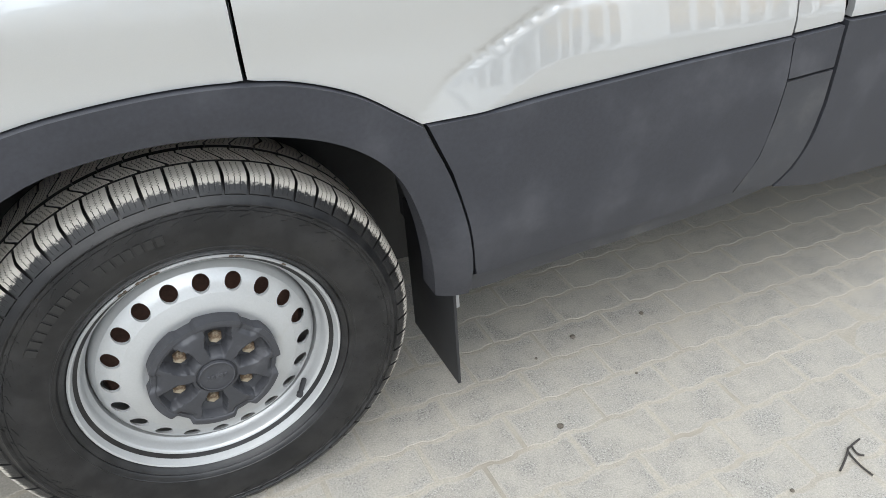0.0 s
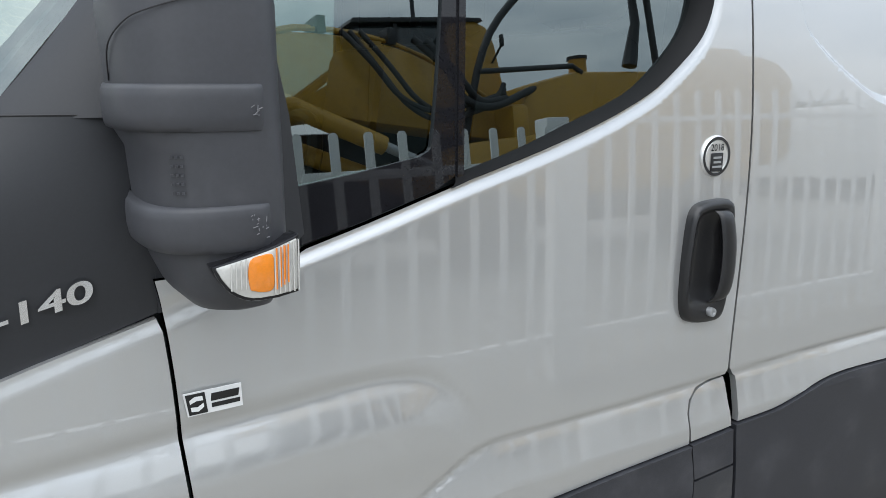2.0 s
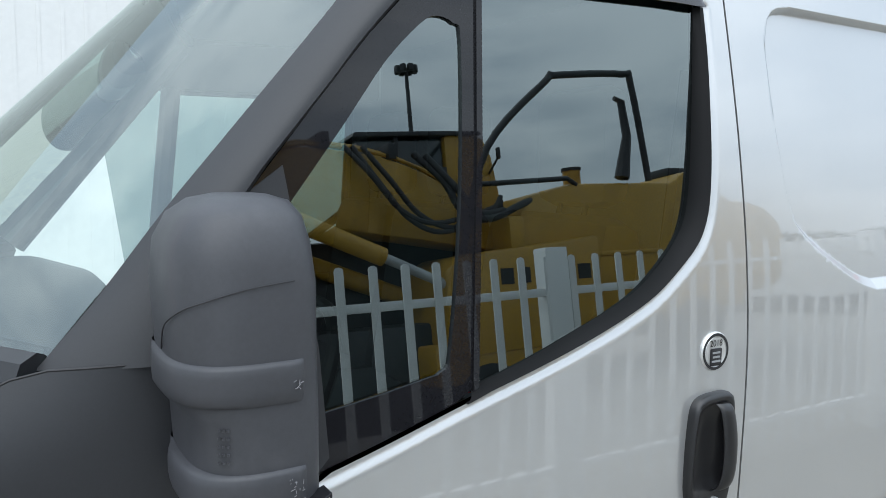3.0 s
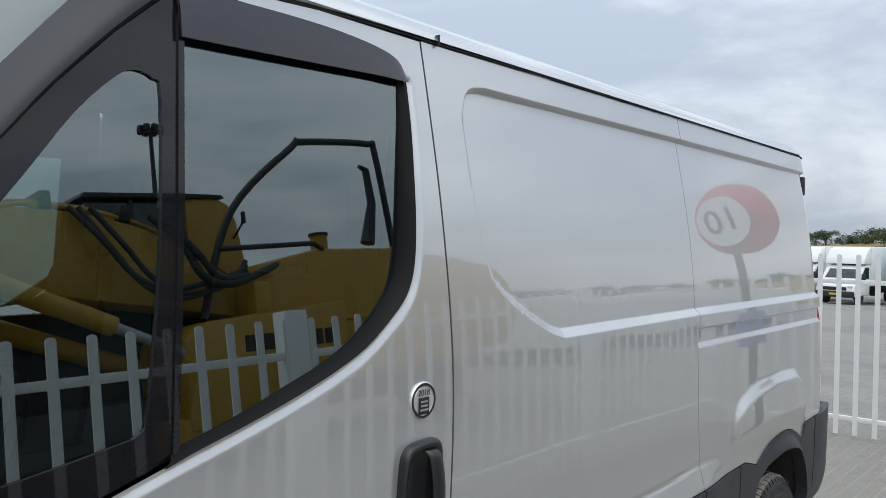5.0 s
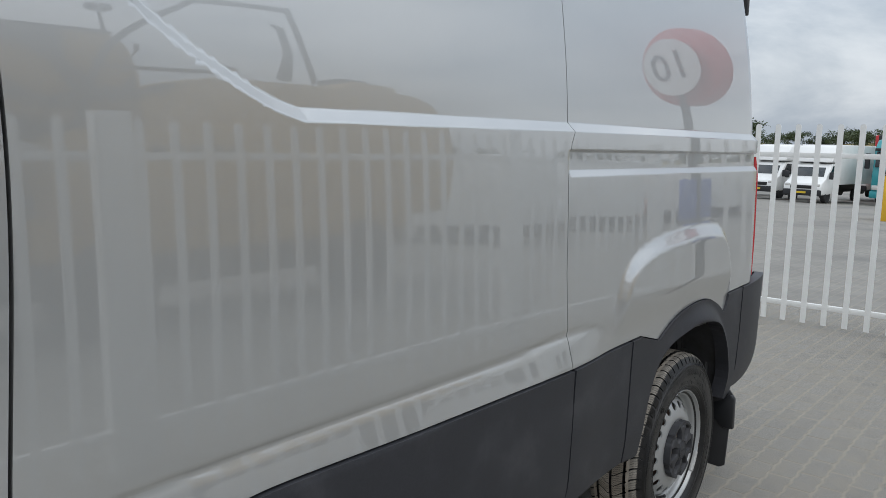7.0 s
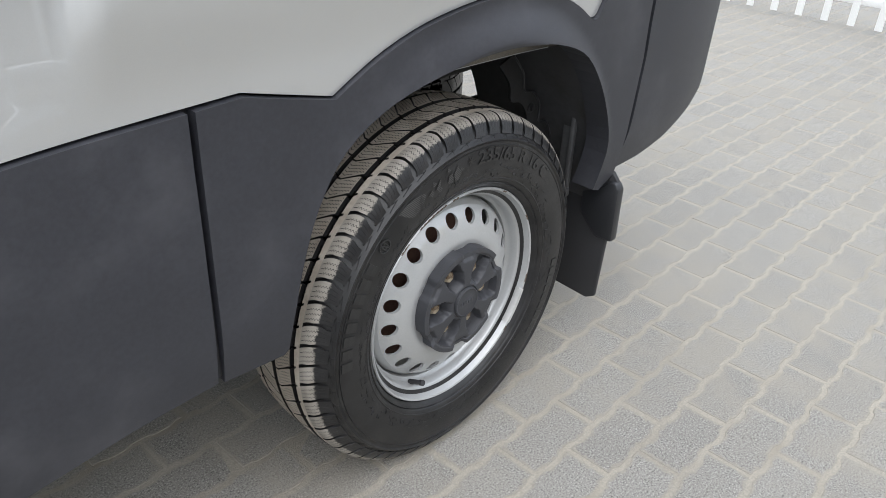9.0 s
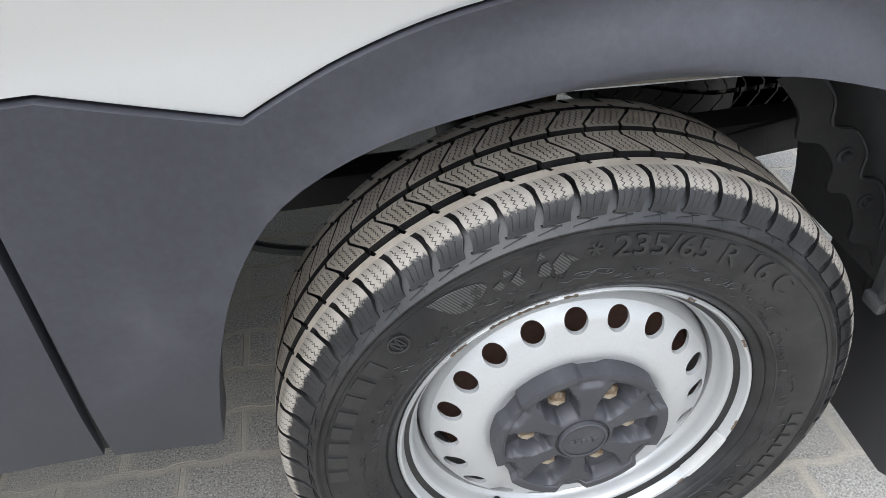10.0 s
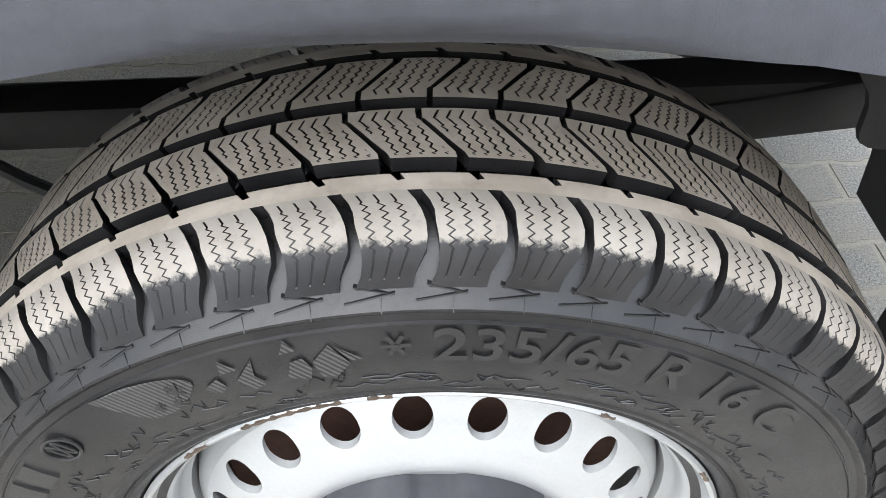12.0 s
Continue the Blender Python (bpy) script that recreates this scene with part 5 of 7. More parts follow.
part("flap_moulding", prismed([(-0.018, 0.31), (-0.016, 0.44), (-0.006, 0.456), (0.010, 0.456), (0.024, 0.44), (0.075, 0.41), (0.075, 0.36), (0.028, 0.31)], 3.975, 4.002, "x", 0.006), COWL, van, "satin black moulding at the flap edge")
part("mud_flap", boxed(0.43, 0.437, 1.73, 1.94, 0.13, 0.47, 0.002), SEAL, van, "black rubber mud flap")

# ---- wheels ----
PITCH = 58
FLANGE = 0.03


def polar(r, d, a):
    """A place on a wheel whose hub is at the origin: radius, depth behind the flange's plane, angle from the top towards the rear."""
    return (r * math.sin(a), d, r * math.cos(a))


MIDDLE = 0.0903  # depth of the tyre's middle behind the flange


def tread_radius(d):
    return 0.3600 - 0.0030 * ((d - MIDDLE) / 0.09) ** 2


SIDE = [(0.205, 0.016), (0.2205, 0.006), (0.226, -0.003), (0.232, -0.008), (0.2345, -0.0065), (0.237, -0.010), (0.2425, -0.0128), (0.2432, -0.0140), (0.2445, -0.0140), (0.2455, -0.0135), (0.252, -0.0155), (0.256, -0.0165), (0.275, -0.0185), (0.295, -0.0180), (0.3050, -0.0163), (0.3056, -0.0173), (0.3064, -0.0173), (0.3070, -0.0156), (0.3118, -0.0146), (0.3136, -0.0156), (0.3156, -0.0174), (0.3172, -0.0172), (0.3190, -0.0150), (0.3225, -0.0112), (0.330, -0.0045), (0.338, 0.0035), (0.345, 0.013), (0.349, 0.028)]
# shoulder lugs, from the side wall up: radius, depth, and where the curved groove beside a lug begins and ends, in pitches
LUG = [(0.3255, -0.0102, 0.05, 0.27), (0.3320, -0.0069, 0.09, 0.37), (0.3370, -0.0042, 0.16, 0.405), (0.3420, -0.0009, 0.243, 0.416), (0.3475, 0.0028, 0.260, 0.400), (0.3520, 0.0075, 0.245, 0.366), (0.3548, 0.0125, 0.195, 0.355), (0.3560, 0.0180, 0.125, 0.300), (0.3568, 0.0245, 0.015, 0.195)]
LUG_FLOOR = [0.3225, 0.326, 0.330, 0.334, 0.339, 0.343, 0.346, 0.3475, 0.349]
STRAIGHT = [(0.3300, -0.0080, 0.435, 0.565), (0.3370, -0.0042, 0.435, 0.565), (0.3450, 0.0005, 0.43, 0.57), (0.3510, 0.0055, 0.43, 0.57), (0.3545, 0.0110, 0.435, 0.565), (0.3560, 0.0190, 0.44, 0.56), (0.3568, 0.0260, 0.44, 0.56), (0.3575, 0.0340, 0.44, 0.56), (0.3580, 0.0420, 0.44, 0.56)]


def tyre_mesh(name, settle, winter):
    """Carcass, two ribs of slanted blocks and shoulder lugs, in one rubber piece; winter: curved lugs on a closed shoulder rib."""
    points, faces, uvs, mats = [], [], [], []

    def face(ids, uv, mat):
        faces.append(ids), uvs.append(uv), mats.append(mat)

    prof = SIDE + [(0.3495, 0.05), (0.350, MIDDLE)]
    prof = prof + [(r, 2 * MIDDLE - d) for r, d in prof[-2::-1]]
    n = 232
    rings = []
    for r, d in prof:
        rings.append(len(points))
        points.extend(polar(r, d, 2 * math.pi * k / n) for k in range(n))
    for a, b in zip(rings, rings[1:]):
        for k in range(n):
            j = (k + 1) % n
            face([a + k, a + j, b + j, b + k], [(0, 0.5)] * 4, 0)

    step = 2 * math.pi / PITCH

    def block(edge_a, edge_b, ribs_uv, floor, cuts, top_mat=1):
        """A block between two edges, each a list of (s, r, d); the top follows them, the sides go down to the floor."""
        m = len(edge_a)
        start = len(points)
        for e0, e1 in zip(edge_a, edge_b):
            for c in range(cuts + 1):
                s = e0[0] + (e1[0] - e0[0]) * c / cuts
                points.append(polar(e0[1], e0[2], s * step))
        w = cuts + 1
        for i in range(m - 1):
            for c in range(cuts):
                ids = [start + i * w + c, start + i * w + c + 1, start + (i + 1) * w + c + 1, start + (i + 1) * w + c]
                uv = []
                for ii, cc in ((i, c), (i, c + 1), (i + 1, c + 1), (i + 1, c)):
                    uv.append((cc / cuts, ribs_uv + 0.001 + 0.998 * ii / (m - 1)))
                face(ids, uv, top_mat)
        loop = [start + c for c in range(w)] + [start + i * w + cuts for i in range(1, m)] + [start + (m - 1) * w + c for c in range(cuts - 1, -1, -1)] + [start + i * w for i in range(m - 2, 0, -1)]
        low = len(points)
        for i in loop:
            p = Vector(points[i])
            r = math.hypot(p.x, p.z)
            row = (i - start) // w
            drop = floor[row] / r
            points.append((p.x * drop, p.y + (0.004 if floor[row] < 0.345 and p.y < MIDDLE else 0.0), p.z * drop))
        for k in range(len(loop)):
            j = (k + 1) % len(loop)
            face([loop[j], loop[k], low + k, low + j], [(0, 0.5)] * 4, 0)
        # rooted in the carcass
        turn = math.atan2(points[low][0], points[low][2])
        root = rings[len(SIDE)] + int(round(turn / (2 * math.pi) * n)) % n
        face([low, low + 1, root], [(0, 0.5)] * 3, 0)

    rows = LUG if winter else STRAIGHT
    for k in range(PITCH):
        for far in (False, True):
            def at(s, r, d):
                return (-s + 0.43, r, 2 * MIDDLE - d) if far else (s, r, d)

            ea = [at(k + s1, r, d) for r, d, s0, s1 in rows]
            eb = [at(k + 1 + s0, r, d) for r, d, s0, s1 in rows]
            block(ea, eb, 0.0, LUG_FLOOR, 6)
            if winter:
                # the closed rib behind the lugs, notched on its inner edge
                band = [(0.3568, 0.0245, 0.0, 1.0), (0.3571, 0.0312, 0.0, 1.0), (0.3573, 0.0318, 0.095, 0.985), (0.3575, 0.0358, 0.035, 0.905)]
                block([at(k + 0.90 + s0, r, d) for r, d, s0, s1 in band], [at(k + 0.90 + s1, r, d) for r, d, s0, s1 in band], 3.0, [0.349] * 4, 4)
    # the two middle ribs; their cross grooves slant opposite ways and straighten beside the middle groove
    inner, outer = 0.0455, 0.0853
    for k in range(PITCH):
        for rib in (1, 2):
            ea, eb = [], []
            for v, phase, gap in ((0.0, 0.735, 0.15), (0.10, 0.705, 0.12), (0.35, 0.52, 0.09), (0.60, 0.34, 0.09), (0.76, 0.225, 0.08), (0.79, 0.185, 0.085), (1.0, 0.175, 0.085)):
                d = inner + (outer - inner) * v
                if rib == 2:
                    d, phase = 2 * MIDDLE - d, phase + 0.16
                ea.append((k + phase + gap / 2, tread_radius(d), d))
                eb.append((k + phase + 1 - gap / 2, tread_radius(d), d))
            if rib == 2:
                block(ea[::-1], eb[::-1], 2.0, [0.3505] * 7, 6)
            else:
                block(ea, eb, 1.0, [0.3505] * 7, 6)

    # fine moulded lines on the side wall and on the faces of the lugs
    face_line = [q for q in SIDE if q[0] < rows[0][0]] + [(q[0], q[1]) for q in rows]

    def ridge(p0, p1, half=0.0005, high=0.0010):
        (r0, a0), (r1, a1) = p0, p1
        dr, da = r1 - r0, (a1 - a0) * r0
        ln = math.hypot(dr, da)
        nr, na = -da / ln * half, dr / ln * half / r0
        start = len(points)
        for r, a in ((r0 + nr, a0 + na), (r0 - nr, a0 - na), (r1 - nr, a1 - na), (r1 + nr, a1 + na)):
            points.append(polar(r, float(np.interp(r, [p[0] for p in face_line], [p[1] for p in face_line])) - high, a))
        face([start, start + 1, start + 2, start + 3], [(0, 0.5)] * 4, 0)
        for j in range(4):
            q = points[start + j]
            points.append((q[0], q[1] + 0.003, q[2]))
        for j in range(4):
            i2 = (j + 1) % 4
            face([start + i2, start + j, start + 4 + j, start + 4 + i2], [(0, 0.5)] * 4, 0)
        # rooted deep in the carcass
        root = rings[len(SIDE) + 1] + int(round(a1 / (2 * math.pi) * n)) % n
        face([start + 6, start + 7, root], [(0, 0.5)] * 3, 0)

    for k in range(PITCH):
        a = k * step
        if winter:
            ridge((0.3270, a + 0.245 * step), (0.3226, a + 0.79 * step), 0.0003, 0.0004)
            ridge((0.3205, a + 0.09 * step), (0.3235, a + 0.80 * step), 0.0003, 0.0008)
            ridge((0.3160, a + 0.60 * step), (0.3225, a + 0.60 * step), 0.0003, 0.0010)
        else:
            for i in range(3):
                ridge((0.296 + 0.008 * i, a + (0.2 + 0.2 * i) * step), (0.302 + 0.008 * i, a + (0.7 + 0.2 * i) * step), 0.0010, 0.0009)
    # the tyre stands flat on the ground
    points = [(x, y, max(z, settle)) for x, y, z in points]
    mesh = bpy.data.meshes.new(name)
    mesh.from_pydata(points, [], faces)
    layer = mesh.uv_layers.new(name="UVMap")
    flat = [c for uv in uvs for p in uv for c in p]
    layer.data.foreach_set("uv", flat)
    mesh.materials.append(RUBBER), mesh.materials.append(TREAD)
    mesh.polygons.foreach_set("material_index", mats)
    bm = bmesh.new()
    bm.from_mesh(mesh)
    bmesh.ops.recalc_face_normals(bm, faces=bm.faces[:])
    bm.to_mesh(mesh)
    bm.free()
    mesh.shade_smooth()
    mesh.set_sharp_from_angle(angle=radians(32))
    return mesh


def rim_mesh(hole_turn):
    """Steel wheel: flange, well and a domed disc with a ring of holes."""
    bm = bmesh.new()
    lathe(bm, [(0.2165, 0.012), (0.2205, 0.006), (0.2215, 0.001), (0.2195, -0.0015), (0.2165, 0.0), (0.2145, 0.005), (0.2110, 0.014), (0.2035, 0.018), (0.2000, 0.022), (0.1985, 0.034), (0.1960, 0.040), (0.1915, 0.044), (0.1895, 0.060), (0.1895, 0.12), (0.205, 0.17), (0.215, 0.19)], 120)
    holes, h_r, h_d = 20, 0.1592, 0.0138
    lo_r, hi_r = 0.1435, 0.1775

    def depth(r):
        return float(np.interp(r, [0.0, 0.10, 0.114, 0.124, 0.1435, 0.160, 0.1775, 0.186, 0.1885], [0.012, 0.011, 0.006, 0.0065, 0.0120, 0.0197, 0.0330, 0.046, 0.058]))

    lathe(bm, [(0.1885, 0.066)] + [(r, depth(r)) for r in (0.1885, 0.186, 0.182, hi_r)], holes * 8)
    lathe(bm, [(r, depth(r)) for r in (lo_r, 0.138, 0.132, 0.126, 0.120, 0.114, 0.108, 0.10, 0.05)], holes * 8)
    half = math.pi / holes
    for k in range(holes):
        mid = 2 * half * k + hole_turn
        outer, ring, back = [], [], []
        for i in range(32):
            # run round the patch's border: bottom, right, top, left
            q, f = divmod(i, 8)
            f /= 8
            u, v = ((-1 + 2 * f, -1), (1, -1 + 2 * f), (1 - 2 * f, 1), (-1, 1 - 2 * f))[q]
            a, r = mid + u * half, (lo_r + hi_r) / 2 + v * (hi_r - lo_r) / 2
            outer.append(bm.verts.new(polar(r, depth(r), a)))
            t = math.atan2(v, u)
            ra = h_r + h_d * math.sin(t)
            aa = mid + h_d * math.cos(t) / h_r
            ring.append(bm.verts.new(polar(ra, depth(ra), aa)))
            back.append(bm.verts.new(polar(ra, depth(ra) + 0.006, aa)))
        for i in range(32):
            j = (i + 1) % 32
            bm.faces.new((outer[i], outer[j], ring[j], ring[i]))
            bm.faces.new((ring[i], ring[j], back[j], back[i]))
    bmesh.ops.remove_doubles(bm, verts=bm.verts[:], dist=0.0002)
    return bm


def cap_mesh(turn):
    """Hub cap: six pockets for the nuts, a scalloped edge and a round boss."""
    bm = bmesh.new()
    n, grid = 192, []
    radii = [0.0, 0.012, 0.024, 0.0295, 0.0305, 0.0325, 0.034, 0.036, 0.040, 0.044, 0.047, 0.050, 0.054, 0.060, 0.066, 0.072, 0.078, 0.082, 0.085, 0.0875, 0.090, 0.0925, 0.095, 0.0965, 0.098, 0.1005, 0.103, 0.106, 0.108]
    for r in radii:
        row = []
        for k in range(n):
            a = 2 * math.pi * k / n
            from_nut = (a - turn + math.pi / 6) % (math.pi / 3) - math.pi / 6
            arc = abs(from_nut) * r
            d = -0.019 + 0.005 * (r / 0.108) ** 2
            if r < 0.0305:
                d -= 0.002
            elif r < 0.034:
                d += 0.0025
            wide = 0.0140 + 0.0075 * ease((r - 0.042) / 0.022)
            wall = ease((wide - arc) / 0.0042) * ease((r - 0.0385) / 0.006) * ease((0.0945 - r) / 0.004)
            d += wall * (0.0255 - 0.010 * ease((r - 0.066) / 0.028))
            if r > 0.0965:
                d -= 0.0022 * ease((r - 0.0965) / 0.002)
            rr = r
            spoke = math.pi / 6 - abs(from_nut)
            if r > 0.085:
                # the edge steps out at the pockets and dips between them
                rr = 0.085 + (r - 0.085) * (1.0 - 0.32 * ease((0.20 - spoke) / 0.10))
                d += 0.006 * ease((0.20 - spoke) / 0.10) * ease((r - 0.085) / 0.01)
            row.append(bm.verts.new(polar(rr, d, a)))
        grid.append(row)
    grid.append([bm.verts.new((v.co.x, 0.012, v.co.z)) for v in grid[-1]])
    for a, b in zip(grid, grid[1:]):
        for k in range(n):
            bm.faces.new((a[k], a[(k + 1) % n], b[(k + 1) % n], b[k]))
    bmesh.ops.remove_doubles(bm, verts=bm.verts[:], dist=0.00005)
    return bm


def nut_mesh():
    bm = bmesh.new()
    lathe(bm, [(0.0, 0.000), (0.009, 0.0), (0.0118, 0.004), (0.0118, 0.022)], 6)
    return bm



def wheel(parent, x, y, z, flip, hole_turn, cap_turn, tyre, valve_at, label):
    """A wheel with its tyre, cap, nuts and valve; flip turns it to the far side."""
    rim = part("wheel", rim_mesh(hole_turn), RIM, parent, label, angle=35)
    turn = Matrix.Rotation(math.pi, 4, "Z") if flip else Matrix.Identity(4)
    rim.matrix_local = Matrix.Translation((x, y, z)) @ turn
    ob = new("tyre", tyre)
    ob.parent = rim
    tagged(ob, "dusty black tyre with a worn tread")
    cap = part("hub_cap", cap_mesh(cap_turn), CAP, rim, "charcoal plastic hub cap", angle=50)
    bm = bmesh.new()
    lathe(bm, [(0.0265, -0.0218), (0.0285, -0.0226), (0.0300, -0.0214)], 48)
    part("boss_ring", bm, CAP, rim)
    bm = bmesh.new()
    for k in range(5):
        box(bm, -0.0165 + k * 0.007, -0.0115 + k * 0.007, -0.0222, -0.0208, -0.004, 0.004, 0.0006)
    part("raised_mark", bm, CAP, rim)
    for k in range(6):
        nut = part("wheel_nut", nut_mesh(), RUST, rim, "rusty wheel nut" if k == 0 else "", smooth=False)
        a = cap_turn + k * math.pi / 3
        nut.location = polar(0.0640, -0.002, a)
    a = valve_at
    bm = tubed([polar(0.197, 0.034, a), polar(0.190, 0.020, a + 0.02), polar(0.183, 0.004, a + 0.05)], [0.0055, 0.005, 0.0045], 10)
    tube(bm, [polar(0.183, 0.004, a + 0.05), polar(0.180, -0.003, a + 0.06)], 0.0060, 10)
    part("valve", bm, SEAL, rim, "black rubber valve")
    bm = bmesh.new()
    lathe(bm, [(0.0, 0.075), (0.168, 0.075), (0.176, 0.085), (0.178, 0.16), (0.0, 0.16)], 48)
    part("brake_drum", bm, DRUM, rim, "rusty brake drum")
    return rim


TYRE = tyre_mesh("tyre", -0.343, True)
FRONT_TYRE = tyre_mesh("tyre", -0.343, False)
FRONT_TYRE.materials[1] = TREAD_DUSTY
SPARE_TYRE = FRONT_TYRE.copy()
SPARE_TYRE.materials[1] = RUBBER
spare = new("spare_tyre", SPARE_TYRE)
spare.parent = van
tagged(spare, "spare tyre slung flat under the floor")
spare.matrix_local = Matrix.Translation((4.11, 1.05, 0.50)) @ Matrix.Rotation(radians(-90), 4, "X")
front_wheel = wheel(van, 0.0, 0.052, 0.345 + SINK, False, radians(1.57), radians(9), FRONT_TYRE, radians(127), "silver steel wheel with scuffed flange")
rear_wheel = wheel(van, AXLE, FLANGE, 0.345 + SINK, False, radians(15.68), radians(-26.4), TYRE, radians(208), "silver steel wheel with chipped flange")
wheel(van, 0.0, 2.0 - 0.052, 0.345 + SINK, True, 0.0, 0.0, FRONT_TYRE, 0.0, "silver steel wheel")
wheel(van, AXLE, 2.0 - FLANGE, 0.345 + SINK, True, 0.0, 0.0, TYRE, 0.0, "silver steel wheel")


def side_depth(r):
    return float(np.interp(r, [p[0] for p in SIDE], [p[1] for p in SIDE]))


def round_tyre(mid_r, mid_a, lift=0.0012):
    """Bends flat text round the side wall."""
    def shape(co):
        r, a = mid_r + co.y, mid_a + co.x / mid_r
        return Vector(polar(r, side_depth(r) - lift - max(0.0, co.z), a))
    return shape


LETTER = material("moulded_letters", (0.015, 0.0148, 0.0148), 0.34, 0, 0.2, 300, 40, 0.0004)
lettering("235/65 R 16 C", 0.030, LETTER, rear_wheel, "size_marking", 0.0006, round_tyre(0.2903, radians(24.75)), "raised tyre size marking", 0.2305, 0.0245, 0.0003)


def arc_bar(parent, r0, r1, a0, a1, mat=None, name="raised_bar", lift=0.0016):
    bm = bmesh.new()
    steps = max(2, int((a1 - a0) / 0.03))
    rows = []
    for i in range(steps + 1):
        a = a0 + (a1 - a0) * i / steps
        rows.append([polar(r, side_depth(r) - h, a) for r, h in ((r0, -0.001), (r0, lift), ((r0 + r1) / 2, lift), (r1, lift), (r1, -0.001))])
    grid = [[bm.verts.new(p) for p in row] for row in rows]
    for a, b in zip(grid, grid[1:]):
        for k in range(4):
            bm.faces.new((a[k], a[k + 1], b[k + 1], b[k]))
    bm.faces.new(grid[0]), bm.faces.new(grid[-1][::-1])
    return part(name, bm, mat or LETTER, parent, smooth=False)


# maker's word as plain bars of its size
for k in range(8):
    a = radians(-90 + k * 4.95)
    arc_bar(rear_wheel, 0.281, 0.3025, a, a + radians(3.5))
for k in range(9):
    a = radians(-62 + k * 3.3)
    arc_bar(front_wheel, 0.272, 0.288, a, a + radians(2.4))
for k in range(7):
    a = radians(-29 + k * 3.1)
    arc_bar(front_wheel, 0.272, 0.288, a, a + radians(2.2))
for k in range(9):
    a = radians(95 + k * 4.2)
    arc_bar(rear_wheel, 0.276, 0.292, a, a + radians(3.0))
part("moulded_ring", tubed([polar(0.2920 + 0.0105 * math.sin(t), side_depth(0.29) - 0.0012, radians(-45.2) + 0.0115 * math.cos(t) / 0.29) for t in (2 * math.pi * k / 28 for k in range(28))], 0.0012, 6, True), LETTER, rear_wheel)
part("moulded_ring", tubed([polar(0.2920 + 0.008 * math.sin(t) * math.cos(t) * 2, side_depth(0.29) - 0.0012, radians(-45.2) + 0.0045 * math.cos(t) / 0.29) for t in (2 * math.pi * k / 28 for k in range(28))], 0.0012, 6, True), LETTER, rear_wheel)
# a leaf-shaped field with small faceted marks beside the size
bm = bmesh.new()
leaf = smooth_line([(-35.3, 0.3065), (-30.2, 0.3040), (-25.4, 0.2988), (-23.6, 0.292), (-24.9, 0.284), (-27.4, 0.2765), (-30, 0.2745), (-32.3, 0.2788), (-34.2, 0.2947)], 3)
ids = [bm.verts.new(polar(r, side_depth(r) - 0.0011, radians(a))) for a, r in leaf]
bm.faces.new(ids)
MATT = material("hatched_mould", (0.024, 0.0235, 0.023), 0.5, 0, 0.2, 600, 60, 0.0006)
hatch = Nodes(MATT.node_tree)
wave = hatch.add("ShaderNodeTexWave", {"Vector": hatch.place(), "Scale": 150.0})
wave.bands_direction = "DIAGONAL"
MATT.node_tree.links.new(hatch.mix(hatch.ramp(wave.outputs[1], 0.4, 0.6), (0.012, 0.012, 0.012), (0.055, 0.054, 0.052)), MATT.node_tree.nodes["Principled BSDF"].inputs["Base Color"])
part("moulded_leaf", bm, MATT, rear_wheel, smooth=False)
rng = random.Random(5)
FACETS = [[(-13.8, 0.2766), (-12.6, 0.289), (-11.2, 0.2907), (-10.7, 0.2814), (-11.4, 0.2726)], [(-10.4, 0.2859), (-8.2, 0.2977), (-6.6, 0.2816), (-8.5, 0.271), (-10.1, 0.2731)], [(-19.3, 0.2825), (-16.2, 0.2966), (-17.0, 0.284), (-16.1, 0.2763), (-18.0, 0.2728)], [(-20.2, 0.2909), (-19.5, 0.3007), (-18.2, 0.292)], [(-22.9, 0.2841), (-20.9, 0.289), (-20.6, 0.280), (-22.0, 0.277)], [(-12.2, 0.3051), (-11.4, 0.297), (-13.2, 0.296)], [(-8.0, 0.298), (-5.2, 0.2842), (-6.4, 0.2835)]]
for outline in FACETS:
    bm = bmesh.new()
    top = [bm.verts.new(polar(rr, side_depth(rr) - 0.0014, radians(aa))) for aa, rr in outline]
    bm.faces.new(top)
    part("moulded_facet", bm, MATT, rear_wheel, smooth=False)


def flake(parent, a, r, size):
    bm = bmesh.new()
    for i in range(3):
        t = math.pi * i / 3
        dx, dr = math.cos(t) * size, math.sin(t) * size
        nx, nr = -math.sin(t) * size * 0.16, math.cos(t) * size * 0.16
        pts = [(dx + nx, dr + nr), (-dx + nx, -dr + nr), (-dx - nx, -dr - nr), (dx - nx, dr - nr)]
        bm.faces.new([bm.verts.new(polar(r + q, side_depth(r + q) - 0.0016 - 0.0001 * i, radians(a) + p / r)) for p, q in pts])
    part("snow_mark", bm, LETTER, parent, smooth=False)


for a, r, size in ((-1.7, 0.2925, 0.008), (-29.5, 0.282, 0.004), (-26, 0.290, 0.006), (-27, 0.2795, 0.005)):
    flake(rear_wheel, a, r, size)
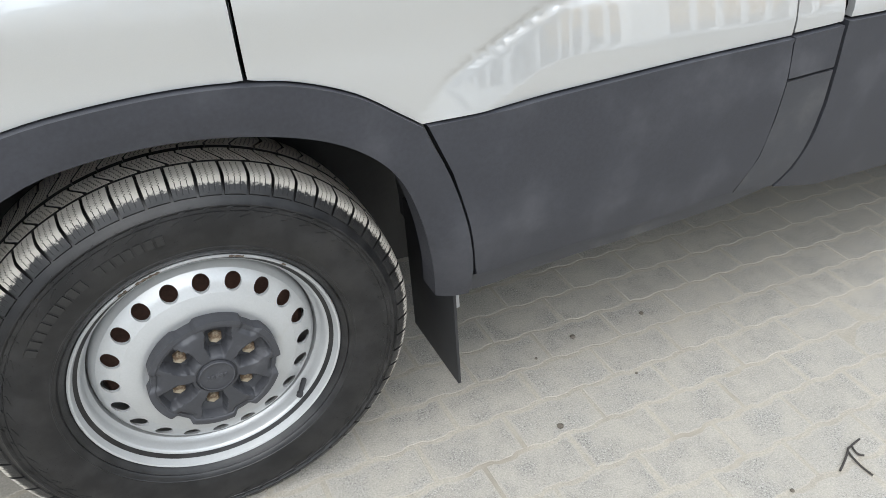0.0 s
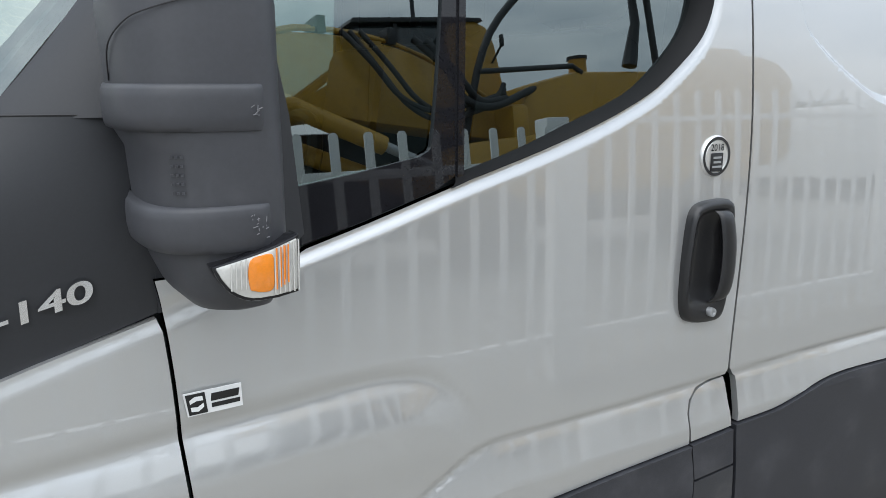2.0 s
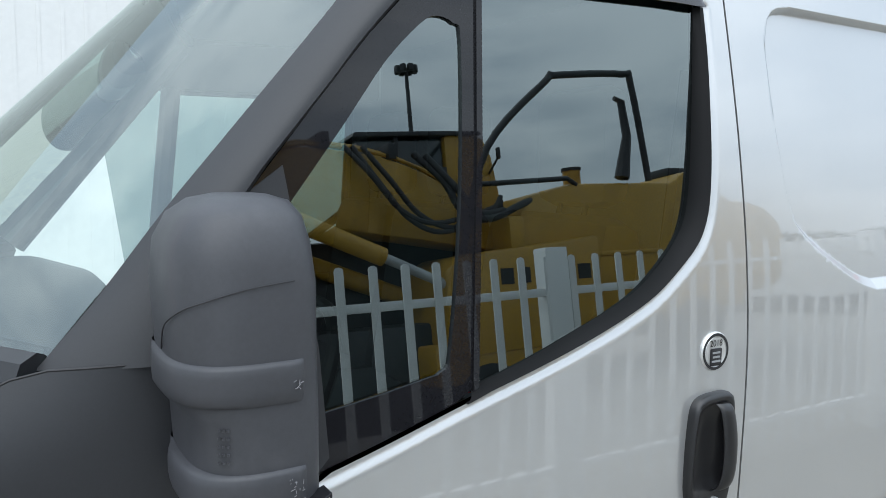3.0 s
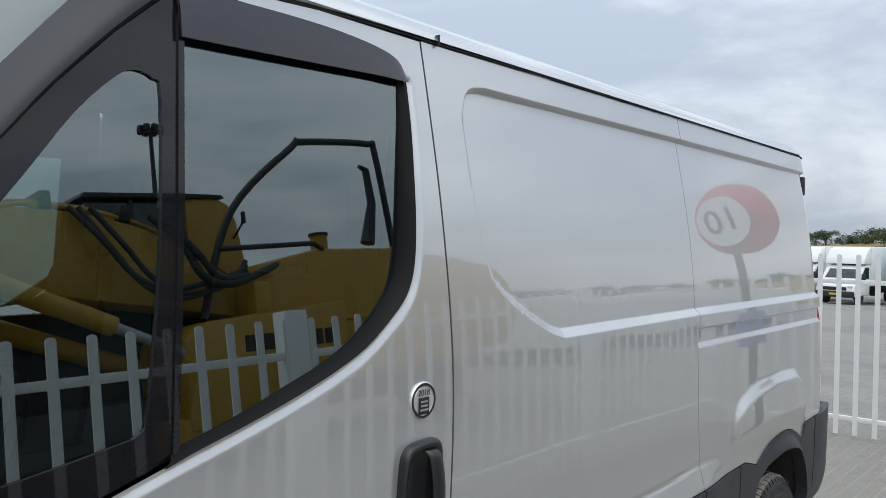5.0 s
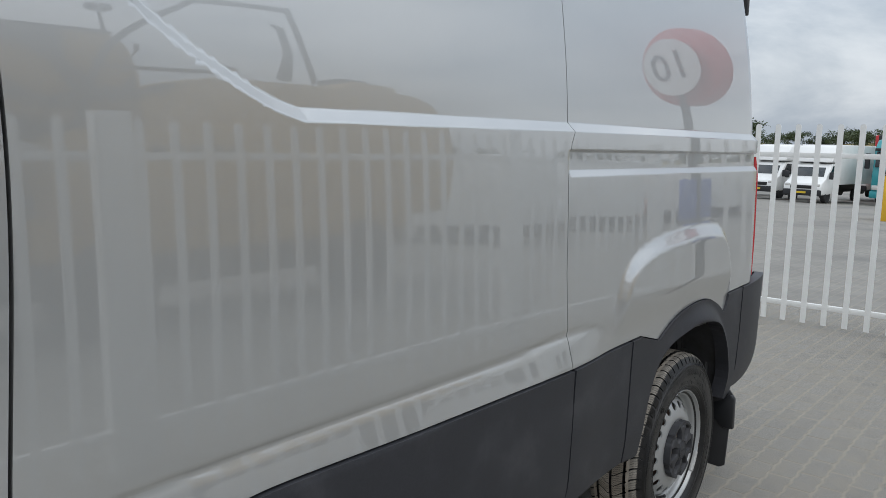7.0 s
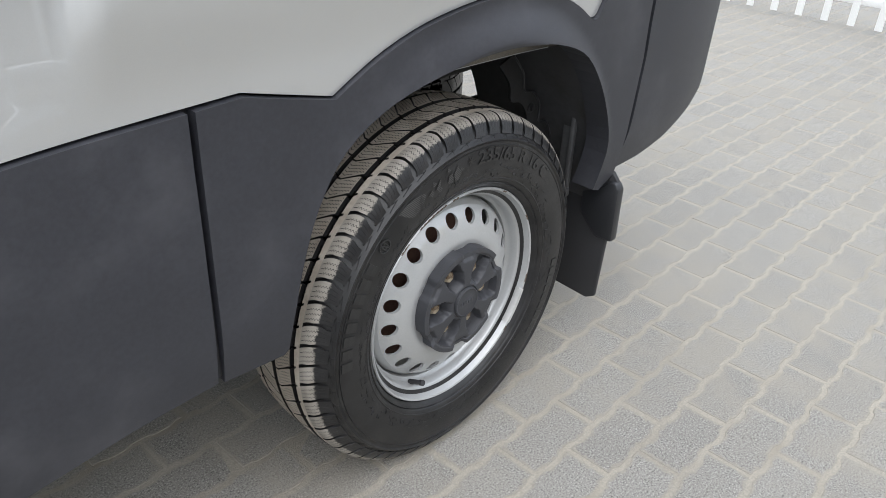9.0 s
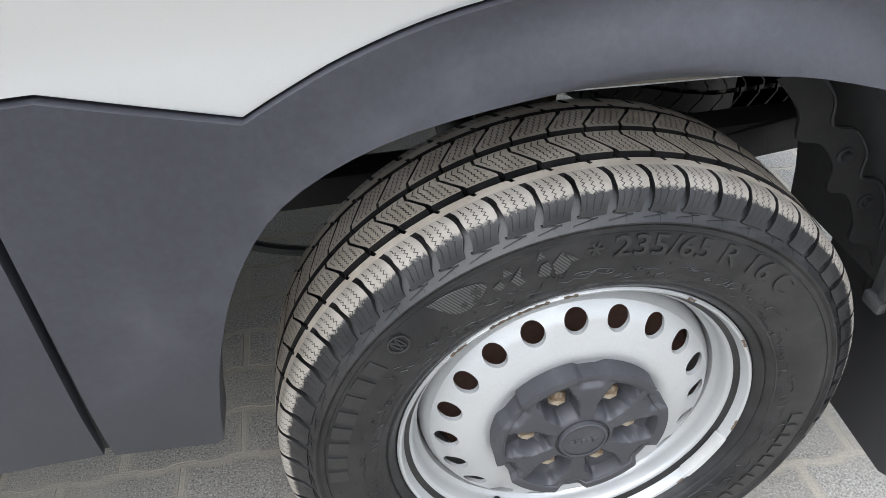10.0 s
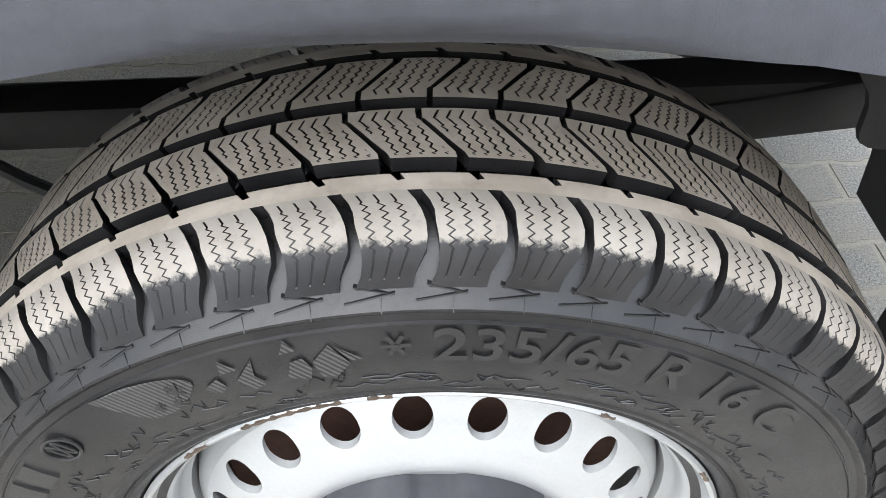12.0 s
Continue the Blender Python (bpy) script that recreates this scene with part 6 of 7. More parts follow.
# a net of fine moulded veins round the lower side wall
bm = bmesh.new()
for k in range(260):
    a = 2 * math.pi * k / 260 + rng.uniform(-0.02, 0.02)
    r = 0.247 + rng.uniform(0.0, 0.022)
    q = rng.choice((-0.9, 0.9, 0.3, -0.3)) + rng.uniform(-0.3, 0.3)
    line = [polar(r, side_depth(r) - 0.0003, a)]
    for i in range(rng.choice((2, 3, 3))):
        ln = rng.uniform(0.004, 0.009)
        r, a = min(0.275, max(0.246, r + ln * math.sin(q))), a + ln * math.cos(q) / r
        line.append(polar(r, side_depth(r) - 0.0003, a))
        q = -q + rng.uniform(-0.4, 0.4)
    tube(bm, line, 0.0004, 4)
tagged(part("vein_net", bm, RUBBER, rear_wheel, smooth=False), kind="stuff")
# chips on the flanges
CHIP = material("chipped_edge", (0.10, 0.075, 0.055), 0.8, 0.1, 0.4, 300, 60)
CHIP_WHITE = material("balance_weight", (0.42, 0.42, 0.41), 0.45, 0.2, 0.08, 100, 20)
for parent, spans in ((front_wheel, ((-24, -14), (-32, -28), (13, 19), (36, 38))), (rear_wheel, ((-30, -12), (-44, -38), (60, 64), (-8, -4), (30, 33), (101, 106), (133, 136)))):
    for a0, a1 in spans:
        bm = bmesh.new()
        rows, steps = [], max(3, int((a1 - a0)))
        for i in range(steps + 1):
            a = radians(a0 + (a1 - a0) * i / steps)
            wob = 0.0006 * math.sin(i * 2.3)
            rows.append([bm.verts.new(polar(r, d, a)) for r, d in ((0.2206 + wob, 0.001), (0.2200, -0.0018), (0.2172 - wob, -0.0008))])
        for p, q in zip(rows, rows[1:]):
            for i in range(2):
                bm.faces.new((p[i], p[i + 1], q[i + 1], q[i]))
        part("chipped_edge", bm, CHIP, parent)
for a0, a1 in ((110, 131),):
    bm = bmesh.new()
    rows = []
    for i in range(9):
        a = radians(a0 + (a1 - a0) * i / 8)
        rows.append([bm.verts.new(polar(r, d, a)) for r, d in ((0.2190, -0.001), (0.2182, -0.0038), (0.2125, -0.0022), (0.2085, 0.006), (0.2092, 0.011))])
    for p, q in zip(rows, rows[1:]):
        for i in range(4):
            bm.faces.new((p[i], p[i + 1], q[i + 1], q[i]))
    bm.faces.new(rows[0]), bm.faces.new(rows[-1][::-1])
    part("balance_weight", bm, CHIP_WHITE, rear_wheel, "whitish balance weight")

# ---- ground ----


def ground_z(x, y=0.0):
    """Level where the van stands, falling gently away behind it."""
    if x < 5.0:
        return 0.0
    return -0.024 * (x - 5.0) - 0.006 * min(max(0.0, x - 9.0), 40.0)


def ground_sheet():
    bm = bmesh.new()
    xs = [-900, -300, -80, -30, -12, -6, -3, 0, 2, 4, 5, 5.5, 6, 7, 8, 9, 9.4, 10, 14, 20, 30, 40, 49, 60, 80, 140, 320, 900]
    ys = [-900, -300, -100, -40, -20, -8, -4, -2.6, -1, 1, 2.4, 4, 8, 20, 50, 150, 400, 900]
    grid = [[bm.verts.new((x, y, (ground_z(min(x, 60)) if x > 9.3 or y < -2.7 or y > 2.5 or x < -3 else ground_z(x) - 0.0009))) for y in ys] for x in xs]
    for i in range(len(xs) - 1):
        for k in range(len(ys) - 1):
            f = bm.faces.new((grid[i][k], grid[i + 1][k], grid[i + 1][k + 1], grid[i][k + 1]))
            near = -3.01 < xs[i] and xs[i + 1] < 9.41 and -2.61 < ys[k] and ys[k + 1] < 2.41
            f.material_index = 0 if near else 1
    return part("ground", bm, (SAND, YARD), None, smooth=False)


ground = tagged(ground_sheet(), "grey concrete block paving with sandy joints", "ground", kind="structure")

# ---- fence and gate ----


def picket(name, height, parent, place):
    """A flat steel pale with a rounded top."""
    bm = bmesh.new()
    half = 0.0225
    top = [(half * math.cos(a), height - half + half * math.sin(a) * 0.8) for a in (math.pi * k / 8 for k in range(9))]
    prism(bm, [(-half, 0.0), (half, 0.0)] + top, -0.004, 0.004, "y", 0.0)
    ob = part(name, bm, WHITE, parent)
    ob.matrix_local = place
    return ob


gate = thing("sliding_gate", "white painted steel palisade gate across the yard entrance", "gate", (8.0, 0.0, -0.09))
first = picket("pale", 1.74, gate, Matrix.Translation((0, 2.4, 0.05)) @ Matrix.Rotation(radians(90), 4, "Z"))
for k in range(1, 27):
    ob = new("pale", first.data)
    ob.parent = gate
    ob.matrix_local = Matrix.Translation((0, 2.4 - 0.168 * k, 0.05)) @ Matrix.Rotation(radians(90), 4, "Z")
for z in (0.205, 1.52):
    part("rail", boxed(0.004, 0.044, -2.05, 2.5, z - 0.022, z + 0.022, 0.003), WHITE, gate)
stop = thing("gate_stop", "black rubber block on the paving by the gate", "gate stop", (7.36, -0.20, ground_z(7.36)))
part("block", boxed(-0.09, 0.09, -0.10, 0.10, 0.0, 0.19, 0.012), SEAL, stop)
part("cap", boxed(-0.05, 0.05, -0.06, 0.06, 0.19, 0.205, 0.004), STEEL_DARK, stop)

FENCE_Y = -2.10
fence = thing("palisade_fence", "white painted steel palisade fence behind the parking strip", "fence", (0, FENCE_Y, 0))
shared = picket("pale", 1.665, fence, Matrix.Translation((-6.02, 0, 0.07)))
k = 1
while -6.02 + 0.172 * k < 7.9:
    ob = new("pale", shared.data)
    ob.parent = fence
    x = -6.02 + 0.172 * k
    ob.matrix_local = Matrix.Translation((x, 0, 0.07 + ground_z(x)))
    k += 1
for z in (0.26, 1.535):
    bm = bmesh.new()
    box(bm, -6.1, 5.0, -0.044, -0.004, z - 0.022, z + 0.022, 0.003)
    part("rail", bm, WHITE, fence)
    m = Matrix.Translation((5.0, 0, z)) @ Matrix.Rotation(math.atan(0.024), 4, "Y")
    part("rail", boxed(0, 2.9, -0.044, -0.004, -0.022, 0.022, 0.003, m), WHITE, fence)
for x in (-3.6, -0.6, 2.40, 5.4, 7.9):
    part("post", boxed(x, x + 0.15, -0.10, 0.01, ground_z(x), 1.775 + ground_z(x), 0.006), WHITE, fence)

# speed sign on its post: a drum with a red ring and dark figures
sign = thing("speed_sign", "round speed limit sign with a red ring on a steel post", "road sign", (6.65, -1.23, ground_z(6.65)))
SIGN_TURN = Matrix.Translation((0, 0.06, 2.435)) @ Matrix.Rotation(radians(110), 4, "Z")
bm = bmesh.new()
lathe(bm, [(0.0, 0.12), (0.388, 0.12), (0.40, 0.108), (0.40, -0.02), (0.388, -0.03), (0.0, -0.03)], 64)
drum = part("drum", bm, RED, sign)
drum.matrix_local = SIGN_TURN @ Matrix.Rotation(math.pi, 4, "Z")
bm = bmesh.new()
lathe(bm, [(0.0, 0.124), (0.290, 0.124), (0.290, 0.119)], 64)
face = part("face", bm, LABEL_WHITE, sign)
face.matrix_local = SIGN_TURN
fig = lettering("10", 0.40, LABEL_BLACK, sign, "figures", 0.004, lambda co: Vector((-co.x, 0.126 + co.z, co.y)))
fig.matrix_local = SIGN_TURN
part("post", tubed([(0, 0, 0), (0, 0, 2.2)], 0.035, 12), STEEL_DARK, sign)
bm = boxed(-0.28, 0.28, -0.02, 0.02, 1.02, 1.35, 0.006)
plate = part("blue_plate", bm, material("sign_blue", (0.03, 0.10, 0.42), 0.4, 0, 0.05, 60, 6), sign, "blue notice plate")

# ---- excavator behind the fence ----
EX = -5.0
digger = thing("excavator", "yellow wheeled excavator parked behind the fence", "excavator", (0.32, EX, -0.24))
digger.scale = (0.84, 0.84, 0.855)
part("engine_cover", prismed([(4.75, 2.62), (4.95, 3.22), (5.72, 3.38), (7.5, 3.40), (7.75, 3.55), (8.55, 3.52), (8.6, 1.6), (4.75, 1.6)], -1.3, 0.0, "y", 0.06), YELLOW, digger, "yellow engine cover")
part("counterweight", prismed([(8.58, 1.35), (8.58, 3.40), (8.95, 3.38), (9.35, 3.22), (9.62, 2.85), (9.7, 2.2), (9.55, 1.5), (9.3, 1.35)], -1.4, -0.02, "y", 0.08), YELLOW, digger, "rounded yellow counterweight")
part("exhaust_box", boxed(7.75, 8.3, -0.75, -0.3, 3.50, 3.66, 0.04), STEEL_DARK, digger)
part("side_cover", prismed([(3.70, 2.40), (3.95, 2.56), (5.95, 2.72), (5.95, 1.45), (3.70, 1.45)], -0.9, 0.14, "y", 0.05), YELLOW, digger, "yellow side cover")
# dark box added to fill the black area under the boom
part("swing_frame", boxed(1.6, 4.7, -1.5, -0.95, 1.2, 2.85, 0.05), STEEL_DARK, digger)
part("lower_skirt", boxed(3.5, 8.57, -1.2, 0.10, 1.15, 1.60, 0.05), YELLOW, digger)
boom = smooth_line([(1.0, 3.30), (2.0, 3.72), (2.6, 3.78), (3.4, 3.66), (4.1, 3.36), (4.75, 2.95)], 4)
low = smooth_line([(4.75, 2.60), (4.2, 2.68), (3.6, 2.78), (3.0, 2.86), (2.4, 2.92), (1.0, 2.70)], 4)
part("boom", prismed(boom + low, -0.75, -0.25, "y", 0.03), YELLOW, digger, "heavy yellow boom")
part("ram", tubed([(1.9, 0.05, 3.05), (3.0, 0.05, 2.58)], 0.10, 14), YELLOW, digger)
part("ram_rod", tubed([(3.0, 0.05, 2.58), (3.9, 0.05, 2.18)], 0.055, 12), GALV, digger)
part("ram", tubed([(1.6, -0.9, 2.95), (3.7, -0.9, 2.15)], 0.11, 14), YELLOW, digger)
for dz, dy in ((0.05, -0.30), (0.10, -0.42), (0.05, -0.55)):
    part("hose", tubed([(x, dy, z + dz) for x, z in boom[::2]], 0.025, 8), YELLOW, digger)
part("hose", tubed(smooth_line([(3.6, -0.2, 3.74), (3.85, 0.0, 3.4), (4.0, 0.1, 3.05), (4.35, 0.12, 2.95), (4.9, 0.0, 3.12), (5.3, -0.1, 3.25)], 5), 0.045, 10), SEAL, digger, "black hydraulic hose")
part("hose", tubed(smooth_line([(3.7, -0.1, 3.7), (3.95, 0.1, 3.3), (4.2, 0.12, 3.02), (4.6, 0.06, 3.05)], 5), 0.04, 10), SEAL, digger)
cab_out = [(4.36, 2.7), (4.36, 4.10), (4.80, 4.13), (4.97, 4.06), (5.07, 3.85), (5.14, 3.40), (5.15, 3.0), (4.95, 2.7)]
part("cab", prismed(cab_out, -1.6, -0.75, "y", 0.05), YELLOW, digger, "yellow cab rear with rounded corners")
part("cab_window", prismed([(3.12, 2.85), (3.18, 4.02), (4.352, 4.07), (4.352, 2.85)], -1.55, -0.80, "y", 0.02), DARK_GLASS, digger, "dark cab glazing")
part("cab_roof", prismed([(3.10, 4.03), (3.14, 4.09), (4.40, 4.15), (4.86, 4.16), (4.90, 4.12), (4.36, 4.09)], -1.62, -0.72, "y", 0.01), STEEL_DARK, digger, "dark cab roof edge")
part("cab_post", boxed(3.66, 3.72, -0.80, -0.76, 2.85, 4.06, 0.01), STEEL_DARK, digger)
part("cab_mirror", boxed(5.02, 5.07, -0.60, -0.55, 3.78, 3.93, 0.015), STEEL_DARK, digger)
part("mirror_arm", tubed([(4.99, -0.74, 3.62), (5.04, -0.58, 3.80)], 0.014, 6), STEEL_DARK, digger)
for k, (dx, drop) in enumerate(((0.0, 0.0), (0.10, 0.10), (0.22, 0.05))):
    part("hose", tubed(smooth_line([(2.75 + dx, -0.2, 3.80), (2.98 + dx, -0.02, 3.45 - drop), (3.25 + dx, 0.05, 3.08 - drop), (3.62 + dx, 0.08, 2.92 - drop), (4.15 + dx, 0.06, 3.0 - drop * 0.5), (4.62, 0.0, 3.12 + 0.05 * k)], 5), 0.03, 8), SEAL, digger, "black hydraulic hose")
for bx, bz in ((1.75, 3.66), (2.55, 3.80), (3.35, 3.70), (4.0, 3.44)):
    part("hose_clamp", boxed(bx - 0.05, bx + 0.05, -0.62, -0.22, bz - 0.02, bz + 0.16, 0.01), STEEL_DARK, digger)
part("boom_rib", prismed([(2.98, 2.88), (3.10, 3.72), (3.22, 3.71), (3.10, 2.86)], -0.252, -0.235, "y"), YELLOW, digger)
part("engine_cover", boxed(5.05, 8.4, -0.70, 0.02, 2.46, 2.52, 0.015), YELLOW, digger)
part("pivot", boxed(4.62, 4.86, -0.3, 0.12, 2.55, 2.98, 0.05), YELLOW, digger)
part("exhaust", tubed([(6.15, -0.5, 3.38), (6.15, -0.5, 3.62)], 0.12, 14), YELLOW, digger)
part("exhaust_cap", tubed([(6.15, -0.5, 3.62), (6.15, -0.5, 3.66)], 0.135, 14), STEEL_DARK, digger)
part("handrail", tubed(smooth_line([(4.05, -0.05, 2.6), (4.52, -0.05, 3.80), (5.50, -0.05, 4.66), (5.66, -0.05, 4.74), (6.80, -0.05, 4.84), (6.95, -0.05, 4.72), (7.10, -0.05, 3.42)], 6), 0.045, 10), STEEL_DARK, digger, "dark bent handrail")
part("handrail", tubed([(4.3, -0.02, 3.36), (5.66, -0.02, 3.44), (5.80, -0.02, 3.36)], 0.032, 10), STEEL_DARK, digger)
part("mirror_bracket", tubed([(6.60, -0.03, 3.45), (6.76, -0.03, 4.0), (6.72, -0.03, 4.46), (6.60, -0.03, 4.50)], [0.10, 0.06, 0.05, 0.03], 8), STEEL_DARK, digger)
part("aerial", tubed([(4.88, -0.9, 3.6), (4.97, -0.9, 3.85)], 0.012, 6), SEAL, digger)
part("work_lamp", boxed(4.22, 4.30, -1.1, -1.0, 3.84, 4.0, 0.02), SEAL, digger)
for k, (w0, w1) in enumerate(((4.42, 4.60), (4.66, 4.84), (4.92, 5.04), (5.10, 5.28), (5.34, 5.52), (5.56, 5.76))):
    part("word_bar", boxed(w0, w1, 0.141, 0.147, 2.20, 2.38), LABEL_BLACK, digger)
for cx in (4.2, 7.6):
    bm = bmesh.new()
    lathe(bm, [(0.3, -0.2), (0.5, -0.22), (0.56, -0.1), (0.56, 0.1), (0.5, 0.22), (0.3, 0.2), (0.0, 0.12)], 40, (cx, -0.1, 0.84))
    part("road_wheel", bm, SEAL, digger, "black road wheel")
# unseen box, lengthened forward as an added dark backdrop behind the fence
part("undercarriage", boxed(0.6, 8.3, -1.6, -0.3, 0.72, 1.85, 0.06), STEEL_DARK, digger)

# light mast far behind
mast = thing("light_mast", "tall floodlight mast with a crown of lamps", "light mast", (22.3, -39.4, -0.5))
part("pole", tubed([(0, 0, 0), (0, 0, 16.2)], [0.24, 0.11], 12), STEEL_DARK, mast)
bm = bmesh.new()
lathe_ring = [(0.42 * math.cos(a), 0.42 * math.sin(a), 16.3) for a in (2 * math.pi * i / 20 for i in range(20))]
tube(bm, lathe_ring, 0.06, 6, True)
part("lamp_ring", bm, STEEL_DARK, mast)
for i in range(8):
    a = 2 * math.pi * i / 8
    lamp_m = Matrix.Translation((0.50 * math.cos(a), 0.50 * math.sin(a), 16.35)) @ Matrix.Rotation(a, 4, "Z")
    part("floodlight", boxed(-0.1, 0.22, -0.16, 0.16, -0.22, 0.2, 0.03, lamp_m), STEEL_DARK, mast)

# ---- vehicles ----


def van_body(length, width, height, nose, mat):
    """Box-shaped delivery vehicle, nose towards -x: cab with bonnet and a body behind."""
    return prismed([(0.0, 0.45), (0.02, 0.95), (nose * 0.55, 1.12), (nose, 1.25), (nose + 0.75, 2.05), (nose + 1.0, height), (length - 0.05, height), (length, height - 0.1), (length, 0.45)], -width / 2, width / 2, "y", 0.06)


def road_wheels(parent, xs, half, r=0.34):
    for x in xs:
        for side in (-1, 1):
            bm = bmesh.new()
            lathe(bm, [(0.0, -0.10), (r * 0.6, -0.10), (r * 0.62, -0.12), (r * 0.95, -0.12), (r, -0.08), (r, 0.08), (r * 0.95, 0.12), (0.0, 0.12)], 24, (x, side * (half - 0.13), r))
            part("wheel", bm, SEAL, parent, "")


def box_truck(place, heading, box_height, box_mat, marks=()):
    """White box truck seen from its front: cab, windscreen, bumper, box body over the cab."""
    t = thing("box_truck", "white box body delivery truck parked in the yard", "truck", place, "parked delivery trucks")
    t.rotation_euler = (0, 0, heading)
    part("cab", prismed([(0.0, 0.42), (-0.06, 0.75), (0.02, 1.02), (0.55, 1.28), (1.15, 2.02), (1.9, 2.12), (1.9, 0.45)], -0.98, 0.98, "y", 0.07), WHITE, t)
    screen = prismed([(-0.80, 1.38), (0.80, 1.38), (0.72, 1.98), (-0.72, 1.98)], 0.0, 0.03, "x", 0.004)
    ob = part("windscreen", screen, DARK_GLASS, t)
    ob.matrix_local = Matrix.Translation((0.60, 0, 0.0)) @ Matrix.Translation((0, 0, 1.32)) @ Matrix.Rotation(radians(39), 4, "Y") @ Matrix.Translation((-0.035, 0, -1.32))
    for side in (-1, 1):
        part("side_window", prismed([(0.80, 1.36), (1.7, 1.36), (1.7, 1.95), (1.25, 1.95)], side * 0.985 - 0.01, side * 0.985 + 0.01, "y"), DARK_GLASS, t)
        part("mirror", boxed(0.62, 0.74, side * 1.16 - 0.10, side * 1.16 + 0.10, 1.25, 1.62, 0.03), SEAL, t)
        part("headlight", boxed(-0.03, 0.10, side * 0.78 - 0.14, side * 0.78 + 0.14, 0.84, 1.0, 0.03), CLEAR_LENS, t)
    part("grille", boxed(-0.075, 0.0, -0.60, 0.60, 0.74, 0.92, 0.02), LABEL_BLACK, t)
    part("bumper", boxed(-0.10, 0.10, -0.98, 0.98, 0.38, 0.70, 0.05), SEAL, t)
    part("plate", boxed(-0.115, -0.10, -0.25, 0.25, 0.50, 0.60), material("plate_yellow", (0.70, 0.48, 0.03), 0.5), t)
    part("box_body", boxed(1.95, 6.4, -1.1, 1.1, 0.95, box_height, 0.05), box_mat, t, "white box body")
    part("spoiler", prismed([(1.0, 2.12), (1.15, 2.45), (1.55, box_height - 0.12), (1.95, box_height - 0.02), (1.95, 2.10)], -1.02, 1.02, "y", 0.08), WHITE, t)
    part("chassis", boxed(0.4, 6.3, -0.5, 0.5, 0.5, 0.95, 0.03), DARK, t)
    road_wheels(t, (0.85, 4.6), 0.98)
    for x0, x1, z0, z1, mat in marks:
        for side in (-1, 1):
            part("word_bar", boxed(x0, x1, side * 1.104 - 0.004, side * 1.104 + 0.004, z0, z1), mat, t)
    return t


BLUE_MARK = material("mark_blue", (0.03, 0.06, 0.30), 0.5, 0, 0.05)
FAR = 44.0
box_truck((FAR, 10.0, ground_z(FAR)), radians(-10), 3.05, WHITE)
box_truck((FAR + 2, 12.9, ground_z(FAR)), radians(-14), 3.05, WHITE, ((3.2, 5.0, 2.2, 2.55, RED), (3.3, 4.6, 1.9, 2.0, BLUE_MARK), (3.6, 4.6, 1.35, 1.6, BLUE_MARK)))
box_truck((FAR + 9.0, 9.6, ground_z(FAR)), radians(-8), 3.1, GALV)
box_truck((FAR + 6.0, 16.0, ground_z(FAR)), radians(-16), 3.05, WHITE)


def tractor(place, heading, mat):
    """Large flat-fronted cab."""
    t = thing("lorry_cab", "teal flat-fronted lorry parked in the yard", "lorry", place)
    t.rotation_euler = (0, 0, heading)
    part("cab", prismed([(0.0, 0.5), (-0.05, 1.5), (0.12, 2.9), (0.5, 3.35), (2.2, 3.45), (2.2, 0.5)], -1.22, 1.22, "y", 0.10), mat, t)
    part("windscreen", prismed([(-0.03, 1.95), (-0.09, 1.95), (0.05, 2.75), (0.11, 2.75)], -1.08, 1.08, "y", 0.01), DARK_GLASS, t)
    part("grille", boxed(-0.09, 0.02, -0.85, 0.85, 0.75, 1.75, 0.04), STEEL_DARK, t)
    for k in range(5):
        part("grille_bar", boxed(-0.105, -0.088, -0.82, 0.82, 0.84 + k * 0.18, 0.88 + k * 0.18), GALV, t)
    part("bumper", boxed(-0.12, 0.3, -1.24, 1.24, 0.35, 0.72, 0.06), mat, t)
    for side in (-1, 1):
        part("headlight", boxed(-0.14, -0.05, side * 1.0 - 0.14, side * 1.0 + 0.14, 0.78, 1.02, 0.03), CLEAR_LENS, t)
        part("mirror", boxed(-0.12, 0.04, side * 1.46 - 0.12, side * 1.46 + 0.12, 1.85, 2.65, 0.05), SEAL, t)
    part("sun_visor", boxed(-0.25, 0.05, -1.1, 1.1, 2.78, 2.92, 0.03), STEEL_DARK, t)
    road_wheels(t, (1.2,), 1.2, 0.5)
    part("trailer", boxed(2.4, 9.0, -1.25, 1.25, 1.0, 3.9, 0.05), TEAL, t)
    return t


tractor((FAR + 1.5, 5.9, ground_z(FAR)), radians(-6), TEAL)
part_red = thing("red_trailer", "red box trailer with a dark cooling unit", "trailer", (FAR + 8, 7.0, ground_z(FAR)))
part("body", boxed(0, 8, -1.25, 1.25, 1.0, 3.7, 0.05), RED, part_red)
part("cooling_unit", boxed(-0.5, 0.0, -1.0, 1.0, 2.7, 3.7, 0.06), SEAL, part_red)
# yellow loader foot at the edge of view
shoe = thing("loading_ramp", "yellow steel loading ramp standing in the yard", "ramp", (30.0, 2.75, ground_z(30)))
part("plate", prismed([(-0.9, 0.0), (1.0, 0.0), (1.0, 1.5), (0.75, 1.5), (0.1, 0.25), (-0.9, 0.12)], -0.8, 0.8, "x", 0.02), material("ramp_yellow", (0.72, 0.42, 0.03), 0.45, 0, 0.08, 20, 2), shoe)


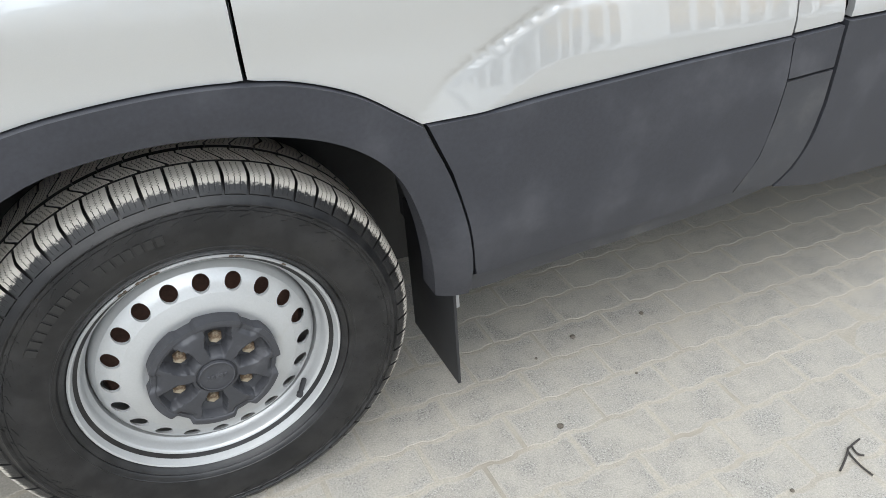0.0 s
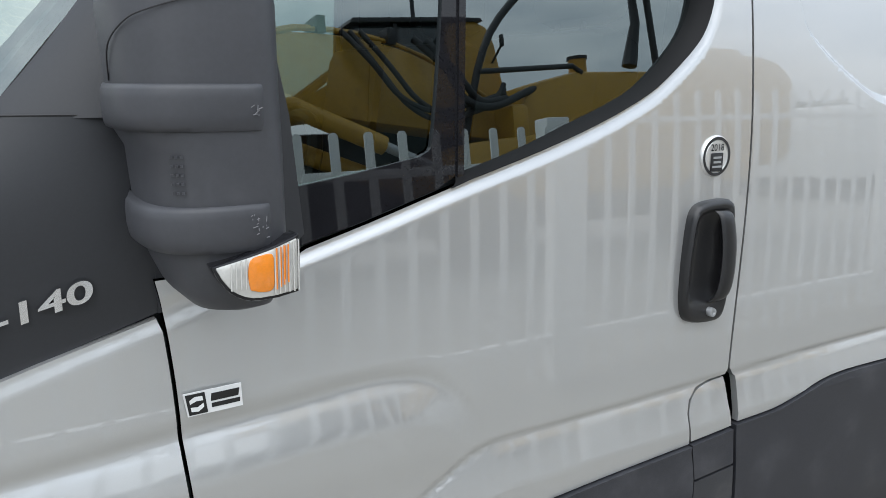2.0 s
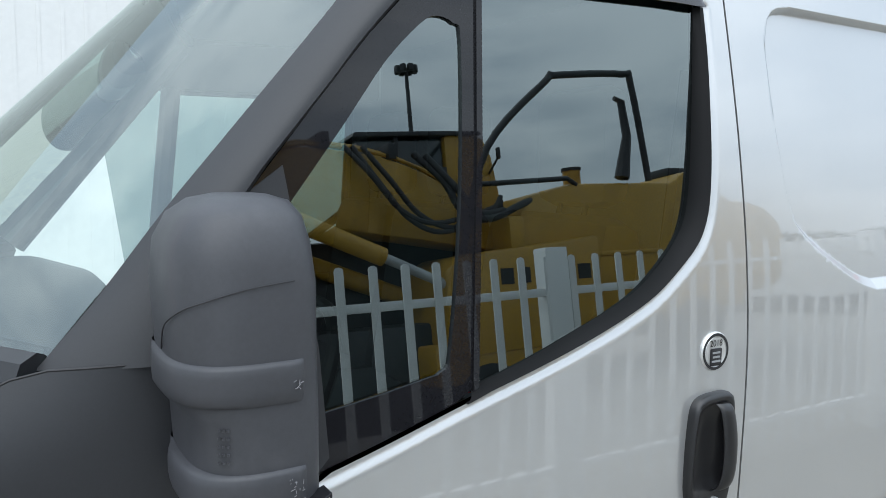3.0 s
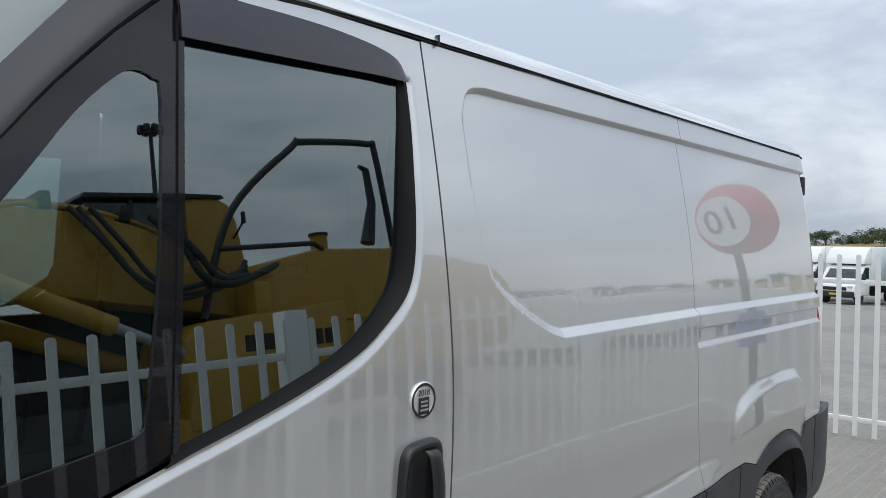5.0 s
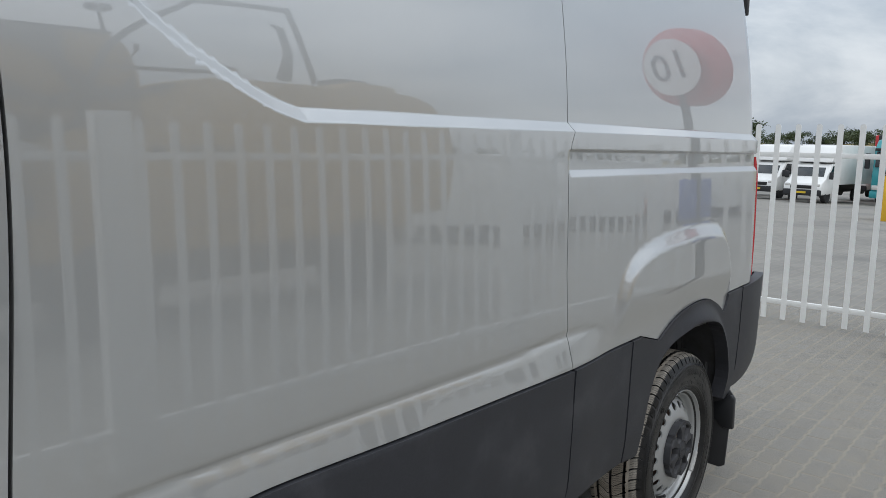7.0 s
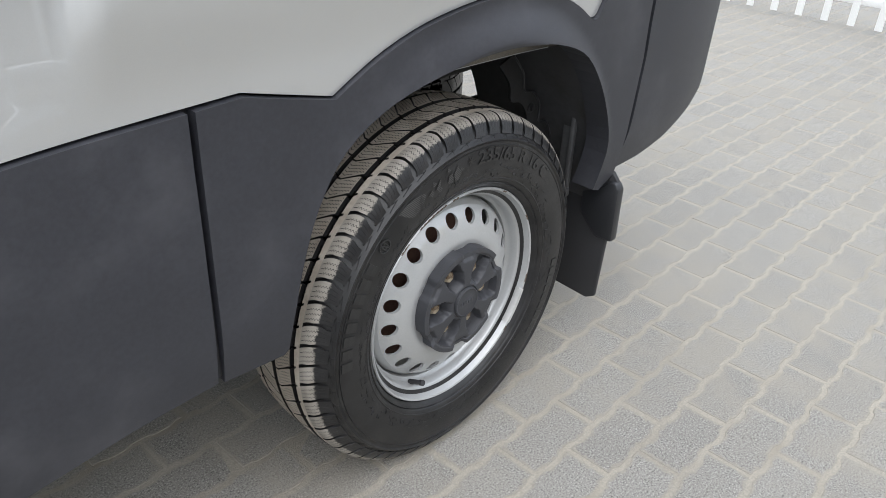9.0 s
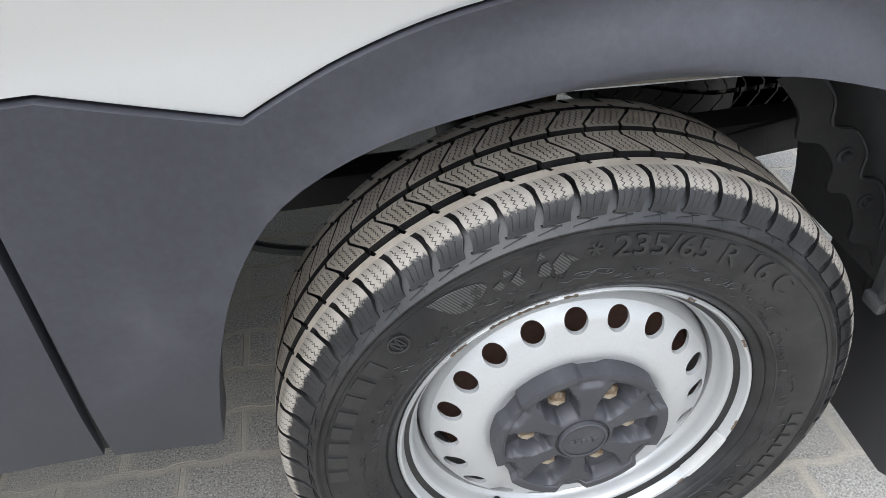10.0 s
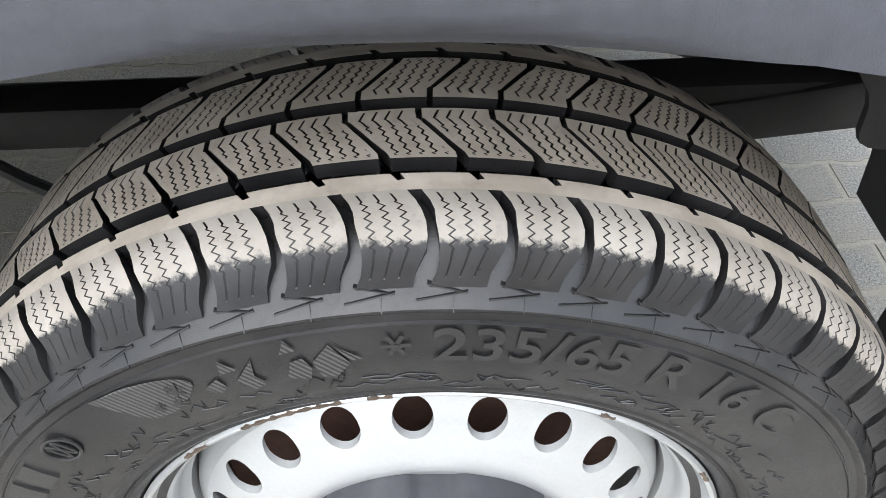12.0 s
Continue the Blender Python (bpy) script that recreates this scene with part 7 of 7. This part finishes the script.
def parked_car(place, heading, mat, van_like):
    c = thing("parked_car", "car parked in a row across the yard", "car", place, "parked cars")
    c.rotation_euler = (0, 0, heading)
    if van_like:
        part("body", van_body(5.2, 1.95, 2.2, 0.9, mat), mat, c)
        part("window", prismed([(1.0, 1.25), (2.6, 1.3), (2.6, 1.85), (1.55, 1.85)], -0.985, 0.985, "y"), DARK_GLASS, c)
        road_wheels(c, (0.9, 4.2), 0.98)
    else:
        part("body", prismed([(0, 0.35), (0.0, 0.70), (1.0, 0.92), (1.8, 1.42), (3.2, 1.45), (4.0, 1.0), (4.3, 0.9), (4.3, 0.35)], -0.88, 0.88, "y", 0.08), mat, c)
        part("window", prismed([(1.2, 0.95), (1.85, 1.36), (3.15, 1.38), (3.8, 1.0)], -0.90, 0.90, "y"), DARK_GLASS, c)
        road_wheels(c, (0.85, 3.4), 0.88, 0.31)
    return c


for k, (mat, is_van) in enumerate(((WHITE, True), (WHITE, False), (WHITE, True), (ORANGE, False), (WHITE, True), (GALV, False), (WHITE, True), (WHITE, True), (RED, False))):
    parked_car((14.0 + 3.0 * k, -13.0 - 0.3 * k, ground_z(14.0 + 3.0 * k)), radians(80), mat, is_van)

# ---- hill, trees, hall ----


def bank():
    bm = bmesh.new()
    rows = []
    for i in range(60):
        y = -160 + i * 6.0
        rows.append([(x + 4 * math.sin(y * 0.05), y, -1.3 + h * (1 + 0.12 * math.sin(y * 0.11 + 1) + 0.06 * math.sin(y * 0.37))) for x, h in ((86, 0.0), (92, 1.6), (98, 3.1), (106, 4.0), (125, 4.3), (170, 4.2))])
    return sheet(rows)


tagged(part("bank", bank(), GRASS), "low bank of dry yellow grass behind the yard", "bank", kind="structure")


def tree(place, height, spread, seed):
    """Trunk, limbs and a crown of leaf clumps with gaps."""
    r = random.Random(seed)
    t = thing("tree", "leafy green tree on the bank", "tree", place, "trees on the bank")
    bm = tubed([(0, 0, -0.3), (0.1, 0.05, height * 0.4), (0.0, 0.0, height * 0.8)], [0.22, 0.16, 0.05], 8)
    tips = []
    for k in range(9):
        a, z = r.uniform(0, 6.28), height * r.uniform(0.2, 0.75)
        tip = (spread * r.uniform(0.4, 0.9) * math.cos(a), spread * r.uniform(0.4, 0.9) * math.sin(a), z + height * r.uniform(0.1, 0.25))
        tips.append(tip)
        tube(bm, [(0, 0, z * 0.8), tip], [0.08, 0.02], 5)
    part("trunk", bm, BARK, t)
    points, faces = [], []
    for tip in tips + [(0, 0, height * 0.85), (0, 0, height * 0.6)]:
        for c in range(9):
            cx, cy, cz = (tip[i] + r.gauss(0, spread * (0.24 if i < 2 else 0.16)) for i in range(3))
            for leaf_n in range(26):
                p = Vector((cx + r.gauss(0, 0.32), cy + r.gauss(0, 0.32), cz + r.gauss(0, 0.26)))
                u = Vector((r.gauss(0, 1), r.gauss(0, 1), r.gauss(0, 1))).normalized() * r.uniform(0.10, 0.2)
                v = u.cross(Vector((r.gauss(0, 1), r.gauss(0, 1), r.gauss(0, 1)))).normalized() * r.uniform(0.06, 0.12)
                k0 = len(points)
                points += [tuple(p - u), tuple(p + v), tuple(p + u), tuple(p - v)]
                faces.append((k0, k0 + 1, k0 + 2, k0 + 3))
    mesh = bpy.data.meshes.new("crown")
    mesh.from_pydata(points, [], faces)
    mesh.materials.append(LEAF)
    new("crown", mesh).parent = t
    return t


forest = [tree((108, 0, 2.4), 3.6, 2.2, 1), tree((108, 5, 2.4), 2.8, 2.6, 2), tree((108, 10, 2.4), 4.3, 2.0, 3)]
rng = random.Random(11)
for k in range(64):
    y = -60 + k * 2.3 + rng.uniform(-0.9, 0.9)
    m = Matrix.Translation((103 + rng.uniform(0, 10), y, 2.1 + rng.uniform(-0.4, 0.3))) @ Matrix.Rotation(rng.uniform(0, 6.28), 4, "Z")
    ob = copy_thing(forest[k % 3], m)
    s = rng.choice((0.5, 0.6, 0.7, 0.85, 1.0))
    ob.scale = (s * 1.15, s * 1.15, s * rng.uniform(0.75, 1.0))
# trees behind the yard on the other side
for k in range(14):
    y, x = -58 - rng.uniform(0, 8), -20 + k * 9
    ob = copy_thing(forest[k % 3], Matrix.Translation((x, y, -0.5)) @ Matrix.Rotation(rng.uniform(0, 6.28), 4, "Z"))
    ob.scale = (1.9, 1.9, 1.7)

hall = thing("hall", "large pale metal-clad hall beside the yard", "hall", (-4.0, 11.0, 0))
part("wall", boxed(-30, 9.0, 0, 12, 0, 8.5), material("hall_cladding", (0.72, 0.73, 0.715), 0.6, 0, 0.04, 8, 0.6, 0), hall)
bm = bmesh.new()
for k in range(130):
    box(bm, -30 + k * 0.3, -30 + k * 0.3 + 0.05, -0.008, 0.002, 0, 8.4)
part("cladding_ribs", bm, hall.children[0].data.materials[0], hall)

# ---- pebbles and a twig on the paving ----


def pebble(x, y, size, seed):
    rng = random.Random(seed)
    bm = bmesh.new()
    bmesh.ops.create_icosphere(bm, subdivisions=2, radius=size)
    for v in bm.verts:
        v.co *= rng.uniform(0.82, 1.12)
        v.co.z *= 0.6
    low = min(v.co.z for v in bm.verts)
    ob = part("pebble", bm, PEBBLE)
    ob.location = (x, y, -low - 0.0015)
    ob.rotation_euler = (0, 0, rng.uniform(0, 6))
    return tagged(ob, "small brown pebble lying on the paving", "pebble", group="pebbles on the paving")


PEBBLE = material("pebble_stone", (0.10, 0.085, 0.066), 0.8, 0, 0.3, 300, 60, 0.0006)
for i, (x, y, size) in enumerate(((0.672, -0.046, 0.0075), (0.865, 0.189, 0.007), (1.083, 0.194, 0.006), (1.003, -0.383, 0.005), (0.74, 0.16, 0.004), (0.93, 0.02, 0.004))):
    pebble(x, y, size, 40 + i)
twig = thing("twig", "thin black forked twig on the paving", "twig", (1.19, -0.361, 0.0))
for name, line in (("stem", [(0.053, 0.014, 0.0035), (0.020, 0.008, 0.004), (0.0, 0.0, 0.0045), (-0.008, -0.036, 0.004), (-0.005, -0.066, 0.003)]), ("shoot", [(0.0, 0.0, 0.0045), (-0.030, -0.016, 0.004), (-0.058, -0.029, 0.003)]), ("shoot", [(0.020, 0.008, 0.004), (0.012, -0.012, 0.005), (0.022, -0.022, 0.004)])):
    part(name, tubed(smooth_line(line, 4), 0.0022, 6), BARK_DARK, twig)

# ---- paving blocks ----


def paver_outline():
    """A concrete block with notched long sides, in metres about its centre."""
    hx, hy, notch = 0.1010, 0.0512, 0.0036
    wave = [(-1.0, 1), (-0.82, 1), (-0.68, -1), (-0.32, -1), (-0.18, 1), (0.18, 1), (0.32, -1), (0.68, -1), (0.82, 1), (1.0, 1)]
    return [(hx * u, -hy + notch * s) for u, s in wave] + [(hx * u, hy + notch * s) for u, s in wave[::-1]]


OUTLINE = paver_outline()


def paver_points():
    core = [(x * 0.78, y * 0.64, 0.0) for x, y in OUTLINE]
    top = [(x * 0.957, y * 0.908, 0.0) for x, y in OUTLINE]
    low = [(x * 0.980, y * 0.950, -0.003) for x, y in OUTLINE]
    return core + top + low


def paver_faces(k0=0):
    n = len(OUTLINE)
    rings = [[k0 + r * n + i, k0 + (r + 1) * n + i, k0 + (r + 1) * n + (i + 1) % n, k0 + r * n + (i + 1) % n] for r in (0, 1) for i in range(n)]
    return [[k0 + i for i in range(n)]] + rings


def mark_rims(mesh):
    """How near to its block's rim each point lies, for the sand that creeps in from the joints."""
    layer = mesh.attributes.new("rim", "FLOAT", "POINT")
    n = len(OUTLINE)
    layer.data.foreach_set("value", [0.0 if i % (3 * n) < n else 1.0 for i in range(len(mesh.vertices))])


paver_mesh = bpy.data.meshes.new("paver")
paver_mesh.from_pydata(paver_points(), [], paver_faces())
mark_rims(paver_mesh)
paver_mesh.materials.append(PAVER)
rng = random.Random(3)
points, faces, singles = [], [], 0
for row in range(-24, 23):
    y = row * 0.105 - 0.02
    for col in range(-14, 46):
        x = 0.06 + col * 0.205 + (0.1025 if row % 2 else 0.0) + rng.uniform(-0.002, 0.002)
        z = ground_z(x) + rng.uniform(-0.0004, 0.0004)
        tilt = Matrix.Translation((x, y, z)) @ Euler((rng.gauss(0, 0.004), rng.gauss(0, 0.003) + (0.024 if x > 5 else 0.0), rng.gauss(0, 0.006))).to_matrix().to_4x4()
        if singles < 300 and 3.7 < x < 6.3 and -1.45 < y < 0.30:
            ob = new("paver", paver_mesh)
            ob.parent = ground
            ob.matrix_local = tilt
            singles += 1
        else:
            k0 = len(points)
            points += [tuple(tilt @ Vector(p)) for p in paver_points()]
            faces += paver_faces(k0)
mesh = bpy.data.meshes.new("paving_blocks")
mesh.from_pydata(points, [], faces)
mark_rims(mesh)
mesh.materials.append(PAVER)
rest = new("paving_blocks", mesh)
rest.parent = ground
tagged(rest, "grey concrete paving blocks", kind="stuff")
